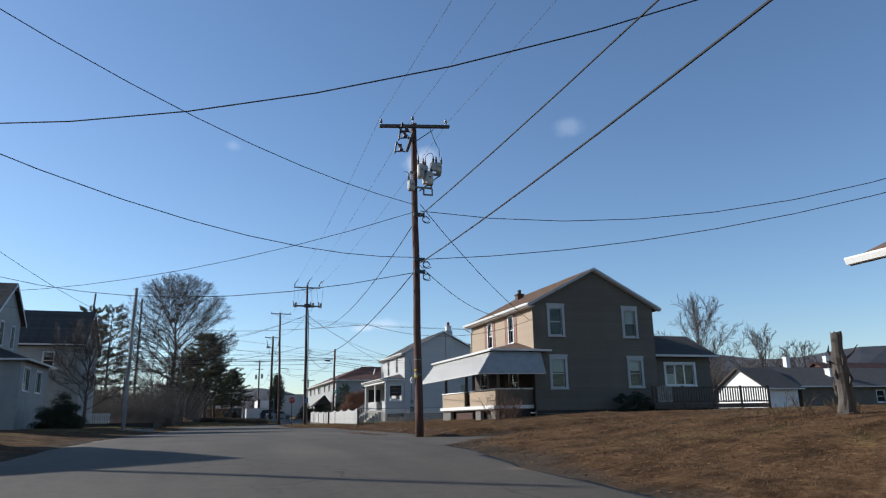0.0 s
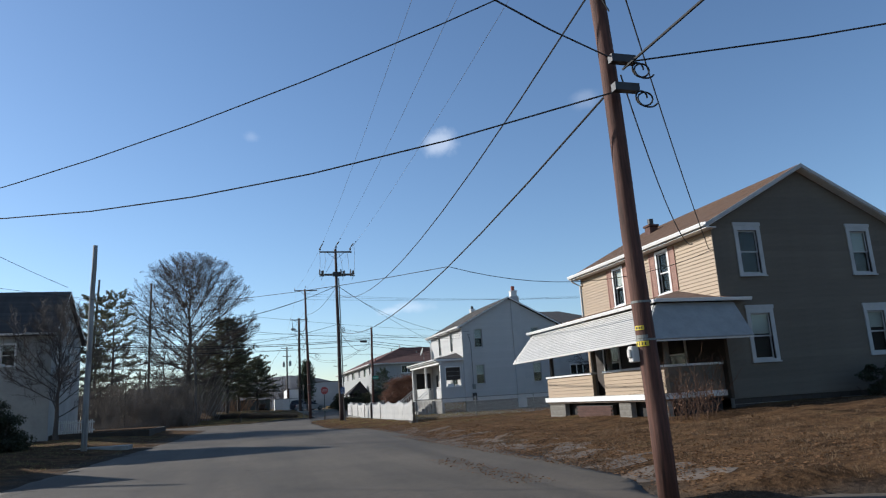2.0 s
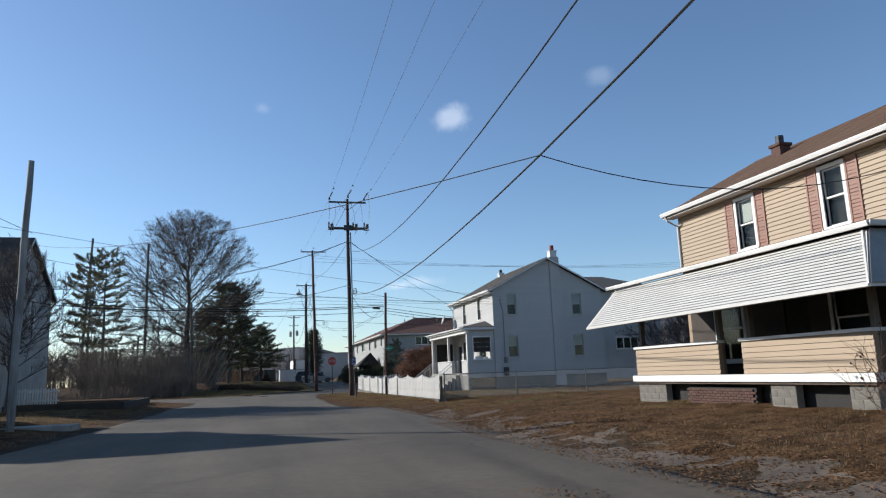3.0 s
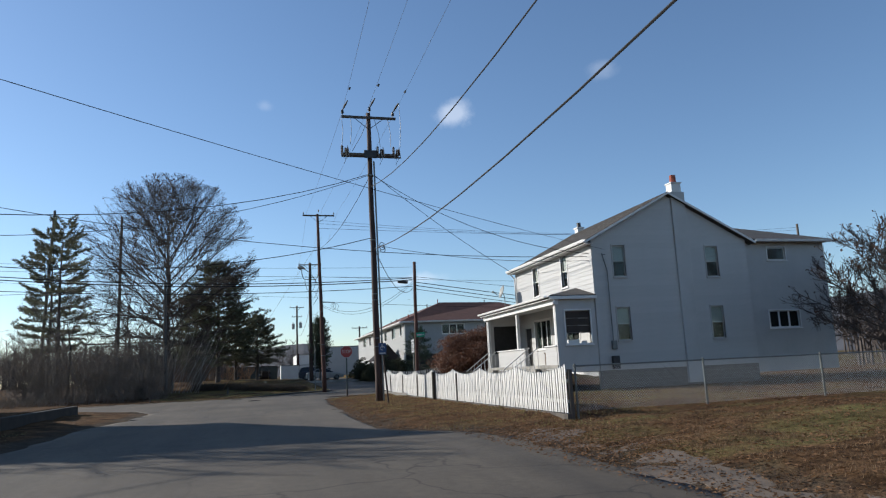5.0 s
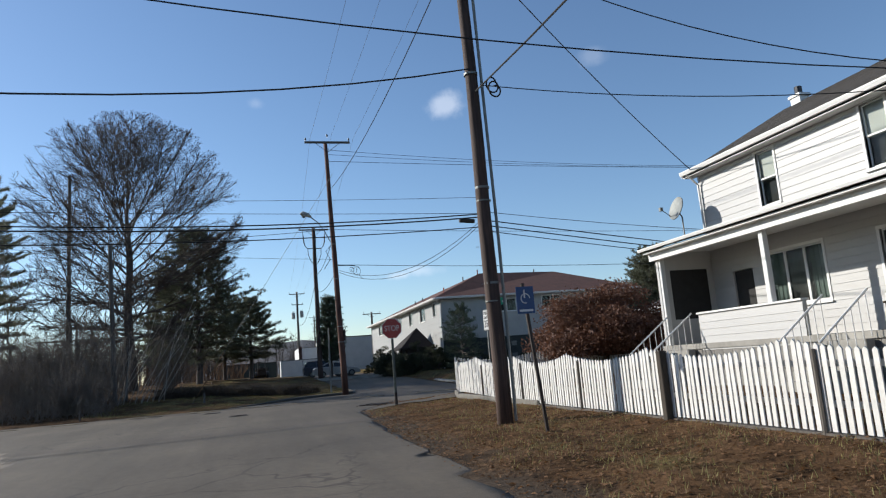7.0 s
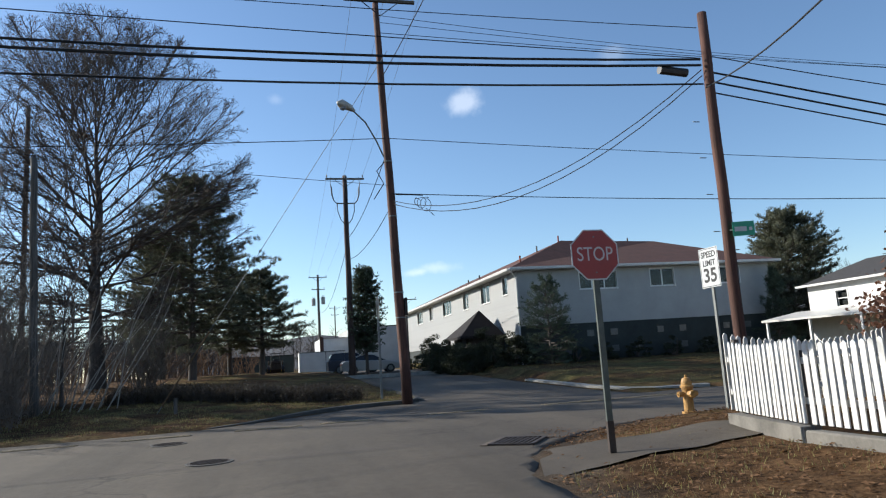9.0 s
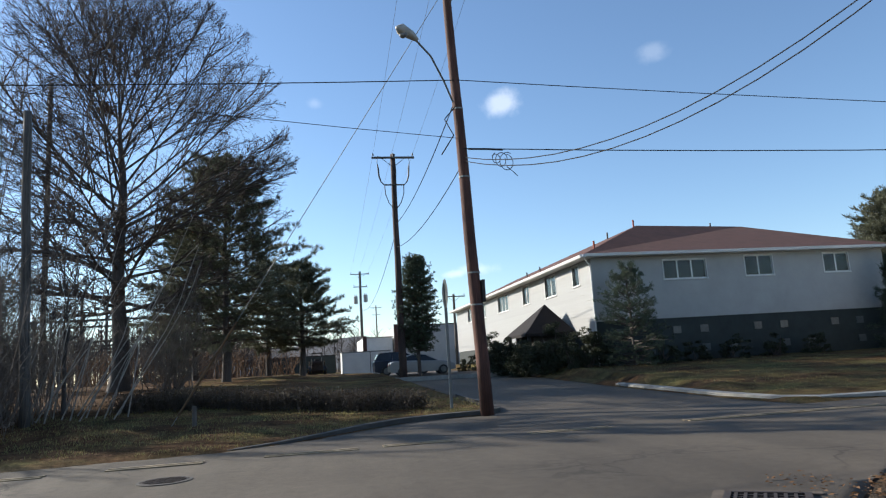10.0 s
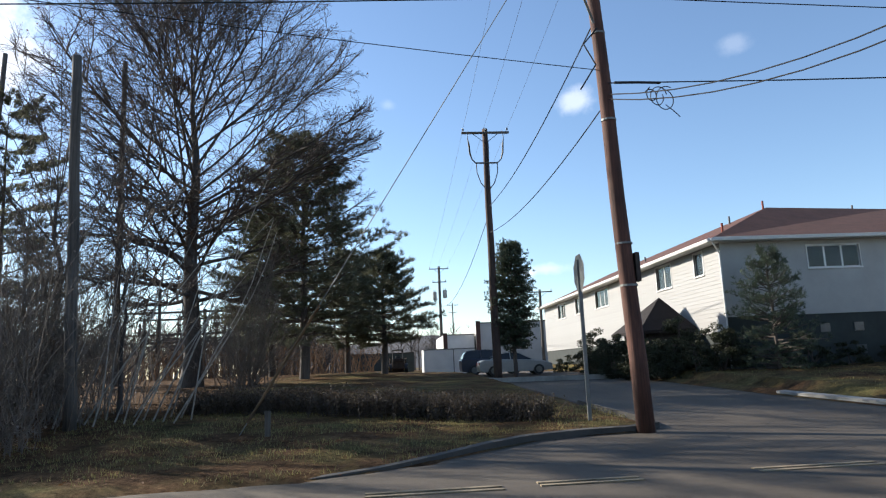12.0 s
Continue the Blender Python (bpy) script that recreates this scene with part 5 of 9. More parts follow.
def shaded_house(name, label, x_front, y_ridge, half, z_eave, z_ridge, depth, porch=None, skin=None, near=None):
    """A gable-fronted house on the shady side: ridge along x, gable to the street."""
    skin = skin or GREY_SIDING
    h = thing(name, (x_front - depth / 2, y_ridge, 0.2), label, "house")
    near = near or half
    Y0, Y1, X1, X0 = y_ridge - near, y_ridge + half, x_front, x_front - depth
    sidew = [(X1 - 3.0, X1 - 2.2, z_eave - 2.2, z_eave - 0.8), (X1 - 6.5, X1 - 5.7, z_eave - 2.2, z_eave - 0.8)]
    frontw = [(y_ridge - 1.8, y_ridge - 1.0, z_eave - 2.0, z_eave - 0.5), (y_ridge + 1.0, y_ridge + 1.8, z_eave - 2.0, z_eave - 0.5)]
    part("wall", wall_mesh("y", Y0, -1, X0, X1, -0.1, z_eave, sidew), skin, h)
    part("wall", wall_mesh("x", X1, 1, Y0 + 0.16, Y1 - 0.16, -0.1, z_eave, frontw), skin, h)
    part("wall", wall_mesh("y", Y1, 1, X0, X1, -0.1, z_eave, []), skin, h)
    part("wall", wall_mesh("x", X0, -1, Y0 + 0.16, Y1 - 0.16, -0.1, z_eave, []), skin, h)
    gable_wall(h, skin, "x", X1, 1, Y0, Y1, z_eave, y_ridge, z_ridge)
    gable_wall(h, skin, "x", X0, -1, Y0, Y1, z_eave, y_ridge, z_ridge)
    part("storey_floor", Geo().box(X0 + 0.17, X1 - 0.17, Y0 + 0.17, Y1 - 0.17, z_eave - 3, z_eave - 2.85), DARK, h)
    for s in sidew:
        window(h, "y", Y0, -1, *s, casing=0.08, shade=0.3)
    for s in frontw:
        window(h, "x", X1, 1, *s, casing=0.08, shade=0.3)
    for ye, s in ((Y0 - 0.35, (z_ridge - z_eave) / near), (Y1 + 0.35, (z_ridge - z_eave) / half)):
        roof_slope(h, "roof", SHINGLE_GREY, (ye, z_eave + 0.14 - 0.35 * s), (y_ridge, z_ridge + 0.14), X0 - 0.3, X1 + 0.3, "x")
    gutter(h, "y", Y0 - 0.35, -1, X0 - 0.3, X1 + 0.3, z_eave - 0.1)
    for ye, s in ((Y0 - 0.37, (z_ridge - z_eave) / near), (Y1 + 0.37, (z_ridge - z_eave) / half)):
        za = z_eave + 0.13 - 0.37 * s
        g = Geo().hexa([(X1 + 0.3, ye, za - 0.18), (X1 + 0.33, ye, za - 0.18), (X1 + 0.33, y_ridge, z_ridge - 0.05), (X1 + 0.3, y_ridge, z_ridge - 0.05)],
                       [(X1 + 0.3, ye, za), (X1 + 0.33, ye, za), (X1 + 0.33, y_ridge, z_ridge + 0.13), (X1 + 0.3, y_ridge, z_ridge + 0.13)])
        part("bargeboard", tidy(g, "bargeboard"), WHITE, h)
    chimney(h, X0 + depth * 0.25, y_ridge, z_ridge - 0.5, z_ridge + 0.7, 0.6, 0.6, BRICK, 0.2)
    if porch:
        out, y0, y1, ze, zt = porch
        holes = [(y0 + 0.8, y0 + 2.3, 2.6, 4.0), (y0 + 4.3, y0 + 5.8, 2.6, 4.0)]
        part("wall", wall_mesh("y", y0, -1, X1 + 0.01, X1 + out, -0.1, ze, []), skin, h)
        part("wall", wall_mesh("x", X1 + out, 1, y0 + 0.16, y1 - 0.16, -0.1, ze, holes), skin, h)
        for q in holes:
            window(h, "x", X1 + out, 1, *q, casing=0.1, slider=2)
        part("wall", wall_mesh("y", y1, 1, X1 + 0.01, X1 + out, -0.1, ze, []), skin, h)
        lo, hi = ze, zt
        g = Geo().add([(X1, y0 - 0.35, lo), (X1 + out + 0.4, y0 - 0.35, lo), (X1 + out + 0.4, y1 + 0.35, lo), (X1, y1 + 0.35, lo), (X1, y0 + 0.8, hi), (X1, y1 - 0.8, hi)],
                      [(0, 1, 4), (1, 2, 5, 4), (2, 3, 5), (3, 0, 4, 5), (3, 2, 1, 0)])
        part("porch_roof", tidy(g, "porch_roof"), SHINGLE_GREY, h)
        gutter(h, "x", X1 + out + 0.4, 1, y0 - 0.35, y1 + 0.35, lo + 0.02)
        gutter(h, "y", y0 - 0.35, -1, X1, X1 + out + 0.4, lo + 0.02)
    return h


tan_house()
wooden_deck()
white_house()
satellite_dish()
crate = thing("storage_box", (17.6, 72.85, 1.3), "tan wooden box on the porch beside the steps", "box")
part("body", Geo().box(17.45, 17.85, 72.62, 73.1, 1.3, 1.86), STRAW, crate, bevel=0.012)
part("lid", Geo().box(17.42, 17.88, 72.59, 73.13, 1.86, 1.9), STRAW, crate, bevel=0.008)
long_building()
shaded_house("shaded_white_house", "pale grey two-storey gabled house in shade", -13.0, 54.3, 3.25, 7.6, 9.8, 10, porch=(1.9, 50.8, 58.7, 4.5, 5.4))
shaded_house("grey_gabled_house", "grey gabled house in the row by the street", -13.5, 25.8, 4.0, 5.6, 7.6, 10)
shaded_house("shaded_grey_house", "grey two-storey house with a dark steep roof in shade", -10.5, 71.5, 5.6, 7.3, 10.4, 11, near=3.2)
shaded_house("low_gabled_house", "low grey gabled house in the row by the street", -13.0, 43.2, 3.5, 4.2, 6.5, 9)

# ---- utility poles and lines ----
def pole_body(h, x, y, z0, z1, r0, r1, material, lean=(0, 0)):
    n = 9
    pts = [(x + lean[0] * k / n + 0.015 * math.sin(k * 1.7), y + lean[1] * k / n, z0 + (z1 - z0) * k / n) for k in range(n + 1)]
    return part("shaft", Geo().tube(pts, [r0 + (r1 - r0) * k / n for k in range(n + 1)], 12), material, h, smooth_faces=True)


def insulator(h, x, y, z, size=1.0, material=None):
    prof = [(0.02, 0), (0.02, 0.08), (0.06, 0.09), (0.065, 0.12), (0.04, 0.14), (0.055, 0.16), (0.055, 0.19), (0.03, 0.23), (0.02, 0.25)]
    return part("insulator", Geo().lathe([(r * size, q * size) for r, q in prof], (x, y, z), 8), material or GREY_CERAMIC, h)


def crossarm(h, x, y, z, half, braces=True, name="crossarm", thick=0.06, skew=(0.0, 0.0)):
    """skew: how far it runs in y and z for each metre along x."""
    ends = [(x + s * half, y - 0.17 + s * half * skew[0], z + s * half * skew[1]) for s in (-1, 1)]
    ring = [[(ex, ey - thick, ez), (ex, ey + thick, ez)] for ex, ey, ez in ends]
    low = [ring[0][0], ring[1][0], ring[1][1], ring[0][1]]
    part(name, Geo().hexa([(a, b, c - 0.06) for a, b, c in low], [(a, b, c + 0.06) for a, b, c in low]), POLE_GREY, h, bevel=0.006)
    if braces:
        for s in (-1, 1):
            part("brace", Geo().tube([(x + s * 0.75, y - 0.2, z - 0.06), (x, y - 0.18, z - 0.65)], 0.018, 5), DARK_METAL, h)


def transformer(h, x, y, z, r=0.24, tall=0.75):
    t = part("transformer_tank", Geo().lathe([(r * 0.8, 0), (r, 0.05), (r, tall - 0.05), (r * 0.85, tall), (r * 0.3, tall + 0.05)], (x, y, z), 14), TANK, h, "weathered grey transformer can", smooth_faces=False)
    for dx in (-0.1, 0.1):
        part("bushing", Geo().lathe([(0.035, 0), (0.05, 0.05), (0.035, 0.09), (0.05, 0.13), (0.03, 0.17), (0.025, 0.28)], (x + dx, y, z + tall), 8), CERAMIC, t)
    part("bracket", Geo().box(x - 0.03, x + 0.03, y - r - 0.03, y + r + 0.03, z + tall * 0.5, z + tall * 0.6), DARK_METAL, t)


def cutout(h, x, y, z, dx=-0.25, tilt=0.25):
    """A fused cutout: porcelain body with the fuse tube aslant."""
    body = part("cutout", Geo().tube([(x, y, z), (x + dx * 0.25, y, z + tilt * 0.25), (x + dx * 0.3, y, z + tilt * 0.5), (x + dx * 0.45, y, z + tilt)], [0.05, 0.085, 0.055, 0.08], 8), CERAMIC, h)
    part("fuse_tube", Geo().tube([(x + dx * 1.25, y, z - 0.12), (x + dx * 0.9, y, z + tilt + 0.1)], 0.032, 6), DARK_METAL, body)
    part("cutout_clip", Geo().tube([(x - dx * 0.4, y, z - 0.02), (x, y, z), (x + dx * 1.2, y, z - 0.06)], 0.028, 5).tube([(x + dx * 0.45, y, z + tilt), (x + dx * 0.95, y, z + tilt + 0.04)], 0.028, 5), DARK_METAL, body)


def sagged(a, b, sag, n=14):
    a, b = Vector(a), Vector(b)
    return [a.lerp(b, k / n) - Vector((0, 0, sag * 4 * (k / n) * (1 - k / n))) for k in range(n + 1)]


def line(a, b, sag, r=0.012, material=None, label="overhead cable strung between poles", name="overhead_cable", n=14):
    return solo(name, Geo().tube(sagged(a, b, sag, n), r, 5), material or CABLE, label, "cable", group="overhead cables")


P0, P1, P2, P3, P5, P6, P7 = (6.4, -26.0), (7.2, 24.3), (9.85, 76.06), (9.8, 104.14), (10.45, 128.14), (15.55, 92.7), (12.1, 187.6)


def transformer_pole():
    x, y = P1
    h = thing("utility_pole", (x, y, -0.1), "brown wooden utility pole with transformers, cutouts and a crossarm", "utility pole", "utility poles")
    pole_body(h, x, y, -0.5, 11.6, 0.142, 0.11, POLE_BROWN, (-0.02, 0.45))
    xt, yt = x - 0.02, y + 0.42
    crossarm(h, xt, yt, 11.42, 1.36, skew=(-0.11, 0.06))
    for dx in (-1.3, 1.22):
        insulator(h, xt + dx, yt - 0.17 - 0.11 * dx, 11.48 + 0.06 * dx)
    insulator(h, xt - 0.08, yt - 0.17, 11.6)
    insulator(h, xt + 0.12, yt + 0.12, 11.5, 0.9)
    part("top_pin", Geo().tube([(xt - 0.06, yt - 0.16, 11.3), (xt - 0.08, yt - 0.17, 11.62)], 0.02, 6).tube([(xt + 0.12, yt + 0.1, 11.2), (xt + 0.12, yt + 0.12, 11.52)], 0.02, 6), DARK_METAL, h)
    part("cutout_arm", Geo().hexa([(xt - 0.4, yt - 0.28, 10.3), (xt - 0.29, yt - 0.28, 10.3), (xt + 0.02, yt - 0.2, 11.2), (xt - 0.09, yt - 0.2, 11.2)], [(xt - 0.4, yt - 0.18, 10.32), (xt - 0.29, yt - 0.18, 10.32), (xt + 0.02, yt - 0.1, 11.22), (xt - 0.09, yt - 0.1, 11.22)]), POLE_GREY, h)
    for dx, z in ((-0.3, 11.12), (-0.36, 10.86), (-0.52, 10.3)):
        cutout(h, xt + dx, yt - 0.3, z)
    # mounting rack with the regulators and cans
    rack = part("transformer_mount", Geo().box(x - 0.28, x + 0.95, y + 0.05, y + 0.11, 9.42, 9.5).box(x - 0.35, x + 0.6, y + 0.05, y + 0.11, 8.86, 8.92).box(x + 0.54, x + 0.6, y + 0.05, y + 0.11, 8.92, 9.42).box(x + 0.24, x + 0.29, y + 0.05, y + 0.11, 8.6, 8.86).box(x + 0.29, x + 0.62, y + 0.05, y + 0.11, 8.6, 8.65).box(x + 0.57, x + 0.62, y + 0.05, y + 0.11, 8.65, 8.86), GALV, h, "galvanised rack")
    part("rack_brace", Geo().tube([(x + 0.1, y + 0.08, 8.75), (x + 0.9, y + 0.08, 9.42)], 0.025, 6), GALV, rack)
    for dx, dy, z, r, tall in ((0.1, -0.12, 9.2, 0.14, 0.52), (-0.27, -0.1, 8.68, 0.14, 0.38), (0.42, -0.1, 8.95, 0.17, 0.5), (0.85, 0.0, 9.5, 0.125, 0.38)):
        transformer(h, x + dx, y + dy, z, r, tall)
    for dx, z, w, tall in ((0.62, 9.56, 0.11, 0.32), (0.3, 9.5, 0.08, 0.22), (0.27, 9.0, 0.07, 0.3)):
        box_ = part("regulator", Geo().box(x + dx - w, x + dx + w, y - 0.14, y + 0.04, z, z + tall), TANK, h, "weathered grey regulator box", bevel=0.02)
        part("bushing", Geo().lathe([(0.035, 0), (0.05, 0.05), (0.035, 0.09), (0.05, 0.13), (0.03, 0.17), (0.02, 0.26)], (x + dx, y - 0.05, z + tall), 8), CERAMIC, box_)
    for pts in (((0.3, 9.98), (0.33, 10.12), (0.45, 10.25), (0.58, 10.26), (0.62, 10.14)), ((0.88, 10.14), (0.86, 10.45), (0.72, 10.7), (0.62, 10.95), (0.5, 11.3)), ((0.05, 9.98), (0.0, 10.25), (-0.12, 10.5), (-0.3, 10.75)), ((-0.3, 9.3), (-0.42, 9.42), (-0.56, 9.4)),
                ((-0.24, 9.3), (-0.2, 9.42), (-0.1, 9.44), (-0.02, 9.36)), ((0.2, 9.9), (0.26, 9.7), (0.4, 9.6), (0.5, 9.66)), ((-0.35, 10.35), (-0.28, 10.62), (-0.36, 10.85)), ((-0.1, 8.5), (-0.16, 8.1), (-0.12, 7.6), (-0.2, 7.2), (-0.05, 6.9))):
        part("jumper", Geo().tube([(x + a, y - 0.05, z) for a, z in pts], 0.012, 5), CABLE, h)
    for z in (7.75, 6.05, 5.6):
        loop = [(x + 0.24 + (0.1 + 0.002 * k) * math.cos(k * 0.42), y - 0.16 - 0.006 * k, z - 0.14 - 0.004 * k + 0.11 * math.sin(k * 0.42)) for k in range(30)]
        part("cable_loop", Geo().tube(loop, 0.014, 5), CABLE, h)
        part("clamp", Geo().box(x - 0.2, x + 0.2, y - 0.22, y - 0.1, z - 0.06, z + 0.06), DARK_METAL, h)
    def wrapped(z0, z1, a0, a1, r, thick=0.006, n=6):
        """A strip bent round the pole between two angles."""
        cx, cy = x - 0.004, y + 0.037 * (z0 + 0.5)
        g = Geo()
        for k in range(n):
            p, q = (radians(a0 + (a1 - a0) * (k + e) / n) for e in (0, 1))
            ring = [(cx + rr * math.cos(w), cy + rr * math.sin(w)) for w, rr in ((p, r), (q, r), (q, r + thick), (p, r + thick))]
            g.hexa([(*c, z0) for c in ring], [(*c, z1) for c in ring])
        return g

    for z in (2.45, 1.92):
        part("pole_band", wrapped(z, z + 0.03, 0, 360, 0.137, n=18), GALV, h)
    for z0, z1, a0, a1 in ((2.07, 2.13, 175, 235), (1.955, 2.0, 170, 250), (1.845, 1.915, 165, 250)):
        tag = part("pole_tag", wrapped(z0, z1, a0, a1, 0.1375), YELLOW_TAG if z0 != 1.955 else GALV, h)
        for k in range(4 if z0 != 1.955 else 0):
            a = a0 + 10 + k * (a1 - a0 - 14) / 4
            part("digit_bar", wrapped(z0 + 0.014, z1 - 0.014, a, a + 6, 0.144, 0.002, 1), SIGN_BLACK, tag)
    part("meter_box", Geo().box(x - 0.24, x - 0.12, y + 0.1, y + 0.22, 1.64, 1.86).box(x - 0.27, x - 0.24, y + 0.12, y + 0.2, 1.7, 1.82), WHITE_METAL, h, bevel=0.012)


def junction_pole():
    x, y = P2
    h = thing("utility_pole", (x, y, -0.1), "tall wooden utility pole with two crossarms and riser cables", "utility pole", "utility poles")
    pole_body(h, x, y, -0.5, 14.75, 0.18, 0.11, POLE_DARK, (-0.15, 0.0))
    xt = x - 0.15
    crossarm(h, xt, y, 14.45, 1.42)
    crossarm(h, xt + 0.03, y, 12.45, 1.5, False)
    part("crossarm", Geo().box(xt - 1.3, xt + 1.4, y + 0.12, y + 0.22, 12.4, 12.5), POLE_GREY, h)
    part("hub_plate", Geo().box(xt - 0.3, xt + 0.35, y - 0.3, y - 0.2, 12.25, 12.65), DARK_METAL, h)
    for dx, up in ((-1.36, 0.0), (0.05, 0.2), (1.28, 0.0)):
        insulator(h, xt + dx, y - 0.17, 14.52 + up, 1.3, DARK_METAL)
        part("dead_end", Geo().tube([(xt + dx + 0.02, y - 0.2, 14.82 + up), (xt + dx + 0.12, y - 0.5, 14.98 + up), (xt + dx + 0.2, y - 0.8, 15.08 + up)], [0.03, 0.055, 0.03], 7), DARK_METAL, h)
    for dx, up in ((-1.36, 0.0), (0.05, 0.25), (1.36, 0.0)):
        part("line_damper", Geo().tube([(xt + dx * 0.985 - 0.06, y - 3.5, 14.62 + up), (xt + dx * 0.985 - 0.06, y - 3.3, 14.64 + up)], 0.05, 8), DARK_METAL, h)
    for dx in (-1.32, 0.52, 1.36):
        # arrester stacks with their brackets
        for ox, oz, tall in ((-0.1, 0.02, 0.42), (0.08, -0.05, 0.36), (0.2, 0.06, 0.3)):
            n = 5
            prof = [(0.05 if k % 2 == 0 else 0.078, tall * k / (2 * n)) for k in range(2 * n + 1)] + [(0.02, tall + 0.05)]
            part("arrester", Geo().lathe(prof, (xt + dx + ox, y - 0.28 + abs(ox), 12.42 + oz), 8), CERAMIC, h)
            part("fuse_tube", Geo().tube([(xt + dx + ox + 0.05, y - 0.3, 12.2 + oz), (xt + dx + ox - 0.06, y - 0.42, 12.75 + oz)], 0.018, 5), TANK, h)
        part("bracket", Geo().box(xt + dx - 0.16, xt + dx + 0.26, y - 0.3, y - 0.24, 12.26, 12.33), DARK_METAL, h)
        part("tail_lead", Geo().tube([(xt + dx, y - 0.25, 12.3), (xt + dx + 0.07, y - 0.26, 12.1), (xt + dx - 0.02, y - 0.22, 11.9)], 0.012, 5), CABLE, h)
    for top, low in (((-1.42, 14.45), (-1.42, 12.9)), ((-0.95, 14.4), (-1.0, 12.95)), ((-0.1, 14.2), (-0.9, 12.6)), ((0.3, 14.3), (0.55, 12.85)), ((1.0, 14.35), (1.1, 12.9)), ((1.62, 15.25), (1.6, 12.85))):
        mid_x = (top[0] + low[0]) / 2 + 0.06
        part("jumper", Geo().tube([(xt + top[0], y - 0.22, top[1]), (xt + mid_x, y - 0.24, (top[1] + low[1]) / 2), (xt + low[0], y - 0.24, low[1])], 0.016, 5), BARE_WIRE, h)
    part("jumper", Geo().tube([(xt + 1.3, y - 0.3, 14.85), (xt + 1.45, y - 0.3, 15.15), (xt + 1.62, y - 0.22, 15.25)], 0.016, 5), BARE_WIRE, h)
    for dx, dy in ((0.2, -0.1), (0.16, -0.18)):
        part("riser", Geo().tube([(x + dx - 0.12, y + dy, 12.1), (x + dx - 0.06, y + dy, 8), (x + dx, y + dy, 4), (x + dx + 0.02, y + dy, 0.0)], 0.03, 6), GALV, h)
    for z in (11.35, 7.95, 5.2, 3.0):
        part("clamp", Geo().lathe([(0.17, 0), (0.17, 0.05)], (x - 0.15 * z / 14.7, y, z), 10), GALV, h)
    for z in (4.9, 2.6):
        part("pole_band", Geo().lathe([(0.176, 0), (0.176, 0.03)], (x - 0.05, y, z), 10), GALV, h)
    loop = [(x + 0.32 + 0.13 * math.cos(k * 0.5), y - 0.2 - 0.01 * k, 7.7 + 0.16 * math.sin(k * 0.5) - 0.012 * k) for k in range(30)]
    part("cable_loop", Geo().tube(loop, 0.02, 5), CABLE, h)


def lamp_pole():
    x, y = P3
    h = thing("utility_pole", (x, y, 0.0), "tall brown utility pole with crossarm and street light", "utility pole", "utility poles")
    pole_body(h, x, y, -0.4, 15.9, 0.2, 0.12, POLE_BROWN, (-0.35, 0.6))
    foot, x = x, x - 0.3
    crossarm(h, x, y, 15.6, 1.42)
    for dx in (-1.36, 0.0, 1.36):
        insulator(h, x + dx, y - 0.17, 15.66 + (0.25 if dx == 0 else 0))
    a = [(x - 0.12, y - 0.05, 9.2), (x - 0.45, y - 0.4, 9.75), (x - 0.9, y - 0.95, 10.25), (x - 1.45, y - 1.45, 10.55)]
    part("lamp_arm", Geo().tube(a, 0.03, 7), GALV, h)
    head = part("lamp_head", Geo().tube([(x - 1.35, y - 1.4, 10.52), (x - 1.55, y - 1.55, 10.6), (x - 1.85, y - 1.8, 10.62), (x - 2.0, y - 1.95, 10.6)], [0.06, 0.13, 0.17, 0.05], 10), TANK, h, "grey street-light head", smooth_faces=True)
    part("lens", Geo().lathe([(0.13, 0), (0.11, -0.08), (0.05, -0.12)], (x - 1.8, y - 1.76, 10.52), 12), GREY_CERAMIC, head)
    for z in (9.1, 6.9, 3.95, 3.0):
        r = 0.213 - 0.08 * z / 15.9
        part("clamp", Geo().lathe([(r, 0), (r, 0.045)], (foot - 0.35 * z / 15.9, y + 0.6 * z / 15.9, z), 12), GALV, h)
    part("meter_box", Geo().box(foot + 0.09, foot + 0.19, y - 0.02, y + 0.18, 3.1, 3.75), IRON, h, bevel=0.01)
    part("cable_loop", Geo().tube([(x - 0.1, y - 0.2, 9.0), (x - 0.45, y - 0.2, 8.6), (x - 0.2, y - 0.2, 8.1), (x - 0.6, y - 0.2, 7.5)], 0.02, 5), CABLE, h)
    for k, (cx, cz, r) in enumerate(((1.25, 7.38, 0.17), (1.42, 7.32, 0.22), (1.1, 7.42, 0.13))):
        ring = [(x + cx + r * math.cos(n * 0.35 + k), y - 0.15 + 0.01 * n, cz + r * 1.2 * math.sin(n * 0.35 + k)) for n in range(20)]
        part("cable_loop", Geo().tube(ring, 0.012, 5), CABLE, h)
    part("cable_loop", Geo().tube([(x + 1.4, y - 0.1, 7.15), (x + 1.6, y - 0.1, 6.98), (x + 1.72, y - 0.1, 6.85)], 0.012, 5), CABLE, h)
    part("splice_case", Geo().tube([(x + 0.25, y - 0.05, 7.72), (x + 0.8, y - 0.1, 7.7), (x + 1.3, y - 0.16, 7.66)], 0.03, 6), CABLE, h)


def plain_pole(x, y, z0, z1, r0, r1, material, label, arm=None, lean=(0, 0)):
    h = thing("utility_pole", (x, y, z0), label, "utility pole", "utility poles")
    pole_body(h, x, y, z0 - 0.4, z1, r0, r1, material, lean)
    if arm:
        for z in arm:
            crossarm(h, x + lean[0], y + lean[1], z, 1.4 if z == arm[0] else 1.0, z == arm[0])
            for dx in (-1.3, 0.0, 1.3):
                insulator(h, x + lean[0] + dx * (1 if z == arm[0] else 0.7), y - 0.17, z + 0.06)
    return h


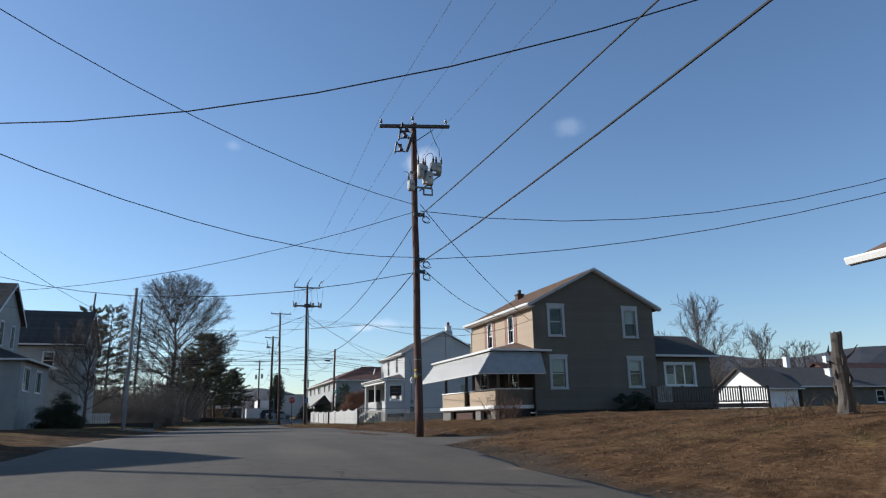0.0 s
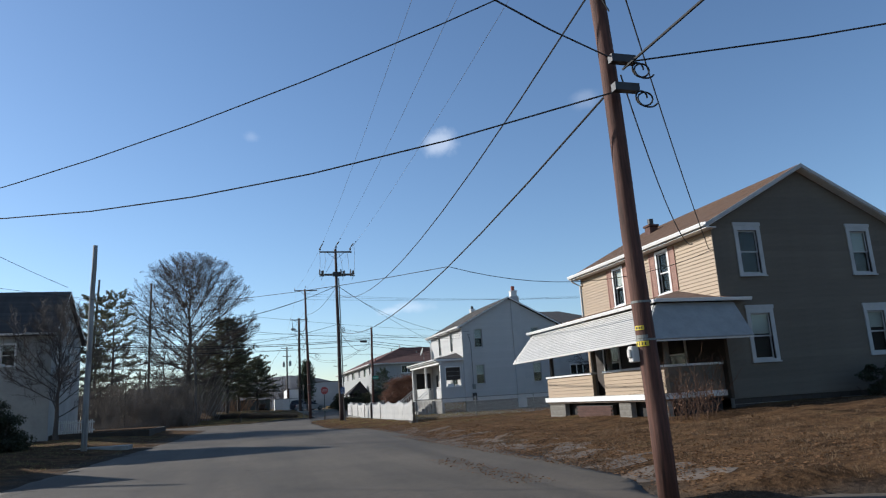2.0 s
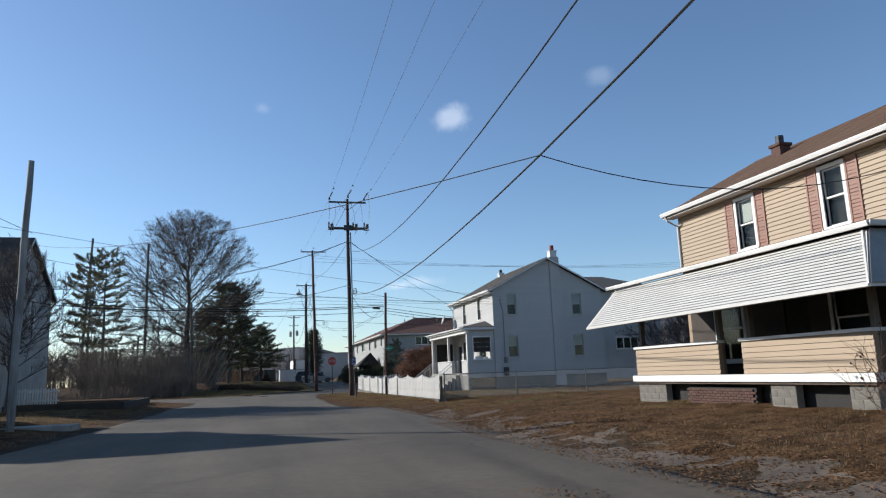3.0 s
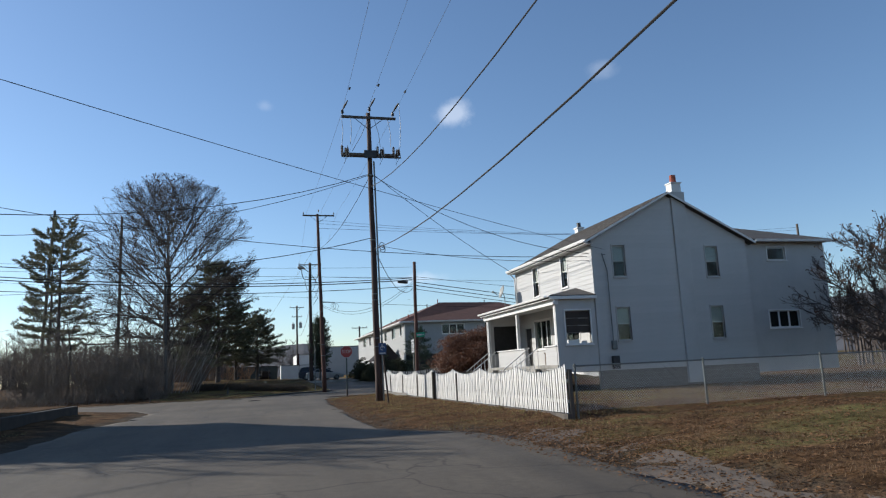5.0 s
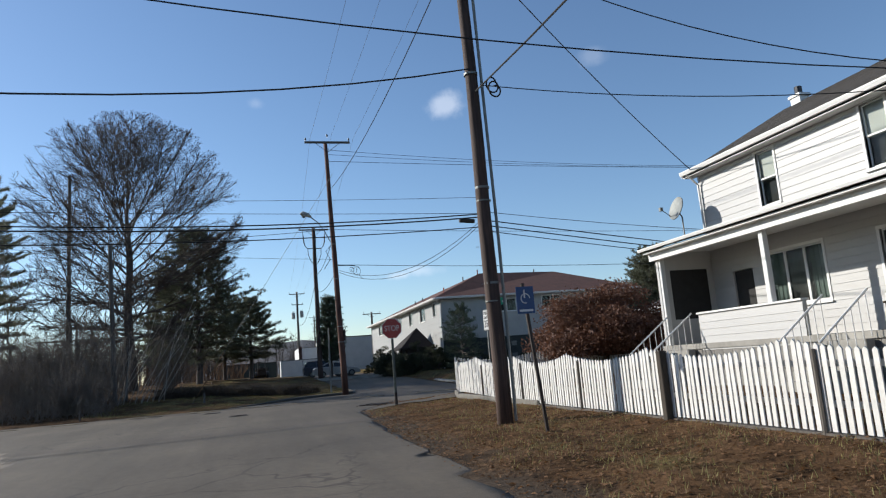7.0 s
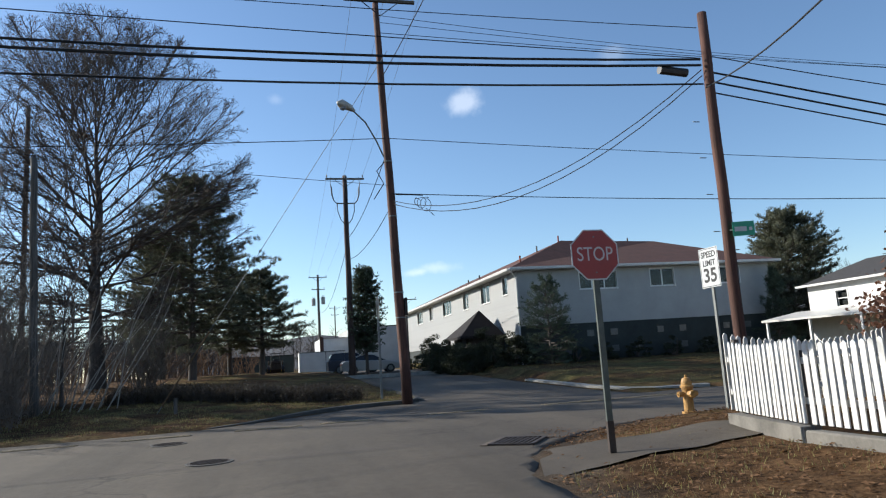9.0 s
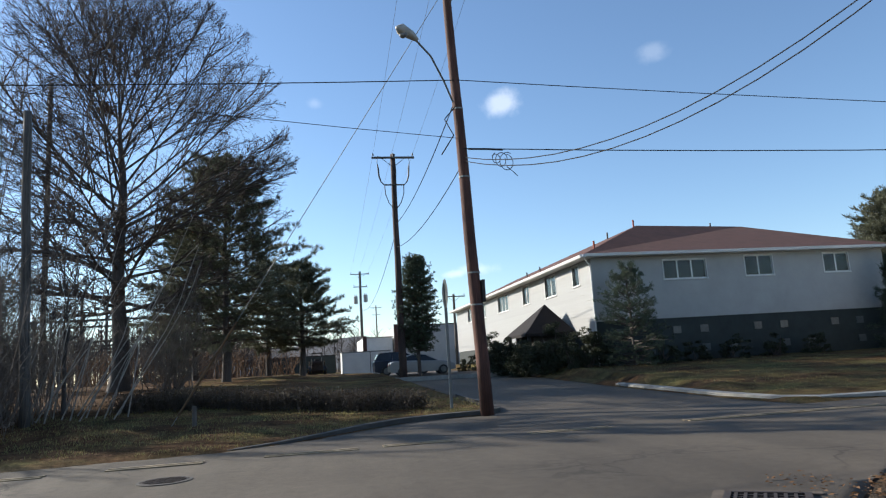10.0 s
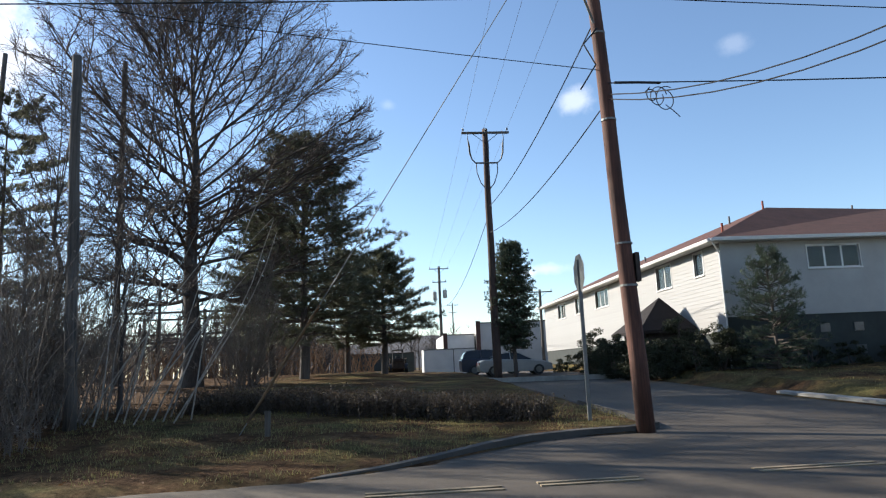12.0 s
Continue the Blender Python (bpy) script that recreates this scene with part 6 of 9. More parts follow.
transformer_pole()
junction_pole()
lamp_pole()
p5 = plain_pole(*P5, 0.3, 15.1, 0.25, 0.16, POLE_DARK, "tall dark utility pole with crossarm and hanging cable terminations", (14.82,))
for dx in (-1.0, 0.12, 1.0):
    run = [(dx, 14.95), (dx * 1.06, 14.5), (dx, 14.1), (dx * 0.97, 13.6), (dx * 0.85, 13.2), (dx * 0.62, 12.95), (dx * 0.6, 12.4), (dx * 0.4, 11.8), (dx * 0.1, 11.4)]
    part("termination", Geo().tube([(P5[0] + a, P5[1] - 0.2, z) for a, z in run], [0.015, 0.018, 0.055, 0.055, 0.04, 0.03, 0.028, 0.028, 0.028], 6), DARK_METAL, p5)
part("termination_bar", Geo().box(P5[0] - 0.65, P5[0] + 0.65, P5[1] - 0.2, P5[1] - 0.13, 12.95, 13.03), POLE_GREY, p5)
p6 = plain_pole(*P6, 0.0, 9.5, 0.145, 0.115, POLE_BROWN, "brown utility pole with climbing steps beside the hydrant", None, (0.1, 0.0))
for k in range(8):
    part("pole_step", Geo().tube([(P6[0] - 0.03 * k - (0.3 if k % 2 else -0.13), P6[1], 3.5 + k * 0.45), (P6[0] - 0.03 * k + (-0.13 if k % 2 else 0.3), P6[1], 3.5 + k * 0.45)], 0.012, 5), GALV, p6)
part("splice_case", Geo().tube([(P6[0] - 1.2, P6[1] + 0.1, 8.0), (P6[0] - 0.45, P6[1] + 0.12, 7.95)], 0.11, 8), DARK_METAL, p6)
p7 = plain_pole(*P7, 0.4, 15.6, 0.24, 0.17, POLE_GREY, "distant utility pole with crossarms and two transformers", (15.2, 13.3))
for dx in (-0.75, 0.72):
    transformer(p7, P7[0] + dx, P7[1] - 0.1, 11.0 if dx > 0 else 10.8, 0.3, 1.1)
plain_pole(21.0, 262, 0.4, 17.0, 0.2, 0.14, POLE_GREY, "distant utility pole with crossarms", (16.4, 14.6))
plain_pole(22.1, 168, 0.4, 9.7, 0.2, 0.14, POLE_GREY, "distant utility pole behind the long building", (9.4,))
plain_pole(*P0, -2.3, 10.2, 0.16, 0.11, POLE_BROWN, "brown wooden utility pole beside the street", (9.9,))
plain_pole(-4.95, 50.9, 0.0, 9.3, 0.13, 0.1, POLE_PALE, "pale grey bare pole beside the street", None, (0.1, 0.0))
plain_pole(-3.6, 107.8, 0.3, 10.2, 0.16, 0.12, POLE_GREY, "cut-off grey pole at the edge of the thicket", None, (-0.25, 0))
plain_pole(-12.1, 133.4, 0.6, 21.9, 0.2, 0.15, POLE_GREY, "tall thin bare pole among the trees")
plain_pole(-20.6, 133.6, 0.6, 22.6, 0.2, 0.15, POLE_GREY, "tall thin bare pole among the trees", None, (0.9, 0))
plain_pole(-20.0, 92.5, 0.0, 9.5, 0.16, 0.12, POLE_GREY, "grey utility pole along the cross street")
plain_pole(60.0, 92.0, 0.0, 9.3, 0.16, 0.12, POLE_GREY, "grey utility pole along the cross street")
plain_pole(62.0, 104.5, 0.0, 15.4, 0.16, 0.12, POLE_GREY, "grey utility pole along the cross street")

# primaries on the crossarms
TOPS = [(P0[0], P0[1], 10.1, 1.3), (P1[0] - 0.15, P1[1], 11.5, 1.3), (P2[0] - 0.15, P2[1], 14.75, 1.36), (P3[0], P3[1], 15.9, 1.36), (P5[0], P5[1], 15.05, 1.3), (P7[0], P7[1], 15.75, 1.3)]
for (xa, ya, za, ha), (xb, yb, zb, hb) in zip(TOPS, TOPS[1:]):
    for s in (-1, 0, 1):
        up = 0.25 if s == 0 else 0.0
        line((xa + s * ha, ya - 0.17, za + up), (xb + s * hb, yb - 0.17, zb + up), 0.45 if yb - ya > 30 else 0.2, 0.0065, BARE_WIRE, "thin bare overhead conductor", "overhead_wire", 18)
# cables below the primaries
NETWORK = (
    ((7.2, 24.15, 7.67), (8.4, P0[1], 10.35), 0.86, 0.02), ((7.2, 24.15, 5.9), (3.7, P0[1], 5.0), 0.71, 0.02),
    ((7.1, 24.45, 7.5), (9.75, 75.9, 10.75), 1.95, 0.016), ((7.15, 24.45, 5.72), (9.8, 75.9, 7.5), 1.43, 0.019),
    ((9.7, 76.2, 11.35), (9.55, 104.3, 12.6), 0.6, 0.016), ((9.85, 76.2, 7.6), (15.45, 92.6, 7.5), 1.1, 0.018),
    ((7.05, 24.3, 8.18), (-14.2, 9.0, 12.9), 1.65, 0.012), ((7.1, 24.3, 6.16), (-14.2, 9.0, 9.5), 2.02, 0.012), ((7.1, 24.3, 7.9), (-22.0, 48.0, 8.79), 1.84, 0.012), ((7.1, 24.3, 5.6), (-22.0, 48.0, 13.55), 2.89, 0.014),
    ((-13.9, 14.0, 11.5), (-10.9, 73.5, 11.2), 0.75, 0.016), ((7.71, 35.36, 5.14), (-11.0, 73.0, 10.4), 0.8, 0.011), ((7.71, 35.36, 5.14), (16.8, 35.0, 5.6), 0.75, 0.01),
    ((7.3, 24.3, 7.94), (40.1, 8.0, 18.2), 4.4, 0.014), ((7.3, 24.3, 6.09), (40.1, 8.0, 15.0), 2.4, 0.014),
    ((7.3, 24.3, 8.2), (16.6, 34.96, 5.58), 0.3, 0.014), ((7.25, 24.3, 5.88), (16.5, 35.63, 5.91), 0.75, 0.012),
    ((-16.0, 24.4, 10.01), (20.0, 4.0, 12.55), 4.08, 0.016),
    ((20.0, 71.05, 6.6), (-12.0, 44.0, 7.0), 0.4, 0.008), ((9.7, 76.0, 11.45), (-15.7, 56.3, 6.9), 2.3, 0.016), ((9.7, 76.0, 11.4), (-11.0, 71.2, 7.4), 1.3, 0.014), ((9.75, 76.0, 8.1), (-10.9, 70.4, 6.6), 1.2, 0.018), ((-11.0, 72.5, 9.6), (19.2, 71.3, 6.3), 0.88, 0.014),
    ((9.9, 76.0, 11.4), (19.0, 80.9, 6.92), 0.2, 0.014), ((9.9, 76.0, 11.35), (20.0, 71.05, 6.34), 0.9, 0.014), ((9.95, 76.0, 7.7), (20.0, 71.05, 6.1), 0.35, 0.012),
    ((15.45, 92.7, 8.27), (-20, 92.5, 9.42), 0.78, 0.03), ((15.45, 92.7, 8.12), (-20, 92.5, 9.2), 0.78, 0.034), ((15.45, 92.7, 7.63), (-20, 92.5, 8.25), 0.62, 0.024),
    ((15.45, 92.7, 8.3), (-20, 92.5, 9.35), 0.15, 0.012), ((15.45, 92.7, 9.1), (-20, 92.5, 9.9), 0.3, 0.01),
    ((15.65, 92.7, 7.95), (60, 92, 1.8), 0.1, 0.026), ((15.65, 92.7, 7.7), (60, 92, 1.9), 0.3, 0.026), ((15.65, 92.7, 7.42), (60, 92, 2.2), 0.45, 0.02), ((15.65, 92.7, 8.37), (60, 92, 6.8), 1.05, 0.014),
    ((9.6, 104.6, 15.3), (62, 104.4, 15.0), 1.0, 0.012), ((9.6, 104.6, 15.0), (62, 104.4, 14.7), 0.8, 0.012), ((9.6, 104.6, 14.55), (62, 104.4, 14.2), 0.35, 0.014),
    ((9.6, 104.4, 10.05), (62, 104.4, 9.2), 0.35, 0.014), ((9.65, 104.3, 7.8), (62, 92.0, 6.0), 0.8, 0.016), ((9.6, 104.4, 10.05), (-40, 99.6, 8.05), 0.5, 0.016), ((9.65, 104.4, 8.15), (-40, 93.3, 11.9), 0.8, 0.01),
    ((9.65, 104.3, 7.52), (15.45, 92.7, 8.0), 1.32, 0.014), ((9.65, 104.3, 7.4), (15.45, 92.7, 7.85), 1.42, 0.014),
    ((9.6, 104.4, 9.6), (P5[0], P5[1], 10.4), 0.5, 0.018), ((9.65, 104.4, 7.4), (P5[0], P5[1], 8.9), 0.5, 0.016), ((P5[0], P5[1], 10.0), (P7[0], P7[1], 10.0), 1.8, 0.02),
)
for a, b, sag, r in NETWORK:
    line(a, b, sag, r)
plain_pole(-22.0, 48.0, 0.0, 12.5, 0.17, 0.12, POLE_GREY, "grey utility pole behind the row of houses")
plain_pole(-16.0, 24.4, -0.3, 11.5, 0.15, 0.11, POLE_GREY, "grey utility pole behind the row of houses")
plain_pole(20.0, 4.0, -0.5, 13.5, 0.15, 0.11, POLE_GREY, "grey utility pole behind the yards")
plain_pole(-14.2, 9.05, -0.6, 14.0, 0.17, 0.12, POLE_GREY, "grey utility pole behind the row of houses")
plain_pole(40.2, 8.0, 0.0, 18.5, 0.17, 0.12, POLE_GREY, "grey utility pole behind the yards")
plain_pole(-40.0, 96.5, 0.0, 12.2, 0.17, 0.12, POLE_GREY, "grey utility pole along the cross street")
# guy wire with its wooden guard
guy = thing("guy_wire", (1.0, 105.6, 0.2), "steel guy wire with a weathered pale guard", "guy wire")
ga, gb = Vector((1.0, 105.6, 0.1)), Vector((9.75, 104.2, 13.6))
part("strand", Geo().tube([ga, gb], 0.012, 5), GALV, guy)
part("guard", Geo().tube([ga.lerp(gb, 0.02), ga.lerp(gb, 0.1), ga.lerp(gb, 0.21)], [0.03, 0.034, 0.03], 7), STRAW, guy)

# ---- trees and shrubs ----
def rand_dir(rng, up=0.0):
    v = Vector((rng.gauss(0, 1), rng.gauss(0, 1), rng.gauss(0, 1) + up))
    return v.normalized()


def limb(geo, rng, start, way, length, r0, r1, segs, sides, wander, lift):
    """One bent, tapering limb; returns the points along it."""
    pts, p, d = [Vector(start)], Vector(start), way.normalized()
    for _ in range(segs):
        d = (d + Vector((rng.gauss(0, wander), rng.gauss(0, wander), rng.gauss(0, wander) + lift))).normalized()
        p = p + d * (length / segs)
        pts.append(p)
    geo.tube(pts, [r0 + (r1 - r0) * k / segs for k in range(segs + 1)], sides, caps=False)
    return pts


def along(pts, f):
    k = f * (len(pts) - 1)
    i = min(int(k), len(pts) - 2)
    return pts[i].lerp(pts[i + 1], k - i), (pts[i + 1] - pts[i]).normalized()


def bare_tree(name, label, at, height, crown, seed, trunk_r, counts=(16, 7, 6, 4), bark=None, start_low=0.25, low=0.3, dry=0.0, stout=1.0, droop=-22):
    """A leafless broadleaf tree under a domed outline: trunk, limbs and ever finer twigs."""
    rng = random.Random(seed)
    bark = bark or BARK
    t = thing(name, at, label, "tree", "trees")
    base = Vector(at)
    boughs, twigs, leaves = Geo(), Geo(), Geo()
    stem = height * 0.62
    pts = [base + Vector((rng.gauss(0, 0.05) * k * trunk_r * 2, rng.gauss(0, 0.05) * k * trunk_r * 2, stem * k / 8 - (0.3 if k == 0 else 0))) for k in range(9)]
    radii = [trunk_r * (1.45 if k == 0 else 1.0) * (1 - k / 9.5) ** 0.9 + 0.01 for k in range(9)]
    part("trunk", Geo().tube(pts, radii, 12, caps=False), bark, t, smooth_faces=True)
    mid = base + Vector((0, 0, height * (0.5 + low * 0.25)))
    dome = height - (mid.z - base.z)
    for i in range(counts[0]):
        g = i / (counts[0] - 1)
        p, d = along(pts, start_low + (0.985 - start_low) * g ** 0.8)
        a = i * 2.4 + rng.uniform(-0.45, 0.45)
        e = radians(droop + (86 - droop) * g + rng.uniform(-9, 9))
        k = rng.uniform(0.92, 1.02)
        tip = mid + Vector((math.cos(a) * crown * math.cos(e) * k, math.sin(a) * crown * math.cos(e) * k, dome * math.sin(e) * k))
        way = tip - p
        reach = way.length
        r = trunk_r * (0.25 - 0.1 * g) * (1 + (stout - 1) * 0.5)
        geo = Geo()
        one = limb(geo, rng, p, way + Vector((0, 0, -0.12 * reach)), reach * 1.02, r, max(0.012, r * 0.16), 8, 7, 0.05, 0.02)
        part("limb", geo, bark, t, smooth_faces=True)
        for j in range(counts[1]):
            f = 0.18 + 0.81 * (j / (counts[1] - 1)) ** 0.65
            q, h = along(one, f)
            side = (h + rand_dir(rng, 0.2) * 0.85).normalized()
            l2 = reach * rng.uniform(0.24, 0.4) * (1.1 - 0.52 * f)
            two = limb(boughs, rng, q, side, l2, max(0.018, r * 0.36 * (1.1 - f * 0.7)) * stout, 0.011 * stout, 4, 4, 0.12, 0.07)
            for k3 in range(counts[2]):
                q3, e3 = along(two, 0.15 + 0.84 * k3 / (counts[2] - 1))
                l3 = l2 * rng.uniform(0.3, 0.55)
                three = limb(twigs, rng, q3, (e3 + rand_dir(rng, 0.3) * 0.8), l3, 0.013 * stout, 0.007 * stout, 3, 3, 0.14, 0.06)
                for m in range(counts[3]):
                    q4, e4 = along(three, rng.uniform(0.15, 1.0) * 0.99)
                    four = limb(twigs, rng, q4, (e4 + rand_dir(rng, 0.3) * 0.75), l3 * rng.uniform(0.35, 0.7), 0.0075 * stout, 0.004 * stout, 2, 3, 0.15, 0.05)
                    if rng.random() < dry:
                        c, u = four[-1], rand_dir(rng) * rng.uniform(0.05, 0.1)
                        w = u.cross(rand_dir(rng)) * 0.7
                        leaves.add([c, c + u * 0.6 + w, c + u * 1.6, c + u * 0.6 - w], [(0, 1, 2, 3)])
    part("branchwork", boughs, TWIG, t, kind="stuff")
    part("twig_spray", twigs, TWIG, t, kind="stuff")
    if dry:
        part("dry_leaves", leaves, DRY_LEAF, t, "last brown leaves on the twigs", kind="stuff")
    return t


def spreading_oak(label, at, height, crown, clear, trunk_r, seed, nest):
    """A big leafless oak: one leader through a rounded crown, limbs that leave it at wide angles and fork down to twigs within that outline."""
    rng = random.Random(seed)
    t = thing("bare_tree", at, label, "tree", "trees")
    base = Vector(at)
    boughs, twigs, leaves = Geo(), Geo(), Geo()
    mid, tall = base + Vector((0, 0, (height + clear) / 2)), (height - clear) / 2
    n = 14
    stem = [base + Vector((0.12 * math.sin(k * 0.9), 0.1 * math.sin(k * 1.3 + 1), height * 0.72 * k / n - (0.3 if k == 0 else 0))) for k in range(n + 1)]
    part("trunk", Geo().tube(stem, [trunk_r * (1.5 if k == 0 else 1.06 if k == 1 else 1.0) * (1 - k / (n + 0.4)) ** 0.85 + 0.015 for k in range(n + 1)], 12, caps=False), BARK, t, smooth_faces=True)

    def room(p, d):
        """How far a twig may go from p along d inside the crown."""
        o = Vector(((p.x - mid.x) / crown, (p.y - mid.y) / crown, (p.z - mid.z) / tall))
        v = Vector((d.x / crown, d.y / crown, d.z / tall))
        a, b, c = v.dot(v), o.dot(v), o.dot(o) - 1
        return max(0.0, (-b + math.sqrt(max(0.0, b * b - a * c))) / a)

    def fork(p, d, length, r, level, flip):
        d = d.normalized()
        length = min(length, room(p, d) * rng.uniform(0.93, 1.04))
        if length < 0.12:
            return
        segs, sides = ((8, 7), (5, 5), (4, 3), (3, 3), (2, 3))[level]
        geo = Geo() if level == 0 else (boughs if level < 3 else twigs)
        pts = limb(geo, rng, p, d, length, r, max(0.005, r * 0.22), segs, sides, (0.05, 0.08, 0.11, 0.14, 0.16)[level], (0.035, 0.03, 0.03, 0.02, 0.02)[level])
        if level == 0:
            part("limb", geo, BARK, t, smooth_faces=True)
        if level == 4:
            if rng.random() < 0.12:
                c, u = pts[-1], rand_dir(rng) * rng.uniform(0.05, 0.09)
                w = u.cross(rand_dir(rng)) * 0.7
                leaves.add([c, c + u * 0.6 + w, c + u * 1.6, c + u * 0.6 - w], [(0, 1, 2, 3)])
            return
        kids = (10, 7, 5, 3)[level]
        for k in range(kids):
            f = (0.2, 0.15, 0.15, 0.2)[level] + 0.8 * (k + rng.uniform(0.0, 0.6)) / kids
            q, e = along(pts, min(f, 0.99))
            across = e.cross(Vector((0, 0, 1)))
            across = across.normalized() if across.length > 0.05 else e.orthogonal().normalized()
            turn = rng.uniform(0.45, 0.95)
            side = (e + (across * (1 if (k + flip) % 2 else -1) * rng.uniform(0.5, 1.0) + e.cross(across) * rng.uniform(-0.8, 0.8)).normalized() * turn)
            fork(q, side, length * rng.uniform(0.36, 0.62) * (1.15 - 0.55 * f), max(0.007, r * (0.62 - 0.2 * f)), level + 1, k)

    count = 44
    for i in range(count):
        g = i / (count - 1)
        f = 0.25 + 0.74 * g ** 1.15
        p, _ = along(stem, f)
        a = i * 2.4 + rng.uniform(-0.4, 0.4)
        rise = radians(2 + 66 * g + rng.uniform(-12, 10))
        d = Vector((math.cos(a) * math.cos(rise), math.sin(a) * math.cos(rise), math.sin(rise)))
        fork(p, d, 99, trunk_r * (0.26 - 0.14 * g) * rng.uniform(0.85, 1.1), 0, i)
    part("branchwork", boughs, TWIG, t, kind="stuff")
    part("twig_spray", twigs, TWIG, t, kind="stuff")
    part("dry_leaves", leaves, DRY_LEAF, t, "last brown leaves on the twigs", kind="stuff")
    g = Geo()
    for _ in range(220):
        c = Vector(nest) + Vector((rng.gauss(0, 0.3), rng.gauss(0, 0.3), rng.gauss(0, 0.2)))
        d = rand_dir(rng)
        g.tube([c - d * 0.25, c + d * 0.25], 0.012, 3, caps=False)
    part("squirrel_nest", g, DRY_LEAF, t, "twiggy brown nest in the branches", kind="stuff")
    return t


def spray(verts, faces, rng, centre, way, length, width, count, spread):
    """Needles or blades that fan out from one place."""
    for _ in range(count):
        d = (way + rand_dir(rng) * spread).normalized()
        s = d.cross(rand_dir(rng))
        s = s.normalized() * width * 0.5 if s.length > 1e-5 else d.orthogonal() * width * 0.5
        n = len(verts)
        l = length * rng.uniform(0.6, 1.15)
        o = centre + rand_dir(rng) * length * 0.25
        verts += [o + s, o - s, o + d * l]
        faces.append((n, n + 1, n + 2))


def pine_tree(label, at, height, radius, seed, whorls, per, clumps, blades, bare=0.12, gap=1.0, trunk_r=0.25, blade=(0.34, 0.045), lean=(0, 0), shape=0.75, needle=None, tuft=0.3, oval=False):
    """A pine: straight trunk, whorls of limbs that droop and turn up, tufts of needles along them."""
    rng = random.Random(seed)
    t = thing("pine_tree", at, label, "tree", "trees")
    base = Vector(at)
    trunk, limbs = Geo(), Geo()
    top = base + Vector((lean[0], lean[1], height))
    pts = [base.lerp(top, k / 7) + Vector((rng.gauss(0, 0.04), rng.gauss(0, 0.04), -0.3 if k == 0 else 0)) for k in range(8)]
    trunk.tube(pts, [trunk_r * (1 - k / 7.3) + 0.015 for k in range(8)], 9, caps=False)
    part("trunk", trunk, BARK, t, smooth_faces=True)
    verts, faces = [], []
    for w in range(whorls):
        f = bare + (0.985 - bare) * w / (whorls - 1)
        p, _ = along(pts, f)
        g = (f - bare) / (1 - bare)
        reach = radius * ((1 - g) ** shape * 0.92 + 0.06) * min(1.0, 0.55 + g * 3.2)
        if oval:
            reach = radius * math.sin(math.pi * (0.16 + 0.8 * g)) ** 0.6
        for k in range(per):
            a = w * 1.1 + k * 2 * math.pi / per + rng.uniform(-0.35, 0.35)
            l = reach * rng.uniform(0.55, 1.12)
            way = Vector((math.cos(a), math.sin(a), -0.12 + 0.55 * g + rng.uniform(-0.1, 0.15)))
            one = limb(limbs, rng, p + Vector((0, 0, rng.uniform(-0.3, 0.3) * gap)), way, l, 0.05 * (1 - g) + 0.015, 0.008, 4, 4, 0.07, 0.05)
            for c in range(clumps):
                f2 = tuft + (0.99 - tuft) * c / max(1, clumps - 1)
                q, e = along(one, f2)
                out = Vector((-e.y, e.x, 0)).normalized()
                reach2 = 0.34 * l * (1.08 - f2)
                for s in (-1, 1):
                    tip = q + out * s * reach2 * rng.uniform(0.6, 1.0) + e * reach2 * 0.6 + Vector((0, 0, rng.uniform(-0.08, 0.12)))
                    if reach2 > 0.5:
                        limbs.tube([q, tip], [0.012, 0.006], 3, caps=False)
                    n = 2 if reach2 > 0.35 else 1
                    for m in range(n):
                        o = q.lerp(tip, (m + 1) / n) + Vector((0, 0, rng.gauss(0, 0.04)))
                        spray(verts, faces, rng, o, ((tip - q).normalized() + Vector((0, 0, 0.45))).normalized(), blade[0], blade[1], blades, 0.7)
    part("branchwork", limbs, BARK, t, kind="stuff")
    part("needle_spray", Geo().add(verts, faces), needle or NEEDLE, t, kind="stuff")
    return t


def leafy(name, label, category, at, size, seed, lumps, leaves, leaf, material, stems=14, twig_mat=None, flat=0.55):
    """A bush or crown: stems that fork into lumps of small leaves with gaps between."""
    rng = random.Random(seed)
    t = thing(name, at, label, category)
    base = Vector(at)
    wood, verts, faces = Geo(), [], []
    for i in range(lumps):
        d = rand_dir(rng, 0.4)
        d.z = abs(d.z)
        c = base + Vector((d.x * size[0], d.y * size[1], d.z * size[2])) * rng.uniform(0.45, 0.95)
        if i < stems:
            limb(wood, rng, base + Vector((rng.gauss(0, 0.15), rng.gauss(0, 0.15), -0.1)), c - base, (c - base).length, 0.045, 0.012, 4, 4, 0.08, 0.03)
        r = min(size) * rng.uniform(0.2, 0.36)
        for _ in range(leaves):
            v = rand_dir(rng)
            o = c + Vector((v.x, v.y, v.z * flat)) * r * rng.uniform(0.45, 1.05)
            if o.z < base.z - 0.1:
                continue
            u = rand_dir(rng)
            s = u.cross(rand_dir(rng)).normalized()
            l = leaf * rng.uniform(0.6, 1.3)
            n = len(verts)
            verts += [o - u * l * 0.5, o + s * l * 0.3, o + u * l * 0.5, o - s * l * 0.3]
            faces.append((n, n + 1, n + 2, n + 3))
    part("branchwork", wood, twig_mat or TWIG, t, kind="stuff")
    part("foliage", Geo().add(verts, faces), material, t, kind="stuff")
    return t


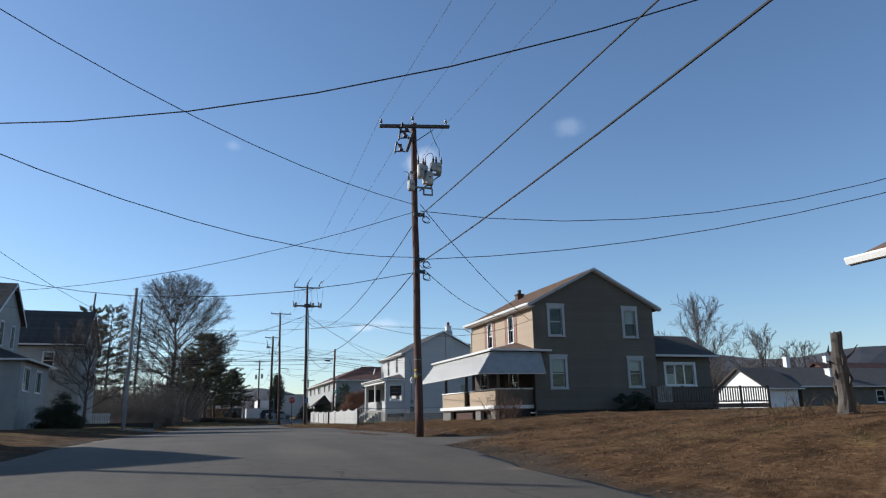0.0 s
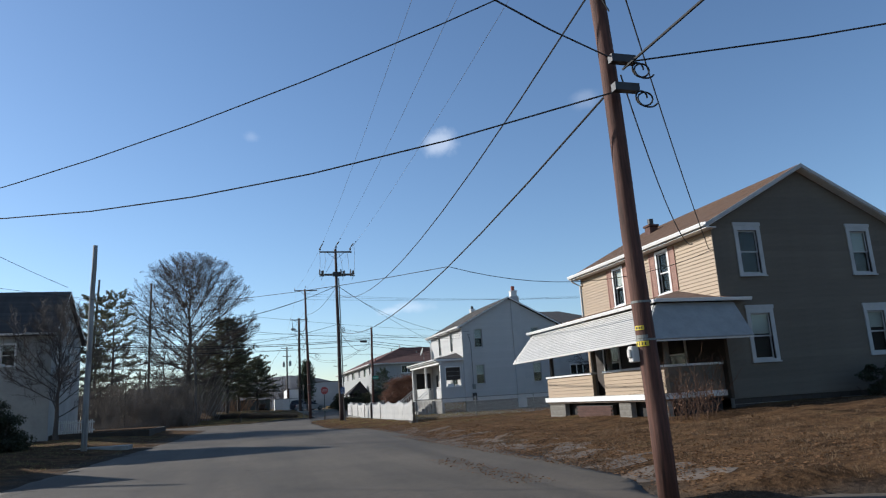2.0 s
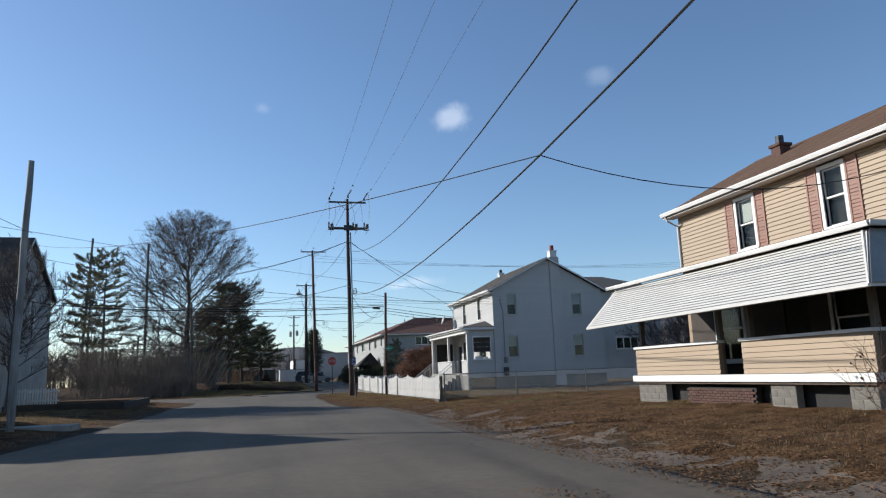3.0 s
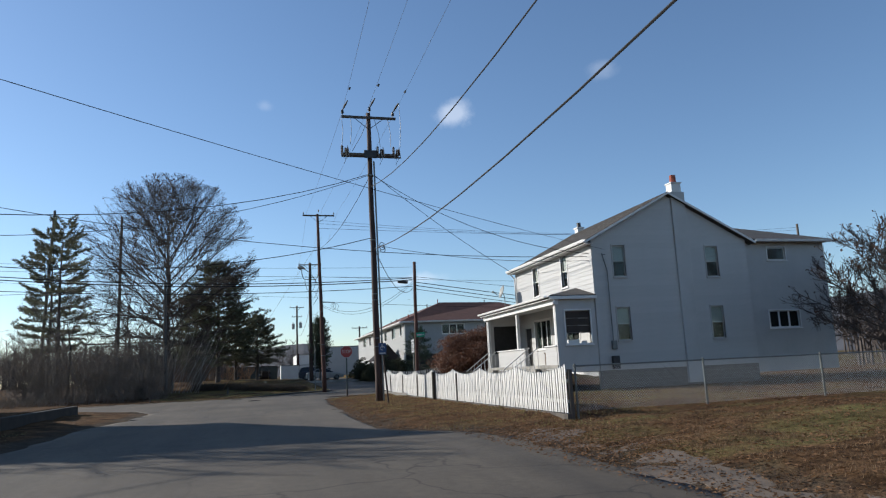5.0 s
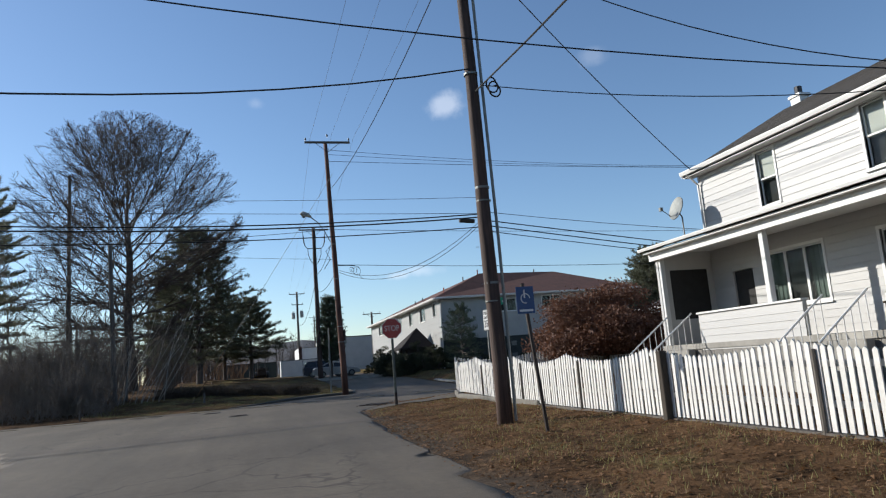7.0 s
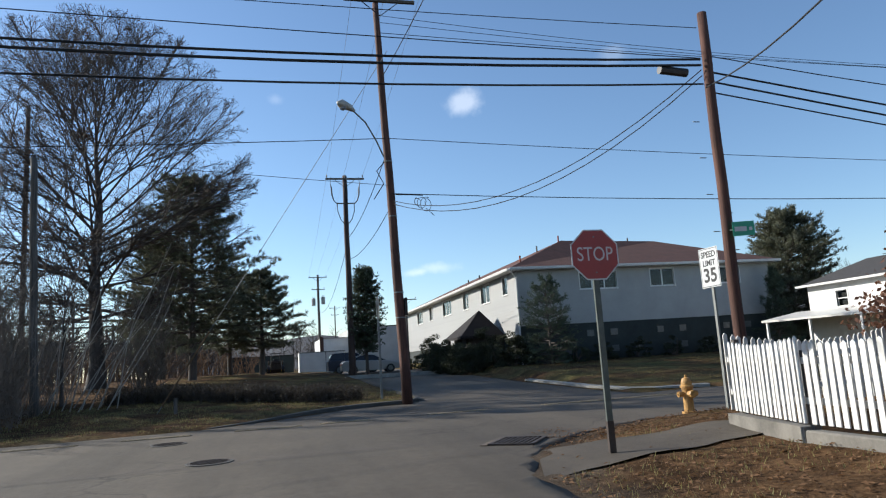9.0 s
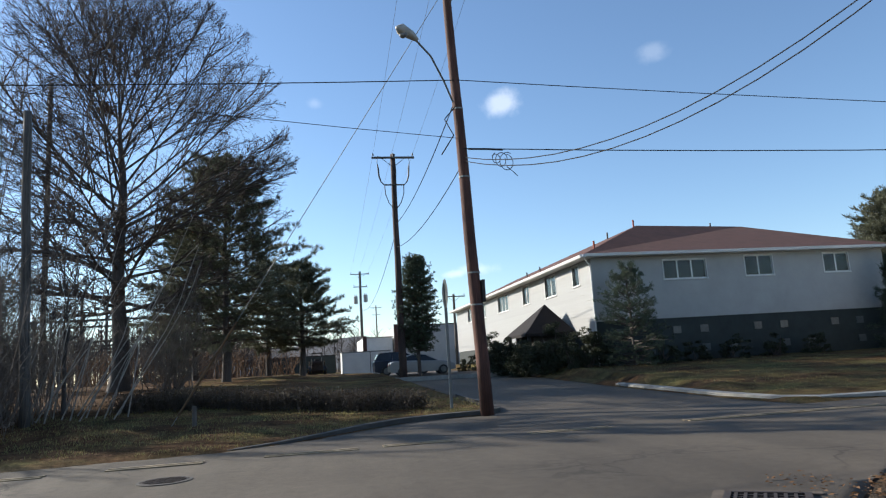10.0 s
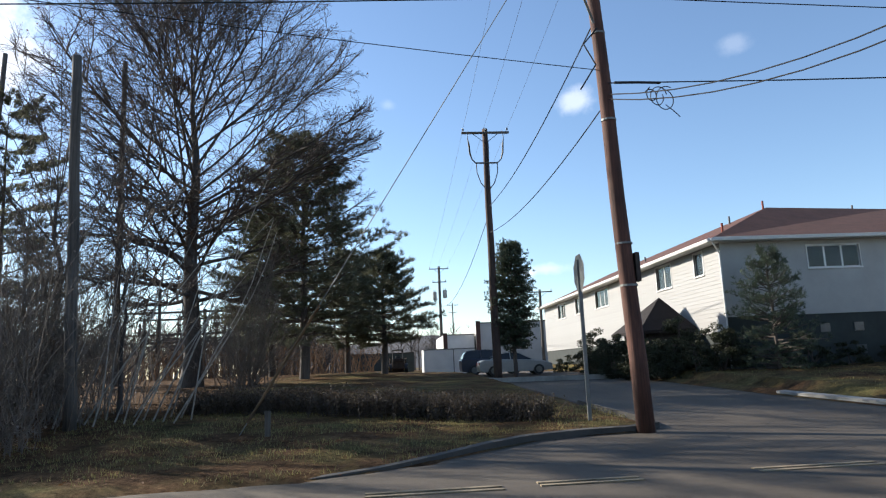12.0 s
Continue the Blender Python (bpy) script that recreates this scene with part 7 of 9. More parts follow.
def thicket(name, label, area, count, tall, seed, material, lean=0.25, r=0.014, dry=0):
    """A tangle of bare stems and side twigs."""
    rng = random.Random(seed)
    g = Geo()
    for _ in range(count):
        x, y = rng.uniform(area[0], area[1]), rng.uniform(area[2], area[3])
        p = Vector((x, y, land(x, y) - 0.05))
        h = tall * rng.uniform(0.4, 1.1)
        stem = limb(g, rng, p, Vector((rng.gauss(0, lean), rng.gauss(0, lean), 1)), h, r, 0.005, 4, 3, 0.12, 0.02)
        for _ in range(6):
            q, e = along(stem, rng.uniform(0.25, 0.98))
            limb(g, rng, q, e + rand_dir(rng, 0.2), h * rng.uniform(0.12, 0.35), r * 0.5, 0.003, 2, 3, 0.2, 0.03)
        for _ in range(dry):
            c, u = along(stem, rng.uniform(0.2, 0.98))[0] + rand_dir(rng) * h * 0.09, rand_dir(rng) * 0.05
            w = u.cross(rand_dir(rng)) * 0.7
            g.add([c, c + u * 0.6 + w, c + u * 1.6, c + u * 0.6 - w], [(0, 1, 2, 3)])
    return solo(name, g, material, label, "undergrowth", kind="stuff")


spreading_oak("large leafless oak with a wide domed crown and a nest", (-5.75, 126.5, 0.85), 24.6, 10.3, 2.6, 0.47, 3, (-6.6, 126.0, 17.2))
FINE, COARSE = (0.3, 0.03), (0.34, 0.042)
pine_tree("dense dark green pine beside the leafless oak", (-0.4, 130.5, 0.8), 14.3, 7.3, 11, 17, 9, 10, 20, bare=0.2, gap=0.2, trunk_r=0.3, shape=0.5, blade=(0.32, 0.036))
pine_tree("low dark pine at the edge of the lot", (4.2, 138.0, 0.8), 8.4, 4.6, 12, 11, 8, 9, 18, bare=0.3, gap=0.4, shape=0.5, blade=COARSE)
pine_tree("low dark pine behind the lawn", (-3.6, 139.0, 0.8), 11.8, 5.8, 13, 15, 8, 9, 18, bare=0.24, shape=0.5, blade=COARSE)
pine_tree("low dark pine behind the lawn", (1.2, 146.0, 0.8), 9.8, 5.2, 20, 12, 7, 8, 18, bare=0.3, shape=0.5, blade=COARSE)
pine_tree("tall open pine with layered limbs", (-14.6, 117.0, 0.4), 16.6, 4.5, 14, 10, 6, 9, 26, bare=0.28, gap=0.1, shape=0.2, blade=FINE, tuft=0.4)
pine_tree("tall open pine with layered limbs", (-20.0, 135.0, 0.4), 18.8, 5.0, 15, 11, 7, 9, 24, bare=0.28, gap=0.1, shape=0.2, blade=COARSE, tuft=0.4)
pine_tree("columnar dark evergreen beside the pole", (11.6, 128.6, 0.4), 7.7, 1.5, 16, 42, 10, 6, 15, bare=0.26, trunk_r=0.12, needle=CEDAR, blade=(0.15, 0.024), oval=True)
pine_tree("young evergreen against the white wall", (22.0, 119.9, 0.2), 5.6, 2.7, 17, 15, 8, 6, 10, bare=0.05, trunk_r=0.1, shape=0.5, needle=CEDAR, blade=(0.22, 0.03))
pine_tree("dark evergreen behind the building corner", (44.8, 125.0, 0.1), 10.6, 4.3, 18, 30, 11, 8, 10, bare=0.03, blade=(0.34, 0.06), oval=True)
pine_tree("dark evergreen beside the long building", (39.6, 120.6, 0.1), 6.0, 1.8, 19, 13, 6, 6, 8, bare=0.05, trunk_r=0.1, needle=CEDAR)
bare_tree("bare_tree", "small leafless yard tree before the shaded house", (-9.6, 66.5, 0.2), 8.6, 3.8, 21, 0.14, counts=(24, 10, 7, 4), start_low=0.25)
bare_tree("bare_tree", "slender leafless tree in the thicket", (-8.2, 117.0, 0.5), 14.0, 4.4, 22, 0.17, counts=(14, 7, 6, 3))
bare_tree("bare_tree", "slender leafless tree in the thicket", (-12.0, 110.5, 0.4), 9.5, 4.0, 23, 0.13, counts=(14, 7, 6, 3))
bare_tree("bare_tree", "slender leafless tree in the thicket", (-3.4, 110.5, 0.4), 7.5, 2.4, 30, 0.07, counts=(11, 6, 6, 3))
bare_tree("bare_tree", "leafless tree behind the tan house", (75.5, 95.0, 0.3), 18.3, 5.8, 24, 0.3, counts=(24, 10, 7, 4), stout=1.3)
bare_tree("bare_tree", "leafless tree behind the tan house", (87.7, 95.0, 0.3), 13.6, 4.8, 25, 0.25, counts=(20, 9, 7, 4), stout=1.3)
bare_tree("bare_tree", "leafless tree behind the tan house", (70.0, 97.0, 0.3), 12.0, 5.0, 26, 0.25, counts=(20, 9, 7, 4), stout=1.3)
bare_tree("bare_tree", "leafless tree far behind the yards", (97.0, 96.0, 0.3), 11.4, 4.8, 27, 0.25, counts=(20, 9, 7, 4), stout=1.3)
bare_tree("bare_tree", "low spreading leafless tree behind the white house", (32.6, 66.6, 0.2), 6.6, 4.3, 28, 0.17, counts=(28, 10, 8, 5), start_low=0.2, dry=0.16, stout=1.2)
bare_tree("bare_tree", "leafless tree far beyond the lot", (-22.0, 150.0, 0.5), 13.0, 5.5, 29, 0.25, counts=(13, 7, 5, 3))
russet = leafy("russet_tree", "small spreading tree of russet leaves behind the fence", "tree", (18.8, 88.0, 1.2), (3.3, 2.7, 2.9), 31, 230, 210, 0.12, RED_LEAF, 60)
part("trunk", Geo().tube([(18.8, 88.0, -0.2), (18.75, 88.0, 0.9), (18.8, 88.0, 1.7)], [0.2, 0.14, 0.12], 9), BARK, russet)
leafy("clipped_bush", "dark rounded evergreen bush beside the porch", "bush", (-8.9, 52.2, 0.1), (1.45, 1.45, 2.3), 32, 110, 190, 0.09, SHRUB, 16)
leafy("foundation_shrub", "dark shrub against the house wall", "bush", (22.3, 34.1, 0.15), (1.7, 0.8, 1.7), 33, 60, 150, 0.08, SHRUB, 16)
for i, (x, y, tall) in enumerate(((16.9, 124.0, 2.5), (16.7, 126.4, 2.9), (16.6, 128.9, 2.6), (17.0, 131.6, 3.0), (18.6, 122.8, 2.8), (20.0, 121.2, 2.5), (17.4, 122.2, 2.2))):
    leafy("entrance_shrub", "tall dark overgrown shrub around the entrance canopy", "bush", (x, y, land(x, y)), (1.3, 1.2, tall), 90 + i, 55, 150, 0.1, SHRUB, 12)
for i, (x, y, s) in enumerate(((17.0, 123.6, 1.3), (17.2, 133.5, 1.4), (18.8, 121.0, 1.2), (23.9, 120.6, 1.2), (26.2, 120.8, 1.0), (28.6, 120.8, 1.1), (31.2, 120.8, 1.0), (16.8, 138.0, 1.0), (34.0, 120.8, 1.1), (17.6, 128.6, 1.5))):
    leafy("hedge_shrub", "dark evergreen shrub along the long building", "bush", (x, y, land(x, y)), (s, s * 0.8, s * 1.35), 40 + i, 22, 80, 0.11, SHRUB, 8)


def twig_shrub(label, at, spread, tall, seed, stems):
    """A big leafless shrub: many arching stems and a haze of twigs under a rounded outline."""
    rng = random.Random(seed)
    t = thing("bare_shrub", at, label, "shrub")
    wood, fine = Geo(), Geo()
    for k in range(stems):
        a, e = k * 2.4, radians(rng.uniform(18, 88))
        tip = Vector((math.cos(a) * spread * math.cos(e), math.sin(a) * spread * math.cos(e), tall * math.sin(e) * rng.uniform(0.75, 1.0)))
        foot = Vector(at) + Vector((rng.gauss(0, spread * 0.16), rng.gauss(0, spread * 0.16), -0.1))
        one = limb(wood, rng, foot, tip, tip.length, 0.03, 0.008, 6, 4, 0.09, 0.02)
        for j in range(9):
            q, d = along(one, 0.15 + 0.84 * j / 8)
            two = limb(fine, rng, q, d + rand_dir(rng, 0.2), tip.length * rng.uniform(0.14, 0.3), 0.01, 0.005, 3, 3, 0.16, 0.03)
            for _ in range(6):
                q2, d2 = along(two, rng.uniform(0.1, 0.99))
                limb(fine, rng, q2, d2 + rand_dir(rng, 0.2), rng.uniform(0.25, 0.7), 0.007, 0.004, 2, 3, 0.2, 0.03)
    part("branchwork", wood, BRUSH, t, kind="stuff")
    part("twig_spray", fine, BRUSH, t, kind="stuff")


twig_shrub("tall leafless shrub between the oak and the pine", (-2.4, 123.5, 0.8), 2.8, 6.6, 81, 56)
twig_shrub("broad dense leafless shrub at the edge of the lot", (-14.2, 108.6, 0.35), 3.8, 6.0, 82, 80)
twig_shrub("tall leafless shrub in the thicket", (-6.2, 110.5, 0.4), 3.0, 6.8, 86, 60)
twig_shrub("low rounded leafless shrub beside the cross street", (-5.3, 104.2, 0.2), 2.0, 2.1, 83, 50)
twig_shrub("broad dense leafless shrub at the edge of the lot", (-9.5, 112.5, 0.4), 3.0, 4.6, 84, 60)
twig_shrub("broad dense leafless shrub at the edge of the lot", (-19.5, 110.0, 0.35), 3.6, 5.2, 85, 60)
thicket("bare_thicket", "tangled leafless brush at the lot's corner", (-14, -3.4, 104.0, 115), 900, 5.0, 51, BRUSH, dry=7)
thicket("low_brush", "low dead brush along the cross street", (-17, -3.0, 101.6, 105.5), 520, 1.4, 52, BRUSH, 0.5, dry=5)
thicket("far_brush", "rusty brush behind the lawn", (-24, 3.2, 146, 160), 500, 3.4, 53, LITTER, 0.3, 0.03)
thicket("porch_weeds", "dry weed stalks beside the porch corner", (13.9, 15.6, 33.4, 35.0), 64, 1.9, 54, WEED, 0.4, 0.009, dry=4)
thicket("dry_stalks", "dry pale stalks at the foot of a stump", (12.0, 13.4, 11.8, 14.0), 34, 0.5, 55, STRAW, 0.4, 0.012)


def low_hedge():
    """A waist-low twiggy hedge across the lawn."""
    rng = random.Random(61)
    hedge = thing("low_hedge", (2.2, 108.6, land(2.2, 108.6)), "low dark twiggy hedge across the lawn", "hedge")
    wood, leaves = Geo(), Geo()
    a, b = Vector((8.2, 107.0, 0)), Vector((-1.6, 110.6, 0))
    for k in range(2200):
        s = rng.random()
        p = a.lerp(b, s) + Vector((rng.gauss(0, 0.3), rng.gauss(0, 0.3), 0))
        p.z = land(p.x, p.y) - 0.03
        tall = 0.86 * (0.85 + 0.12 * wobble(p.x, p.y, 0.7, 8.0)) * rng.uniform(0.7, 1.05)
        stem = limb(wood, rng, p, Vector((rng.gauss(0, 0.3), rng.gauss(0, 0.3), 1)), tall, 0.008, 0.003, 3, 3, 0.2, 0.02)
        for _ in range(14):
            c, u = along(stem, rng.uniform(0.1, 0.99))[0] + rand_dir(rng) * 0.12, rand_dir(rng) * rng.uniform(0.02, 0.05)
            w = u.cross(rand_dir(rng)) * 0.8
            leaves.add([c, c + u * 0.6 + w, c + u * 1.6, c + u * 0.6 - w], [(0, 1, 2, 3)])
    part("branchwork", wood, TWIG, hedge, kind="stuff")
    part("foliage", leaves, HEDGE, hedge, kind="stuff")


low_hedge()
rng = random.Random(7)
saplings = thing("leaning_saplings", (-2.2, 107.5, 0.3), "clump of pale leaning sapling stems", "sapling")
for k in range(17):
    g = Geo()
    x, y = -4.2 + k * 0.2, 108.2 + (k * 7 % 5) * 0.45
    limb(g, rng, (x, y, land(x, y)), Vector((0.28 + 0.09 * (k % 4), 0.1, 1)), 3.4 + (k * 5 % 6) * 0.75, 0.026, 0.009, 6, 6, 0.06, 0.0)
    part("stem", g, BIRCH, saplings)


# ---- grass, dead leaves and litter on the verges ----
def ground_cover(name, label, category, areas, material, seed, tall, wide, leaf=False, paved=False):
    """Blades or fallen leaves strewn over patches: (x0, x1, y0, y1, count)."""
    rng = random.Random(seed)
    verts, faces = [], []
    for x0, x1, y0, y1, count in areas:
        for _ in range(count):
            x, y = rng.uniform(x0, x1), rng.uniform(y0, y1)
            if 8.3 < x < 12.5 and 87.1 < y < 89.5 and rng.random() < 0.93:
                continue
            d = road_depth(x, y)
            if not paved and (d > (0.15 if leaf else -0.12) or (d > 0 and rng.random() < 0.7)):
                continue
            if not leaf and wobble(x, y, 1.6, 3.0) < -0.28 + (0.3 if d > -1.2 else 0):
                continue
            z = road_level(y) + 0.035 if d > 0 else land(x, y)
            n = len(verts)
            a = rng.uniform(0, 2 * math.pi)
            u, w = Vector((math.cos(a), math.sin(a), 0)), Vector((-math.sin(a), math.cos(a), 0))
            if leaf:
                s = wide * rng.uniform(0.6, 1.4)
                k = rng.uniform(-0.5, 0.5)
                c = Vector((x, y, z + 0.012 + rng.uniform(0, 0.02)))
                verts += [c - u * s, c + w * s * 0.55 + Vector((0, 0, s * 0.4)), c + u * s + Vector((0, 0, s * k)), c - w * s * 0.55]
                faces += [(n, n + 1, n + 2), (n, n + 2, n + 3)]
            else:
                h = tall * rng.uniform(0.4, 1.3)
                c = Vector((x, y, z - 0.01))
                verts += [c - u * wide, c + u * wide, c + w * h * rng.uniform(-0.9, 0.9) + u * h * rng.uniform(-0.3, 0.3) + Vector((0, 0, h))]
                faces.append((n, n + 1, n + 2))
    return solo(name, Geo().add(verts, faces), material, label, category, kind="stuff")


ground_cover("dead_grass", "matted dead grass over the verge and yards", "grass", [(6.2, 14, 6, 36, 26000), (14, 24, 10, 34.5, 9000), (6.2, 14.5, 36, 60, 20000), (7.0, 12, 60, 92.5, 13000), (12, 20, 46, 71, 9000), (9, 18, 88, 94, 3500)], STRAW, 71, 0.045, 0.006)
ground_cover("green_grass", "thin winter grass on the lawns", "grass", [(-4, 10.4, 99.8, 110, 16000), (-10, -3, 40, 68, 5000), (12.2, 20, 58.8, 71, 6000), (17.5, 38, 103, 121, 6000), (8.0, 12, 56, 90, 7000)], GRASS, 72, 0.08, 0.009)
ground_cover("fallen_leaves", "fallen brown leaves strewn over the verge", "leaves", [(6, 13, 8, 58, 6500), (8.2, 9.2, 25, 36, 500), (6.8, 12, 58, 92, 12000), (12, 20, 50, 62, 5000), (7.5, 12, 24, 58, 5000), (-4, 10, 100, 118, 1800), (10, 16, 90, 93, 900)], LITTER, 73, 0, 0.032, leaf=True)
ground_cover("road_litter", "crumbled leaves and grit along the street's edge", "leaves", [(6.1, 6.9, 27, 33, 420), (8.0, 9.0, 25.5, 37, 420), (8.7, 10.6, 41, 58.5, 4200), (7.4, 8.6, 59, 80, 260), (9.9, 10.8, 90.2, 92.2, 120), (8.0, 10.2, 25.2, 46, 5200), (9.2, 11.2, 51.5, 58.6, 2600)], LITTER, 74, 0, 0.026, leaf=True, paved=True)


def tussocks(name, label, areas, material, seed, tall, blades):
    """Clumps of taller dead grass that break up the flat of the yards."""
    rng = random.Random(seed)
    verts, faces = [], []
    for x0, x1, y0, y1, count in areas:
        for _ in range(count):
            x, y = rng.uniform(x0, x1), rng.uniform(y0, y1)
            if road_depth(x, y) > -0.35:
                continue
            size = tall * rng.uniform(0.5, 1.2)
            for _ in range(blades):
                a, r = rng.uniform(0, 2 * math.pi), rng.uniform(0, 0.14)
                p = Vector((x + r * math.cos(a), y + r * math.sin(a), land(x, y) - 0.01))
                u = Vector((math.cos(a), math.sin(a), 0)) * rng.uniform(0.2, 0.9) * size
                w = Vector((-math.sin(a), math.cos(a), 0)) * 0.004
                h, n = size * rng.uniform(0.5, 1.1), len(verts)
                verts += [p - w, p + w, p + u * 0.5 + w + Vector((0, 0, h * 0.8)), p + u * 0.5 - w + Vector((0, 0, h * 0.8)), p + u + Vector((0, 0, h * 0.75))]
                faces += [(n, n + 1, n + 2, n + 3), (n + 3, n + 2, n + 4)]
    solo(name, Geo().add(verts, faces), material, label, "grass", kind="stuff")


tussocks("grass_tussocks", "ragged tussocks of tan dead grass in the yard", [(9.5, 15, 22, 36, 520), (9.8, 15, 36, 58, 520), (11, 24, 14, 34, 420), (9, 12, 60, 84, 60)], STRAW, 75, 0.085, 16)

# ---- fences ----
def picket_run(fence, a, b, first, z_base, tops, lift=0.0):
    """Pickets with pointed heads from a to b on two rails; tops(s) gives the height of each by its run s."""
    a, b = Vector(a), Vector(b)
    way = (b - a).normalized()
    out = Vector((way.y, -way.x, 0))
    n = int((b - a).length / 0.135)
    turn = Matrix.Rotation(math.atan2(way.y, way.x), 4, "Z")
    for i in range(n):
        s = i * 0.135
        h = tops(first + s)
        p = a + way * s
        ob = part("picket", PICKET_MESH, None, fence)
        wob = 0.006 * math.sin(i * 2.3)
        ob.matrix_basis = Matrix.Translation((p.x + wob, p.y, z_base(p) + lift)) @ turn @ Matrix.Rotation(0.012 * math.sin(i * 1.7), 4, "Y") @ Matrix.Diagonal((1, 1, h, 1))
    for f in (0.25, 0.78):
        g = Geo()
        c = [a + out * 0.03, b + out * 0.03, b + out * 0.065, a + out * 0.065]
        za, zb = z_base(a) + lift + f, z_base(b) + lift + f
        zs = (za, zb, zb, za)
        g.hexa([(p.x, p.y, z) for p, z in zip(c, zs)], [(p.x, p.y, z + 0.085) for p, z in zip(c, zs)])
        part("rail", tidy(g, "rail"), PICKET, fence)


PICKET_MESH = Geo().prism([(0, 0, 0), (0.082, 0, 0), (0.082, 0, 0.965), (0.041, 0, 1.0), (0, 0, 0.965)], (0, 0.02, 0)).mesh("picket")
PICKET_MESH.materials.append(PICKET)


def scallop(s):
    """Panels of 3.65 m whose tops dip between the posts."""
    f = (s % 3.65) / 3.65
    return 1.27 - 0.2 * math.sin(math.pi * f) ** 0.8


def white_fence():
    f = thing("picket_fence", (11.9, 73, 0.05), "white scalloped picket fence along the verge, paint chalky", "fence")
    base = lambda p: 0.08 + 0.02 * (p.y - 58.75) / 28 * 8 * max(0.0, min(1.0, (p.y - 78) / 8))
    picket_run(f, (11.9, 58.75, 0), (11.9, 86.6, 0), 0.0, base, scallop)
    picket_run(f, (11.9, 86.6, 0), (12.45, 88.9, 0), 0.6, base, scallop)
    picket_run(f, (12.45, 88.95, 0), (21.5, 89.2, 0), 0.0, base, scallop)
    for k in range(9):
        y = 58.75 + 3.48 * k
        part("post", Geo().box(11.94, 12.05, y - 0.055, y + 0.055, -0.3, 1.2), POLE_GREY, f, "weathered grey fence post", bevel=0.008)
    part("post", Geo().box(11.74, 11.88, 72.72, 72.86, -0.3, 1.26), DARK_BLOCK, f, "dark stained fence post", bevel=0.012)
    for y in (69.2, 76.4, 80.1, 83.7):
        part("post", Geo().tube([(11.86, y, -0.3), (11.86, y, 1.16)], 0.03, 7), POLE_GREY, f)
    for x in (12.6, 16.6, 21.0):
        part("post", Geo().box(x - 0.05, x + 0.05, 88.82, 88.9, -0.3, 1.4), POLE_GREY, f, bevel=0.008)
    g = Geo().box(11.82, 12.02, 79.0, 86.6, -0.35, 0.16)
    part("footing", g, FOOTING, f, "rough stained concrete footing wall", bevel=0.02)
    g = Geo().hexa([(11.82, 86.6, -0.45), (12.02, 86.6, -0.45), (12.58, 88.9, -0.45), (12.36, 88.95, -0.45)], [(11.82, 86.6, 0.2), (12.02, 86.6, 0.2), (12.58, 88.9, 0.2), (12.36, 88.95, 0.2)])
    part("footing", tidy(g, "footing"), FOOTING, f)
    part("footing", Geo().box(11.84, 12.0, 58.7, 79.0, -0.3, 0.06), POLE_GREY, f, "weathered base board")


def chain_link():
    f = thing("chain_link_fence", (24, 58.7, 0.15), "galvanised chain-link fence across the side yard", "fence")
    x0, x1, z0, z1, y = 12.1, 34.5, 0.12, 1.28, 58.72
    for k in range(7):
        x = x0 + 3.95 * k - (0 if k else -0.05)
        if x < x1:
            part("post", Geo().tube([(x, y, -0.2), (x, y, z1 + 0.06)], 0.03, 8), GALV, f)
    part("top_rail", Geo().tube([(x0, y, z1), (x1, y, z1)], 0.022, 7), GALV, f)
    mesh_geo = Geo()
    step, h = 0.075, z1 - z0
    x = x0 - h
    while x < x1:
        for s in (1, -1):
            a, b = (x, z0) if s == 1 else (x, z1), (x + h, z1) if s == 1 else (x + h, z0)
            (ax, az), (bx, bz) = a, b
            if ax < x0:
                az, ax = az + (bz - az) * (x0 - ax) / (bx - ax), x0
            if bx > x1:
                bz, bx = az + (bz - az) * (x1 - ax) / (bx - ax), x1
            if bx - ax > 0.02:
                mesh_geo.tube([(ax, y + 0.004 * s, az), (bx, y + 0.004 * s, bz)], 0.0038, 3, caps=False)
        x += step
    part("wire_mesh", mesh_geo, CHAIN_WIRE, f, kind="stuff")


white_fence()
chain_link()
low = thing("low_picket_fence", (-9.0, 70.2, 0.2), "low white picket fence beside the shaded house", "fence")
picket_run(low, (-10.4, 69.6, 0), (-7.9, 69.6, 0), 0.0, lambda p: 0.35, lambda s: 1.0)

# ---- signs ----
def lettering(words, size, material, at, parent, name="legend", depth=0.002, squeeze=1.0, bold=0.006, turn=Matrix()):
    """Raised letters in the built-in font, centred at a place on a face that looks to -y."""
    cu = bpy.data.curves.new(name, "FONT")
    cu.body, cu.size, cu.extrude, cu.align_x, cu.align_y = words, size, depth, "CENTER", "CENTER"
    cu.offset = bold * size / 0.25
    tmp = bpy.data.objects.new(name, cu)
    me = bpy.data.meshes.new_from_object(tmp)
    bpy.data.objects.remove(tmp)
    me.transform(turn @ Matrix.Translation(at) @ Matrix.Rotation(radians(90), 4, "X") @ Matrix.Diagonal((squeeze, 1, 1, 1)))
    me.materials.append(material)
    return part(name, me, None, parent)


def octagon(cx, y, cz, half, depth):
    k = half * math.tan(math.pi / 8)
    o = [(k, -half), (half, -k), (half, k), (k, half), (-k, half), (-half, k), (-half, -k), (-k, -half)]
    return Geo().prism([(cx + a, y, cz + b) for a, b in o], (0, depth, 0))


def u_post(x, y, z0, z1, material, parent, w=0.045):
    g = Geo().box(x - w, x - w + 0.008, y, y + 0.04, z0, z1).box(x + w - 0.008, x + w, y, y + 0.04, z0, z1).box(x - w, x + w, y - 0.004, y + 0.004, z0, z1)
    return part("post", g, material, parent)


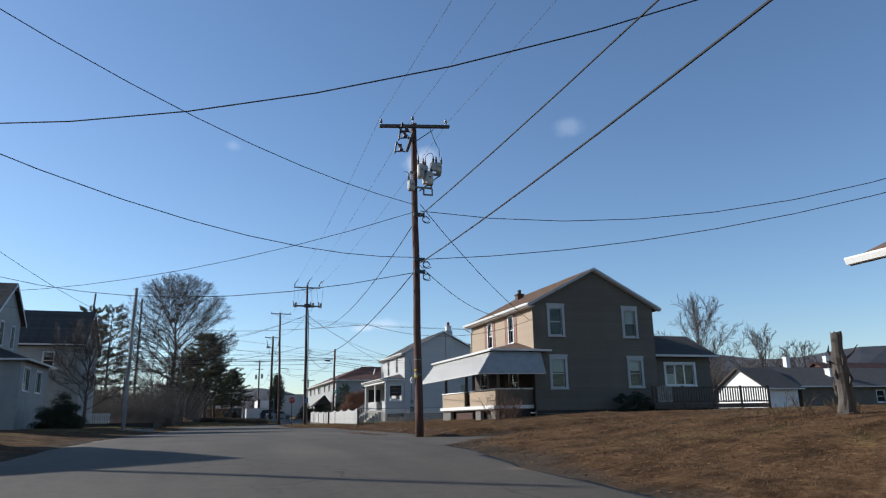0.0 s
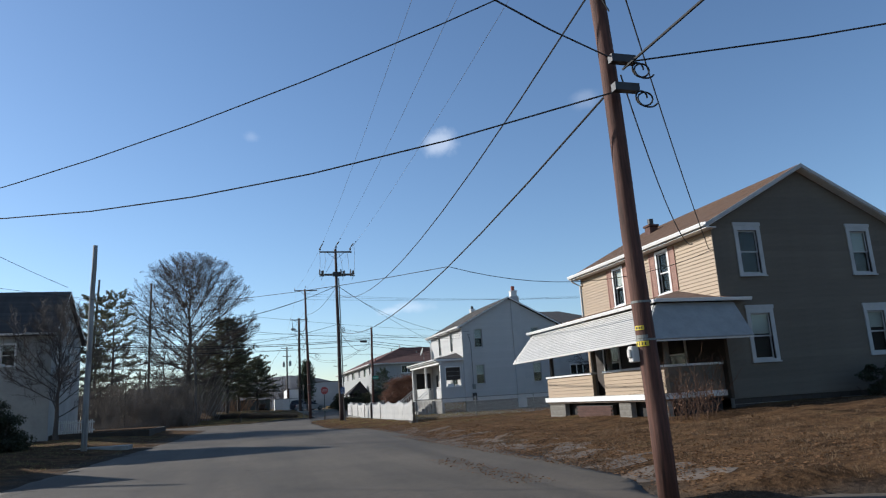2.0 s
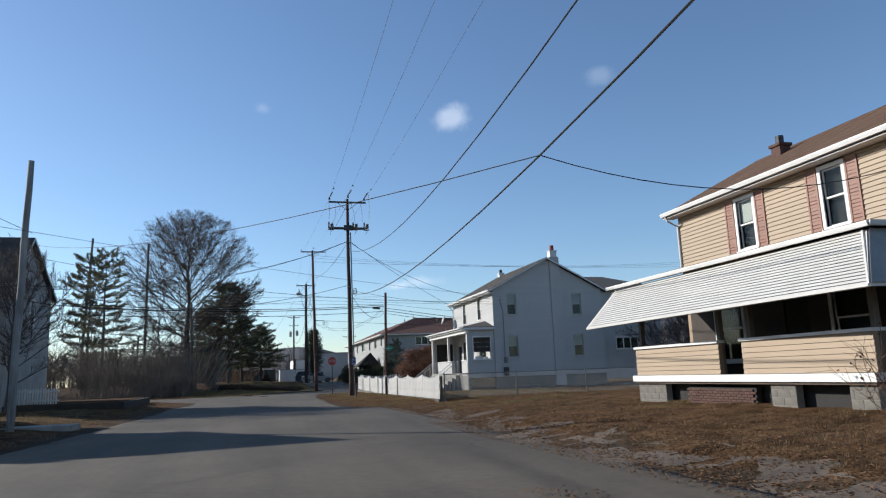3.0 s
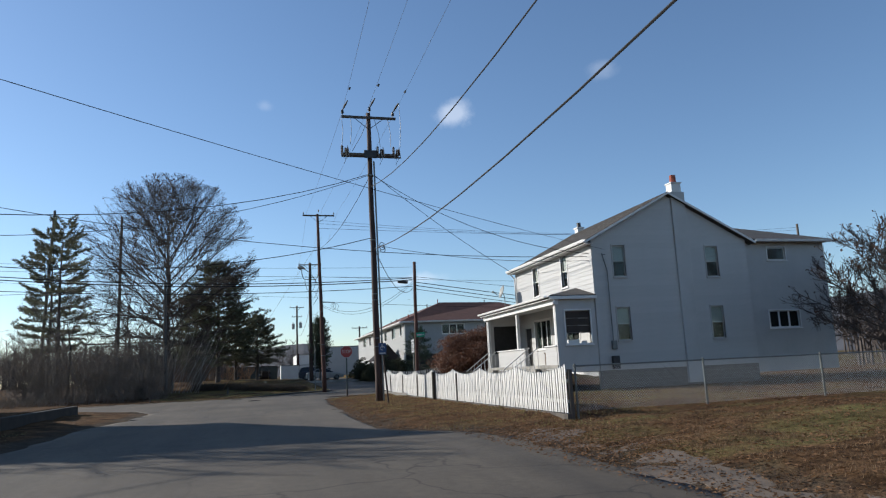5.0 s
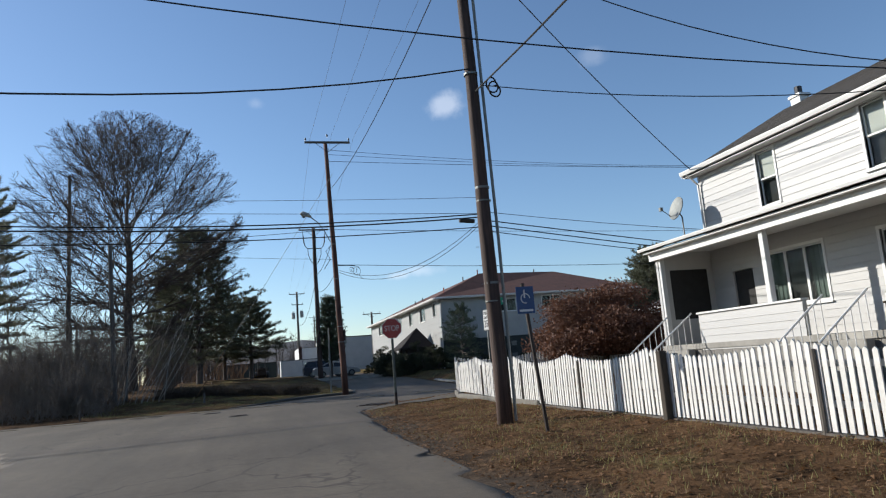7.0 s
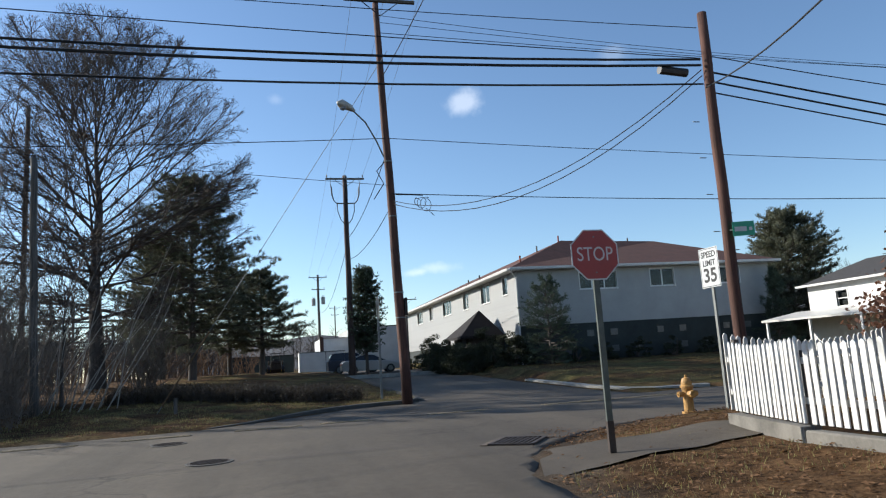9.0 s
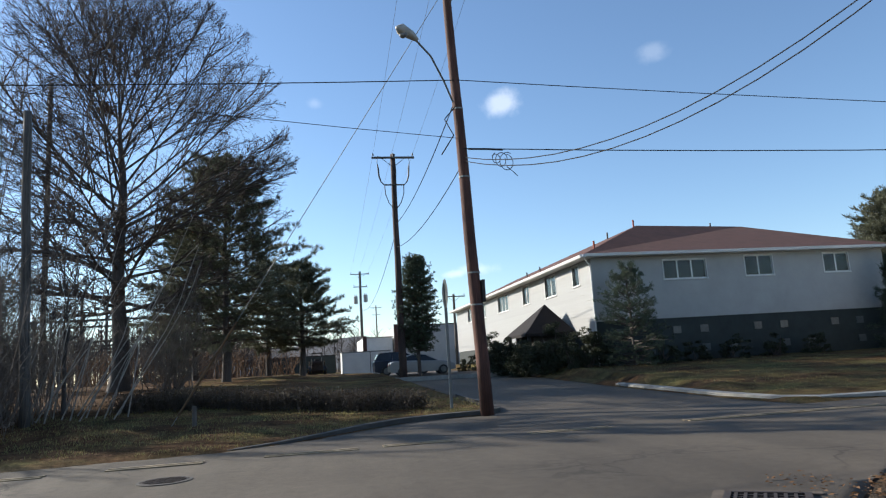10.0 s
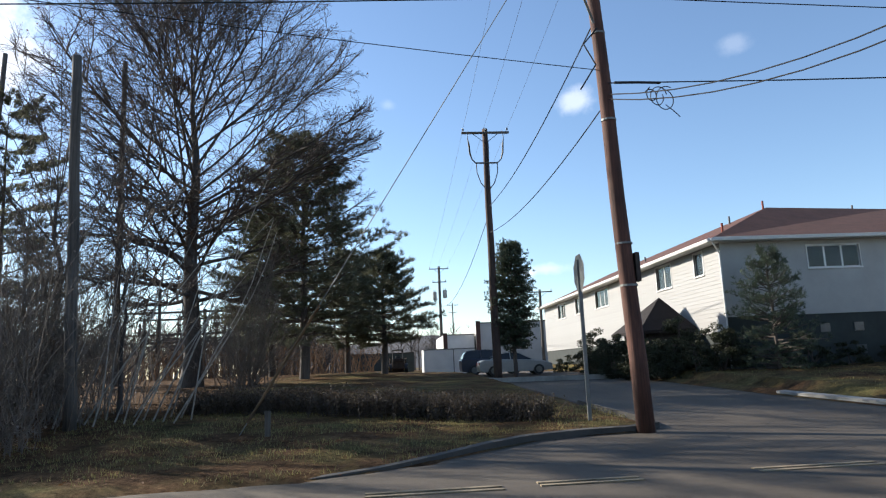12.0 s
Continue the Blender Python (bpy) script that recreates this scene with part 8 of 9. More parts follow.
def stop_sign():
    x, y, z = 9.77, 88.0, 2.785
    s = thing("stop_sign", (x, y, -0.2), "red octagonal stop sign on a galvanised post", "sign")
    u_post(x, y + 0.03, -0.4, 3.1, POST_METAL, s)
    part("rust_sleeve", Geo().box(x - 0.05, x + 0.05, y + 0.02, y + 0.08, -0.4, 0.35), IRON, s)
    rim = part("plate", tidy(octagon(x, y, z, 0.381, 0.004), "plate"), SIGN_WHITE, s)
    part("face", tidy(octagon(x, y - 0.003, z, 0.362, 0.0025), "face"), STOP_RED, rim, "faded red face")
    lettering("STOP", 0.3, PALE_LEGEND, (x, y - 0.004, z), rim, squeeze=0.82, bold=0.0)
    for dz in (-0.27, 0.27):
        part("bolt", Geo().tube([(x, y - 0.01, z + dz), (x, y + 0.02, z + dz)], 0.012, 6), GALV, rim)


def speed_sign():
    """Built facing -y about the origin, then turned to the traffic of the cross street."""
    at = Matrix.Translation((15.42, 93.32, 0)) @ Matrix.Rotation(radians(-88), 4, "Z")
    s = thing("speed_limit_sign", (15.42, 93.32, 0), "white speed limit sign on a steel post beside the pole", "sign")
    w, z0, z1 = 0.36, 2.69, 3.66

    def put(name, g, material, parent, bevel=0.0):
        g.v = [tuple(at @ Vector(p)) for p in g.v]
        return part(name, g, material, parent, bevel=bevel)

    put("post", Geo().box(-0.04, -0.032, 0.02, 0.06, -0.3, 3.5).box(0.032, 0.04, 0.02, 0.06, -0.3, 3.5).box(-0.04, 0.04, 0.016, 0.024, -0.3, 3.5), GALV, s)
    plate = put("plate", Geo().box(-w, w, 0, 0.004, z0, z1), SIGN_WHITE, s, 0.0015)
    b = Geo()
    for q in ((-w + 0.02, w - 0.02, z0 + 0.02, z0 + 0.035), (-w + 0.02, w - 0.02, z1 - 0.035, z1 - 0.02), (-w + 0.02, -w + 0.035, z0 + 0.035, z1 - 0.035), (w - 0.035, w - 0.02, z0 + 0.035, z1 - 0.035)):
        b.box(q[0], q[1], -0.002, 0, q[2], q[3])
    put("border", b, SIGN_BLACK, plate)
    for words, size, z, wide in (("SPEED", 0.2, z1 - 0.17, 1.0), ("LIMIT", 0.2, z1 - 0.38, 1.0), ("35", 0.47, z0 + 0.28, 1.1)):
        lettering(words, size, SIGN_BLACK, (0, -0.002, z), plate, squeeze=wide, turn=at)


def street_name_sign():
    x0, x1, y, z = 15.55, 16.19, 92.45, 3.95
    s = thing("street_name_sign", (15.6, 92.8, 0), "green street name blade fixed to the utility pole", "sign")
    blade = part("blade", Geo().hexa([(x0, y, z - 0.17), (x1, y + 0.05, z - 0.13), (x1, y + 0.055, z - 0.13), (x0, y + 0.005, z - 0.17)], [(x0, y, z + 0.17), (x1, y + 0.05, z + 0.21), (x1, y + 0.055, z + 0.21), (x0, y + 0.005, z + 0.17)]), SIGN_GREEN, s)
    for a, b, h in ((0.06, 0.4, 0.055), (0.47, 0.56, 0.04)):
        part("letter_bar", Geo().hexa([(x0 + a, y - 0.004 + a * 0.06, z - h + a * 0.035), (x0 + b, y - 0.004 + b * 0.06, z - h + b * 0.035), (x0 + b, y + b * 0.06, z - h + b * 0.035), (x0 + a, y + a * 0.06, z - h + a * 0.035)],
                                      [(x0 + a, y - 0.004 + a * 0.06, z + h + a * 0.035), (x0 + b, y - 0.004 + b * 0.06, z + h + b * 0.035), (x0 + b, y + b * 0.06, z + h + b * 0.035), (x0 + a, y + a * 0.06, z + h + a * 0.035)]), SIGN_WHITE, blade)
    part("bracket", Geo().tube([(15.55, 92.62, z), (15.65, 92.46, z)], 0.018, 6), GALV, s)


def parking_sign():
    x, y = 9.88, 73.9
    s = thing("parking_sign", (x, y, 0), "small blue parking sign on a dark rusty post", "sign")
    part("post", Geo().tube([(x + 0.05, y, -0.3), (x - 0.2, y, 2.75)], 0.04, 8), IRON, s)
    plate = part("plate", Geo().box(x - 0.37, x - 0.01, y - 0.07, y - 0.06, 2.16, 2.68), SIGN_BLUE, s, bevel=0.003)
    g = Geo().tube([(x - 0.19 + 0.09 * math.cos(k * 0.5), y - 0.075, 2.45 + 0.09 * math.sin(k * 0.5)) for k in range(11)], 0.012, 5).box(x - 0.22, x - 0.19, y - 0.078, y - 0.072, 2.46, 2.62)
    part("symbol", g, SIGN_WHITE, plate)
    part("letter_bar", Geo().box(x - 0.33, x - 0.05, y - 0.077, y - 0.072, 2.2, 2.24), SIGN_WHITE, plate)


def far_stop_sign():
    x, y = 9.15, 106.1
    s = thing("stop_sign", (x, y, 0.2), "stop sign seen from its bare metal back", "sign")
    u_post(x, y - 0.03, 0.0, 3.9, GALV, s)
    k = octagon(0, 0, 0, 0.46, 0.004)
    turn = Matrix.Translation((x, y, 3.57)) @ Matrix.Rotation(radians(-90), 4, "Z")
    k.v = [tuple(turn @ Vector(p)) for p in k.v]
    part("plate", tidy(k, "plate"), GALV, s)
    f = octagon(0, 0.006, 0, 0.445, 0.002)
    f.v = [tuple(turn @ Vector(p)) for p in f.v]
    part("face", tidy(f, "face"), STOP_RED, s)


def hydrant():
    x, y = 13.84, 92.4
    z = land(x, y) - 0.02
    h = thing("fire_hydrant", (x, y, z), "worn yellow fire hydrant on the grass corner", "hydrant")
    part("barrel", Geo().lathe([(0.16, 0), (0.16, 0.05), (0.11, 0.06), (0.105, 0.5), (0.13, 0.52), (0.13, 0.56)], (x, y, z), 16), HYDRANT, h, smooth_faces=False)
    part("bonnet", Geo().lathe([(0.15, 0), (0.15, 0.03), (0.12, 0.05), (0.115, 0.13), (0.08, 0.2), (0.03, 0.22), (0.03, 0.27)], (x, y, z + 0.56), 16), HYDRANT, h)
    for d in ((-1, 0), (1, 0), (0, -1)):
        a = Vector((x, y, z + 0.42))
        v = Vector((d[0], d[1], 0))
        r = 0.075 if d[1] else 0.055
        nz = part("nozzle", Geo().tube([a + v * 0.08, a + v * 0.19], r, 10), HYDRANT, h)
        part("cap", Geo().tube([a + v * 0.19, a + v * 0.23], [r * 1.2, r * 1.1], 8), HYDRANT, nz)
        part("cap_nut", Geo().tube([a + v * 0.23, a + v * 0.26], 0.02, 5), HYDRANT, nz)
    for k in range(8):
        c = (x + 0.14 * math.cos(k * math.pi / 4), y + 0.14 * math.sin(k * math.pi / 4), z + 0.05)
        part("flange_bolt", Geo().tube([c, (c[0], c[1], c[2] + 0.03)], 0.012, 6), IRON, h)


def drain():
    cx, cy, z = 9.34, 90.9, road_level(91) + 0.03
    d = thing("storm_drain", (cx, cy, z), "rusty storm drain grate in a broken asphalt collar", "drain")
    turn = Matrix.Translation((cx, cy, z)) @ Matrix.Rotation(radians(-35), 4, "Z")

    def piece(name, g, material):
        g.v = [tuple(turn @ Vector(q)) for q in g.v]
        return part(name, g, material, d)

    a, b = 0.42, 0.52
    piece("frame", Geo().box(-a, -a + 0.07, -b, b, -0.1, 0.03).box(a - 0.07, a, -b, b, -0.1, 0.03).box(-a + 0.07, a - 0.07, -b, -b + 0.07, -0.1, 0.03).box(-a + 0.07, a - 0.07, b - 0.07, b, -0.1, 0.03), IRON)
    # Thin black plate stands for the unlit depth below the bars.
    piece("pit", Geo().box(-a + 0.07, a - 0.07, -b + 0.07, b - 0.07, -0.01, -0.004), SIGN_BLACK)
    for k in range(7):
        x = -a + 0.1 + k * 0.095
        piece("bar", Geo().box(x, x + 0.035, -b + 0.07, b - 0.07, -0.003, 0.024), IRON)
    for k in range(7):
        y = -b + 0.12 + k * 0.125
        piece("bar", Geo().box(-a + 0.07, a - 0.07, y, y + 0.03, -0.0035, 0.018), IRON)
    piece("collar", Geo().box(-a - 0.12, -a, -b - 0.05, b + 0.1, -0.1, 0.012).box(-a, a + 0.1, b, b + 0.12, -0.1, 0.012), OLD_PAVING)


def manhole(x, y, r=0.36):
    z = road_level(y) + 0.035
    m = thing("manhole_cover", (x, y, z), "round iron manhole cover set in the road", "manhole cover", "manhole covers")
    part("ring", Geo().lathe([(r + 0.06, -0.05), (r + 0.06, 0.0), (r + 0.01, 0.004), (r + 0.01, -0.05)], (x, y, z), 24), GREY_WALK, m)
    lid = part("lid", Geo().lathe([(r, -0.05), (r, 0.002), (0.01, 0.004)], (x, y, z), 24), IRON, m)
    for k in range(-3, 4):
        w = math.sqrt(max(0.0, (r * 0.9) ** 2 - (k * 0.09) ** 2))
        part("tread", Geo().box(x - w, x + w, y + k * 0.09 - 0.015, y + k * 0.09 + 0.015, z + 0.002, z + 0.012), IRON, lid)


stop_sign()
speed_sign()
street_name_sign()
parking_sign()
far_stop_sign()
hydrant()
drain()
manhole(2.63, 96.4)
manhole(3.9, 92.1)

# worn centre lines of the cross street, in broken lengths
centre = thing("road_marking", (4, 98.6, -0.17), "worn double yellow centre line, partly rubbed away", "road marking", kind="structure")
for a, b in ((-30, -22), (-19, -12), (-9.5, -6), (-4.6, -3.1), (-1.6, 0.2), (1.2, 2.9), (4.0, 5.8), (6.3, 7.7), (9.4, 11.2), (13, 18), (20, 27), (30, 44)):
    for off in (0.0, 0.22):
        y = 98.35 + 0.045 * min(max(a, -6), 9) - (0.1 if a < 0 else 0) + off
        z = road_level(y) + 0.0385
        part("stripe", Geo().box(a, b, y, y + 0.1, z - 0.02, z), YELLOW, centre)

# kerbs
def kerb(name, label, pts, height=0.15, width=0.16, fade=0, material=None):
    """A run of kerb; it sinks into the ground over its first `fade` lengths."""
    g = Geo()
    for i, ((xa, ya), (xb, yb)) in enumerate(zip(pts, pts[1:])):
        ha, hb = (height * min(1.0, k / fade if fade else 1.0) for k in (i, i + 1))
        d = Vector((xb - xa, yb - ya)).normalized()
        o = Vector((-d.y, d.x)) * width
        za, zb = road_level(ya), road_level(yb)
        g.hexa([(xa, ya, za - 0.2), (xb, yb, zb - 0.2), (xb + o.x, yb + o.y, zb - 0.2), (xa + o.x, ya + o.y, za - 0.2)],
               [(xa, ya, za + ha * 0.9), (xb, yb, zb + hb * 0.9), (xb + o.x, yb + o.y, zb + hb), (xa + o.x, ya + o.y, za + ha)])
    return solo(name, tidy(g, name), material or GREY_WALK, label, "kerb", kind="structure")


kerb("kerb_lawn", "low worn concrete kerb round the lawn corner", [(1.5, 100.0), (3.0, 100.25), (4.2, 100.85), (5.2, 101.7), (6.2, 102.7), (7.2, 103.6), (8.4, 104.1), (9.6, 104.25), (10.35, 104.8), (10.55, 106), (10.6, 112)], 0.16, 0.14, 4)
kerb("kerb_lot", "pale worn kerb between the drive and the parking lot", [(17.2, 126.3), (14.6, 126.7), (12.4, 127.1), (9.9, 127.6)], 0.27, 0.3, material=CONCRETE)
solo("planting_bed", Geo().hexa([(9.9, 127.85, 0.1), (17.2, 126.55, 0.1), (17.2, 128.6, 0.1), (9.9, 129.9, 0.1)], [(9.9, 127.85, 0.66), (17.2, 126.55, 0.64), (17.2, 128.6, 0.62), (9.9, 129.9, 0.66)]), SOIL, "narrow strip of bare soil behind the kerb of the lot", "planting bed", kind="structure")
kerb("kerb_building", "concrete kerb at the corner of the building's lawn", [(17.25, 112), (17.2, 104.6), (17.3, 102.0), (18.0, 100.9), (20.0, 100.65)], 0.16, 0.3, material=CONCRETE)
verts, faces = [], []
for j in range(9):
    for i in range(13):
        p = Vector((8.3, 87.0, 0)).lerp(Vector((12.3, 87.8, 0)), i / 12).lerp(Vector((9.2, 89.6, 0)).lerp(Vector((12.6, 89.3, 0)), i / 12), j / 8)
        verts.append((p.x + 0.08 * wobble(p.x, p.y, 0.4, 1.0) * (j in (0, 8)), p.y + 0.12 * wobble(p.x, p.y, 0.5, 6.0) * (j in (0, 8)), max(land(p.x, p.y), road_level(p.y)) + 0.03 * min(1, i / 3)))
faces = [(j * 13 + i, j * 13 + i + 1, j * 13 + i + 14, j * 13 + i + 13) for j in range(8) for i in range(12)]
solo("corner_walk", Geo().add(verts, faces), ASPHALT, "worn grey paved footway at the fence corner", "footway", kind="structure", smooth_faces=True)


# raised lawn of the shaded house, held by a low wall
raised = thing("raised_lawn", (-6, 73, 0), "raised grass lawn held by a low dark retaining wall", "retaining wall", kind="structure")
part("retaining_wall", Geo().box(-12.0, -4.3, 68.6, 68.85, -0.3, 0.42).box(-4.55, -4.3, 68.85, 79.5, -0.3, 0.42), DARK_BLOCK, raised, bevel=0.02)
part("turf", Geo().box(-12.0, -4.55, 68.85, 79.5, -0.2, 0.45), SOIL, raised, bevel=0.05)
solo("footpath", Geo().box(-10.5, -3.2, 51.5, 52.8, -0.2, 0.06), CONCRETE, "pale concrete footpath across the verge", "footway", kind="structure")
solo("marker_post", Geo().tube([(1.66, 105.34, 0.0), (1.66, 105.34, 0.62)], 0.07, 6), POLE_GREY, "short weathered marker post in the lawn", "post")
solo("marker_post", Geo().tube([(-3.8, 99.95, -0.2), (-3.8, 99.95, 0.35)], 0.05, 6), POLE_GREY, "short weathered marker post beside the street", "post")

# what is left of an old footway between the street and the yards, slab by slab
old_walk = thing("old_footway", (9.2, 30, 0), "broken old footway slabs half overgrown with grass", "footway", kind="structure")
rng = random.Random(15)
for k in range(44):
    y = 25.4 + k * 0.74
    edge = lerp_table(EDGE_RIGHT, y)
    cx = edge + rng.uniform(0.1, 1.0)
    half_x, half_y, sides = rng.uniform(0.4, 0.9), rng.uniform(0.4, 0.75), 7
    c = [(cx + half_x * math.cos(2 * math.pi * i / sides + 0.3) * rng.uniform(0.75, 1.15), y + half_y * math.sin(2 * math.pi * i / sides + 0.3) * rng.uniform(0.75, 1.15)) for i in range(sides)]
    zs = [max(land(px_, py_), road_level(py_) + 0.01) + rng.uniform(-0.02, 0.016) for px_, py_ in c]
    low = [(px_, py_, z - 0.12) for (px_, py_), z in zip(c, zs)]
    top = [(px_, py_, z) for (px_, py_), z in zip(c, zs)]
    part("slab", tidy(Geo().add(low + top, [tuple(range(sides - 1, -1, -1)), tuple(range(sides, 2 * sides))] + [(i, (i + 1) % sides, sides + (i + 1) % sides, sides + i) for i in range(sides)]), "slab"), OLD_PAVING, old_walk)

# ---- things farther off ----
def wheel(car, x, y, z, r=0.33, side=-1):
    w = part("wheel", Geo().tube([(x, y, z), (x, y + side * 0.2, z)], r, 18), SIGN_BLACK, car)
    part("rim", Geo().tube([(x, y + side * 0.17, z), (x, y + side * 0.215, z)], [r * 0.66, r * 0.6], 12), GALV, w)
    return w


def arc(points, per=5):
    """A rounded profile through the points."""
    out = []
    for i in range(len(points) - 1):
        p0, p1, p2, p3 = (Vector(points[min(max(k, 0), len(points) - 1)]) for k in (i - 1, i, i + 1, i + 2))
        for j in range(per):
            t = j / per
            out.append(tuple(0.5 * (2 * p1 + (p2 - p0) * t + (2 * p0 - 5 * p1 + 4 * p2 - p3) * t * t + (3 * p1 - p0 - 3 * p2 + p3) * t ** 3)))
    return out + [tuple(points[-1])]


def parked_car(label, x, y, z, body_mat, length, top, glass, width=1.75, r=0.33):
    """A car along x, nose to +x; top: profile over bonnet and boot, glass: profile of the cabin, as fractions of its length and heights."""
    c = thing("parked_car", (x, y, z), label, "car", "parked cars")
    floor_z = 0.24
    under = [(1.0, floor_z + 0.06)]
    for u in (0.81, 0.19):
        for k in range(9):
            a = math.pi * k / 8
            under.append((u + (r + 0.06) / length * math.cos(a), floor_z + (r + 0.12) * math.sin(a)))
    under.append((0.0, floor_z + 0.08))
    outline = arc(top, 4) + under
    n = len(outline)
    v, f = [], []
    for off, pinch in ((0.0, 0.07), (0.1, 0.0), (width - 0.1, 0.0), (width, 0.07)):
        v += [(x + u * length, y + off, z + h - (pinch if h > 0.55 else 0.0)) for u, h in outline]
    f = [tuple(range(n)), tuple(range(4 * n - 1, 3 * n - 1, -1))] + [(k * n + i, k * n + (i + 1) % n, (k + 1) * n + (i + 1) % n, (k + 1) * n + i) for k in range(3) for i in range(n)]
    part("body", tidy(Geo().add(v, f), "body"), body_mat, c)
    cab = arc(glass, 5)
    base = glass[0][1]
    high = max(h for _, h in cab)
    m = len(cab)

    def tuck(h):
        return 0.08 + 0.2 * (h - base) / (high - base)

    v = [(x + u * length, y + tuck(h), z + h) for u, h in cab] + [(x + u * length, y + width - tuck(h), z + h) for u, h in cab]
    part("cabin", tidy(Geo().add(v, [tuple(range(m)), tuple(range(2 * m - 1, m - 1, -1))] + [(i, (i + 1) % m, m + (i + 1) % m, m + i) for i in range(m)]), "cabin"), GLASS_DARK, c, "dark glazed cabin")
    upper = [q for q in cab if q[1] > high - 0.1]
    roof_geo = Geo()
    for (ua, ha), (ub, hb) in zip(upper, upper[1:]):
        ta, tb = tuck(ha) - 0.015, tuck(hb) - 0.015
        lo = [(x + ua * length, y + ta, z + ha - 0.05), (x + ub * length, y + tb, z + hb - 0.05), (x + ub * length, y + width - tb, z + hb - 0.05), (x + ua * length, y + width - ta, z + ha - 0.05)]
        roof_geo.hexa(lo, [(px_, py_, pz + 0.07) for px_, py_, pz in lo])
    part("roof", roof_geo, body_mat, c)
    mid = (min(u for u, h in upper) + max(u for u, h in upper)) / 2
    for k, (ub, ut) in enumerate(((glass[0][0] + 0.01, upper[0][0]), (mid, mid), (glass[-1][0] - 0.01, upper[-1][0]))):
        for side in (0, 1):
            ya, yb = (y + 0.07, y + tuck(high - 0.05) - 0.012) if side == 0 else (y + width - 0.07, y + width - tuck(high - 0.05) + 0.012)
            part("pillar", Geo().tube([(x + ub * length, ya, z + base - 0.03), (x + ut * length, yb, z + high - 0.05)], 0.035, 6), body_mat, c)
    for u in (0.19, 0.81):
        wheel(c, x + u * length, y + 0.16, z + r, r)
        wheel(c, x + u * length, y + width - 0.16, z + r, r, side=1)
    for dy in (0.1, width - 0.4):
        part("tail_light", Geo().box(x - 0.015, x + 0.06, y + dy, y + dy + 0.3, z + 0.72, z + 0.86), STOP_RED, c, bevel=0.01)
        part("headlight", Geo().box(x + length - 0.12, x + length + 0.01, y + dy, y + dy + 0.3, z + 0.58, z + 0.7), GREY_CERAMIC, c, bevel=0.01)
    for u in (0.42, 0.6):
        part("door_handle", Geo().box(x + u * length, x + u * length + 0.16, y - 0.02, y + 0.02, z + 0.78, z + 0.81), body_mat, c)
    return c


GLASS_DARK = plain("dark_car_glass", (0.015, 0.017, 0.02), 0.08, vary=0.1, bump=0)
SILVER = plain("silver_car_paint", (0.3, 0.305, 0.3), 0.35, 0.15, vary=0.08, bump=0)
NAVY = plain("dark_blue_car_paint", (0.02, 0.03, 0.055), 0.3, 0.2, vary=0.1, bump=0)
parked_car("silver sedan parked before the long building", 10.35, 134.8, 0.67, SILVER, 4.8,
           [(0.0, 0.35), (0.0, 0.75), (0.03, 1.02), (0.16, 1.08), (0.45, 1.04), (0.7, 0.99), (0.9, 0.86), (0.985, 0.7), (1.0, 0.45)],
           [(0.11, 1.02), (0.3, 1.42), (0.42, 1.48), (0.55, 1.43), (0.74, 0.98)])
parked_car("dark blue sport utility car parked behind the sedan", 9.6, 138.8, 0.69, NAVY, 4.7,
           [(0.0, 0.4), (-0.005, 0.8), (0.0, 1.15), (0.06, 1.2), (0.5, 1.16), (0.72, 1.12), (0.93, 1.0), (0.995, 0.8), (1.0, 0.5)],
           [(0.01, 1.15), (0.07, 1.66), (0.2, 1.76), (0.5, 1.72), (0.74, 1.1)], 1.85, 0.37)


def container():
    c = thing("storage_container", (10.2, 155, 0.6), "white ribbed storage container with stained sides", "container")
    x0, x1, y0, y1, z0, z1 = 7.7, 12.6, 154.5, 158, 0.6, 3.05
    part("body", Geo().box(x0 + 0.04, x1 - 0.04, y0 + 0.04, y1, z0, z1), WHITE, c)
    for k in range(20):
        x = x0 + 0.05 + k * 0.24
        part("rib", Geo().box(x, x + 0.12, y0, y0 + 0.045, z0 + 0.1, z1 - 0.1), WHITE, c)
    part("frame", Geo().box(x0, x1, y0 - 0.01, y0 + 0.06, z1 - 0.1, z1), GALV, c)
    part("frame", Geo().box(x0, x1, y0 - 0.01, y0 + 0.06, z0, z0 + 0.1), GALV, c)
    part("door_gap", Geo().box(10.5, 10.56, y0 - 0.02, y0 + 0.05, z0 + 0.1, z1 - 0.1), DARK_METAL, c)


def flat_building(name, label, x0, x1, y0, y1, z1, wall, trim, piers=()):
    h = thing(name, ((x0 + x1) / 2, y0, 0.4), label, "building")
    part("wall", wall_mesh("y", y0, -1, x0, x1, 0.2, z1, [(x0 + 1.0, x0 + 2.0, 0.4, 2.5)]), wall, h)
    part("wall", Geo().box(x0, x0 + 0.2, y0 + 0.16, y1, 0.2, z1), wall, h)
    part("wall", Geo().box(x1 - 0.2, x1, y0 + 0.16, y1, 0.2, z1), wall, h)
    part("roof", Geo().box(x0 + 0.1, x1 - 0.1, y0 + 0.1, y1, z1 - 0.25, z1 - 0.1), SHINGLE_GREY, h)
    part("coping", Geo().box(x0 - 0.08, x1 + 0.08, y0 - 0.08, y0 + 0.25, z1, z1 + 0.12), trim, h)
    part("door", Geo().box(x0 + 1.02, x0 + 1.98, y0 + 0.06, y0 + 0.1, 0.4, 2.5), DARK, h)
    for x in piers:
        part("pier", Geo().box(x, x + 0.5, y0 - 0.15, y0, 0.2, z1 + 0.3), BRICK, h)
    return h


container()
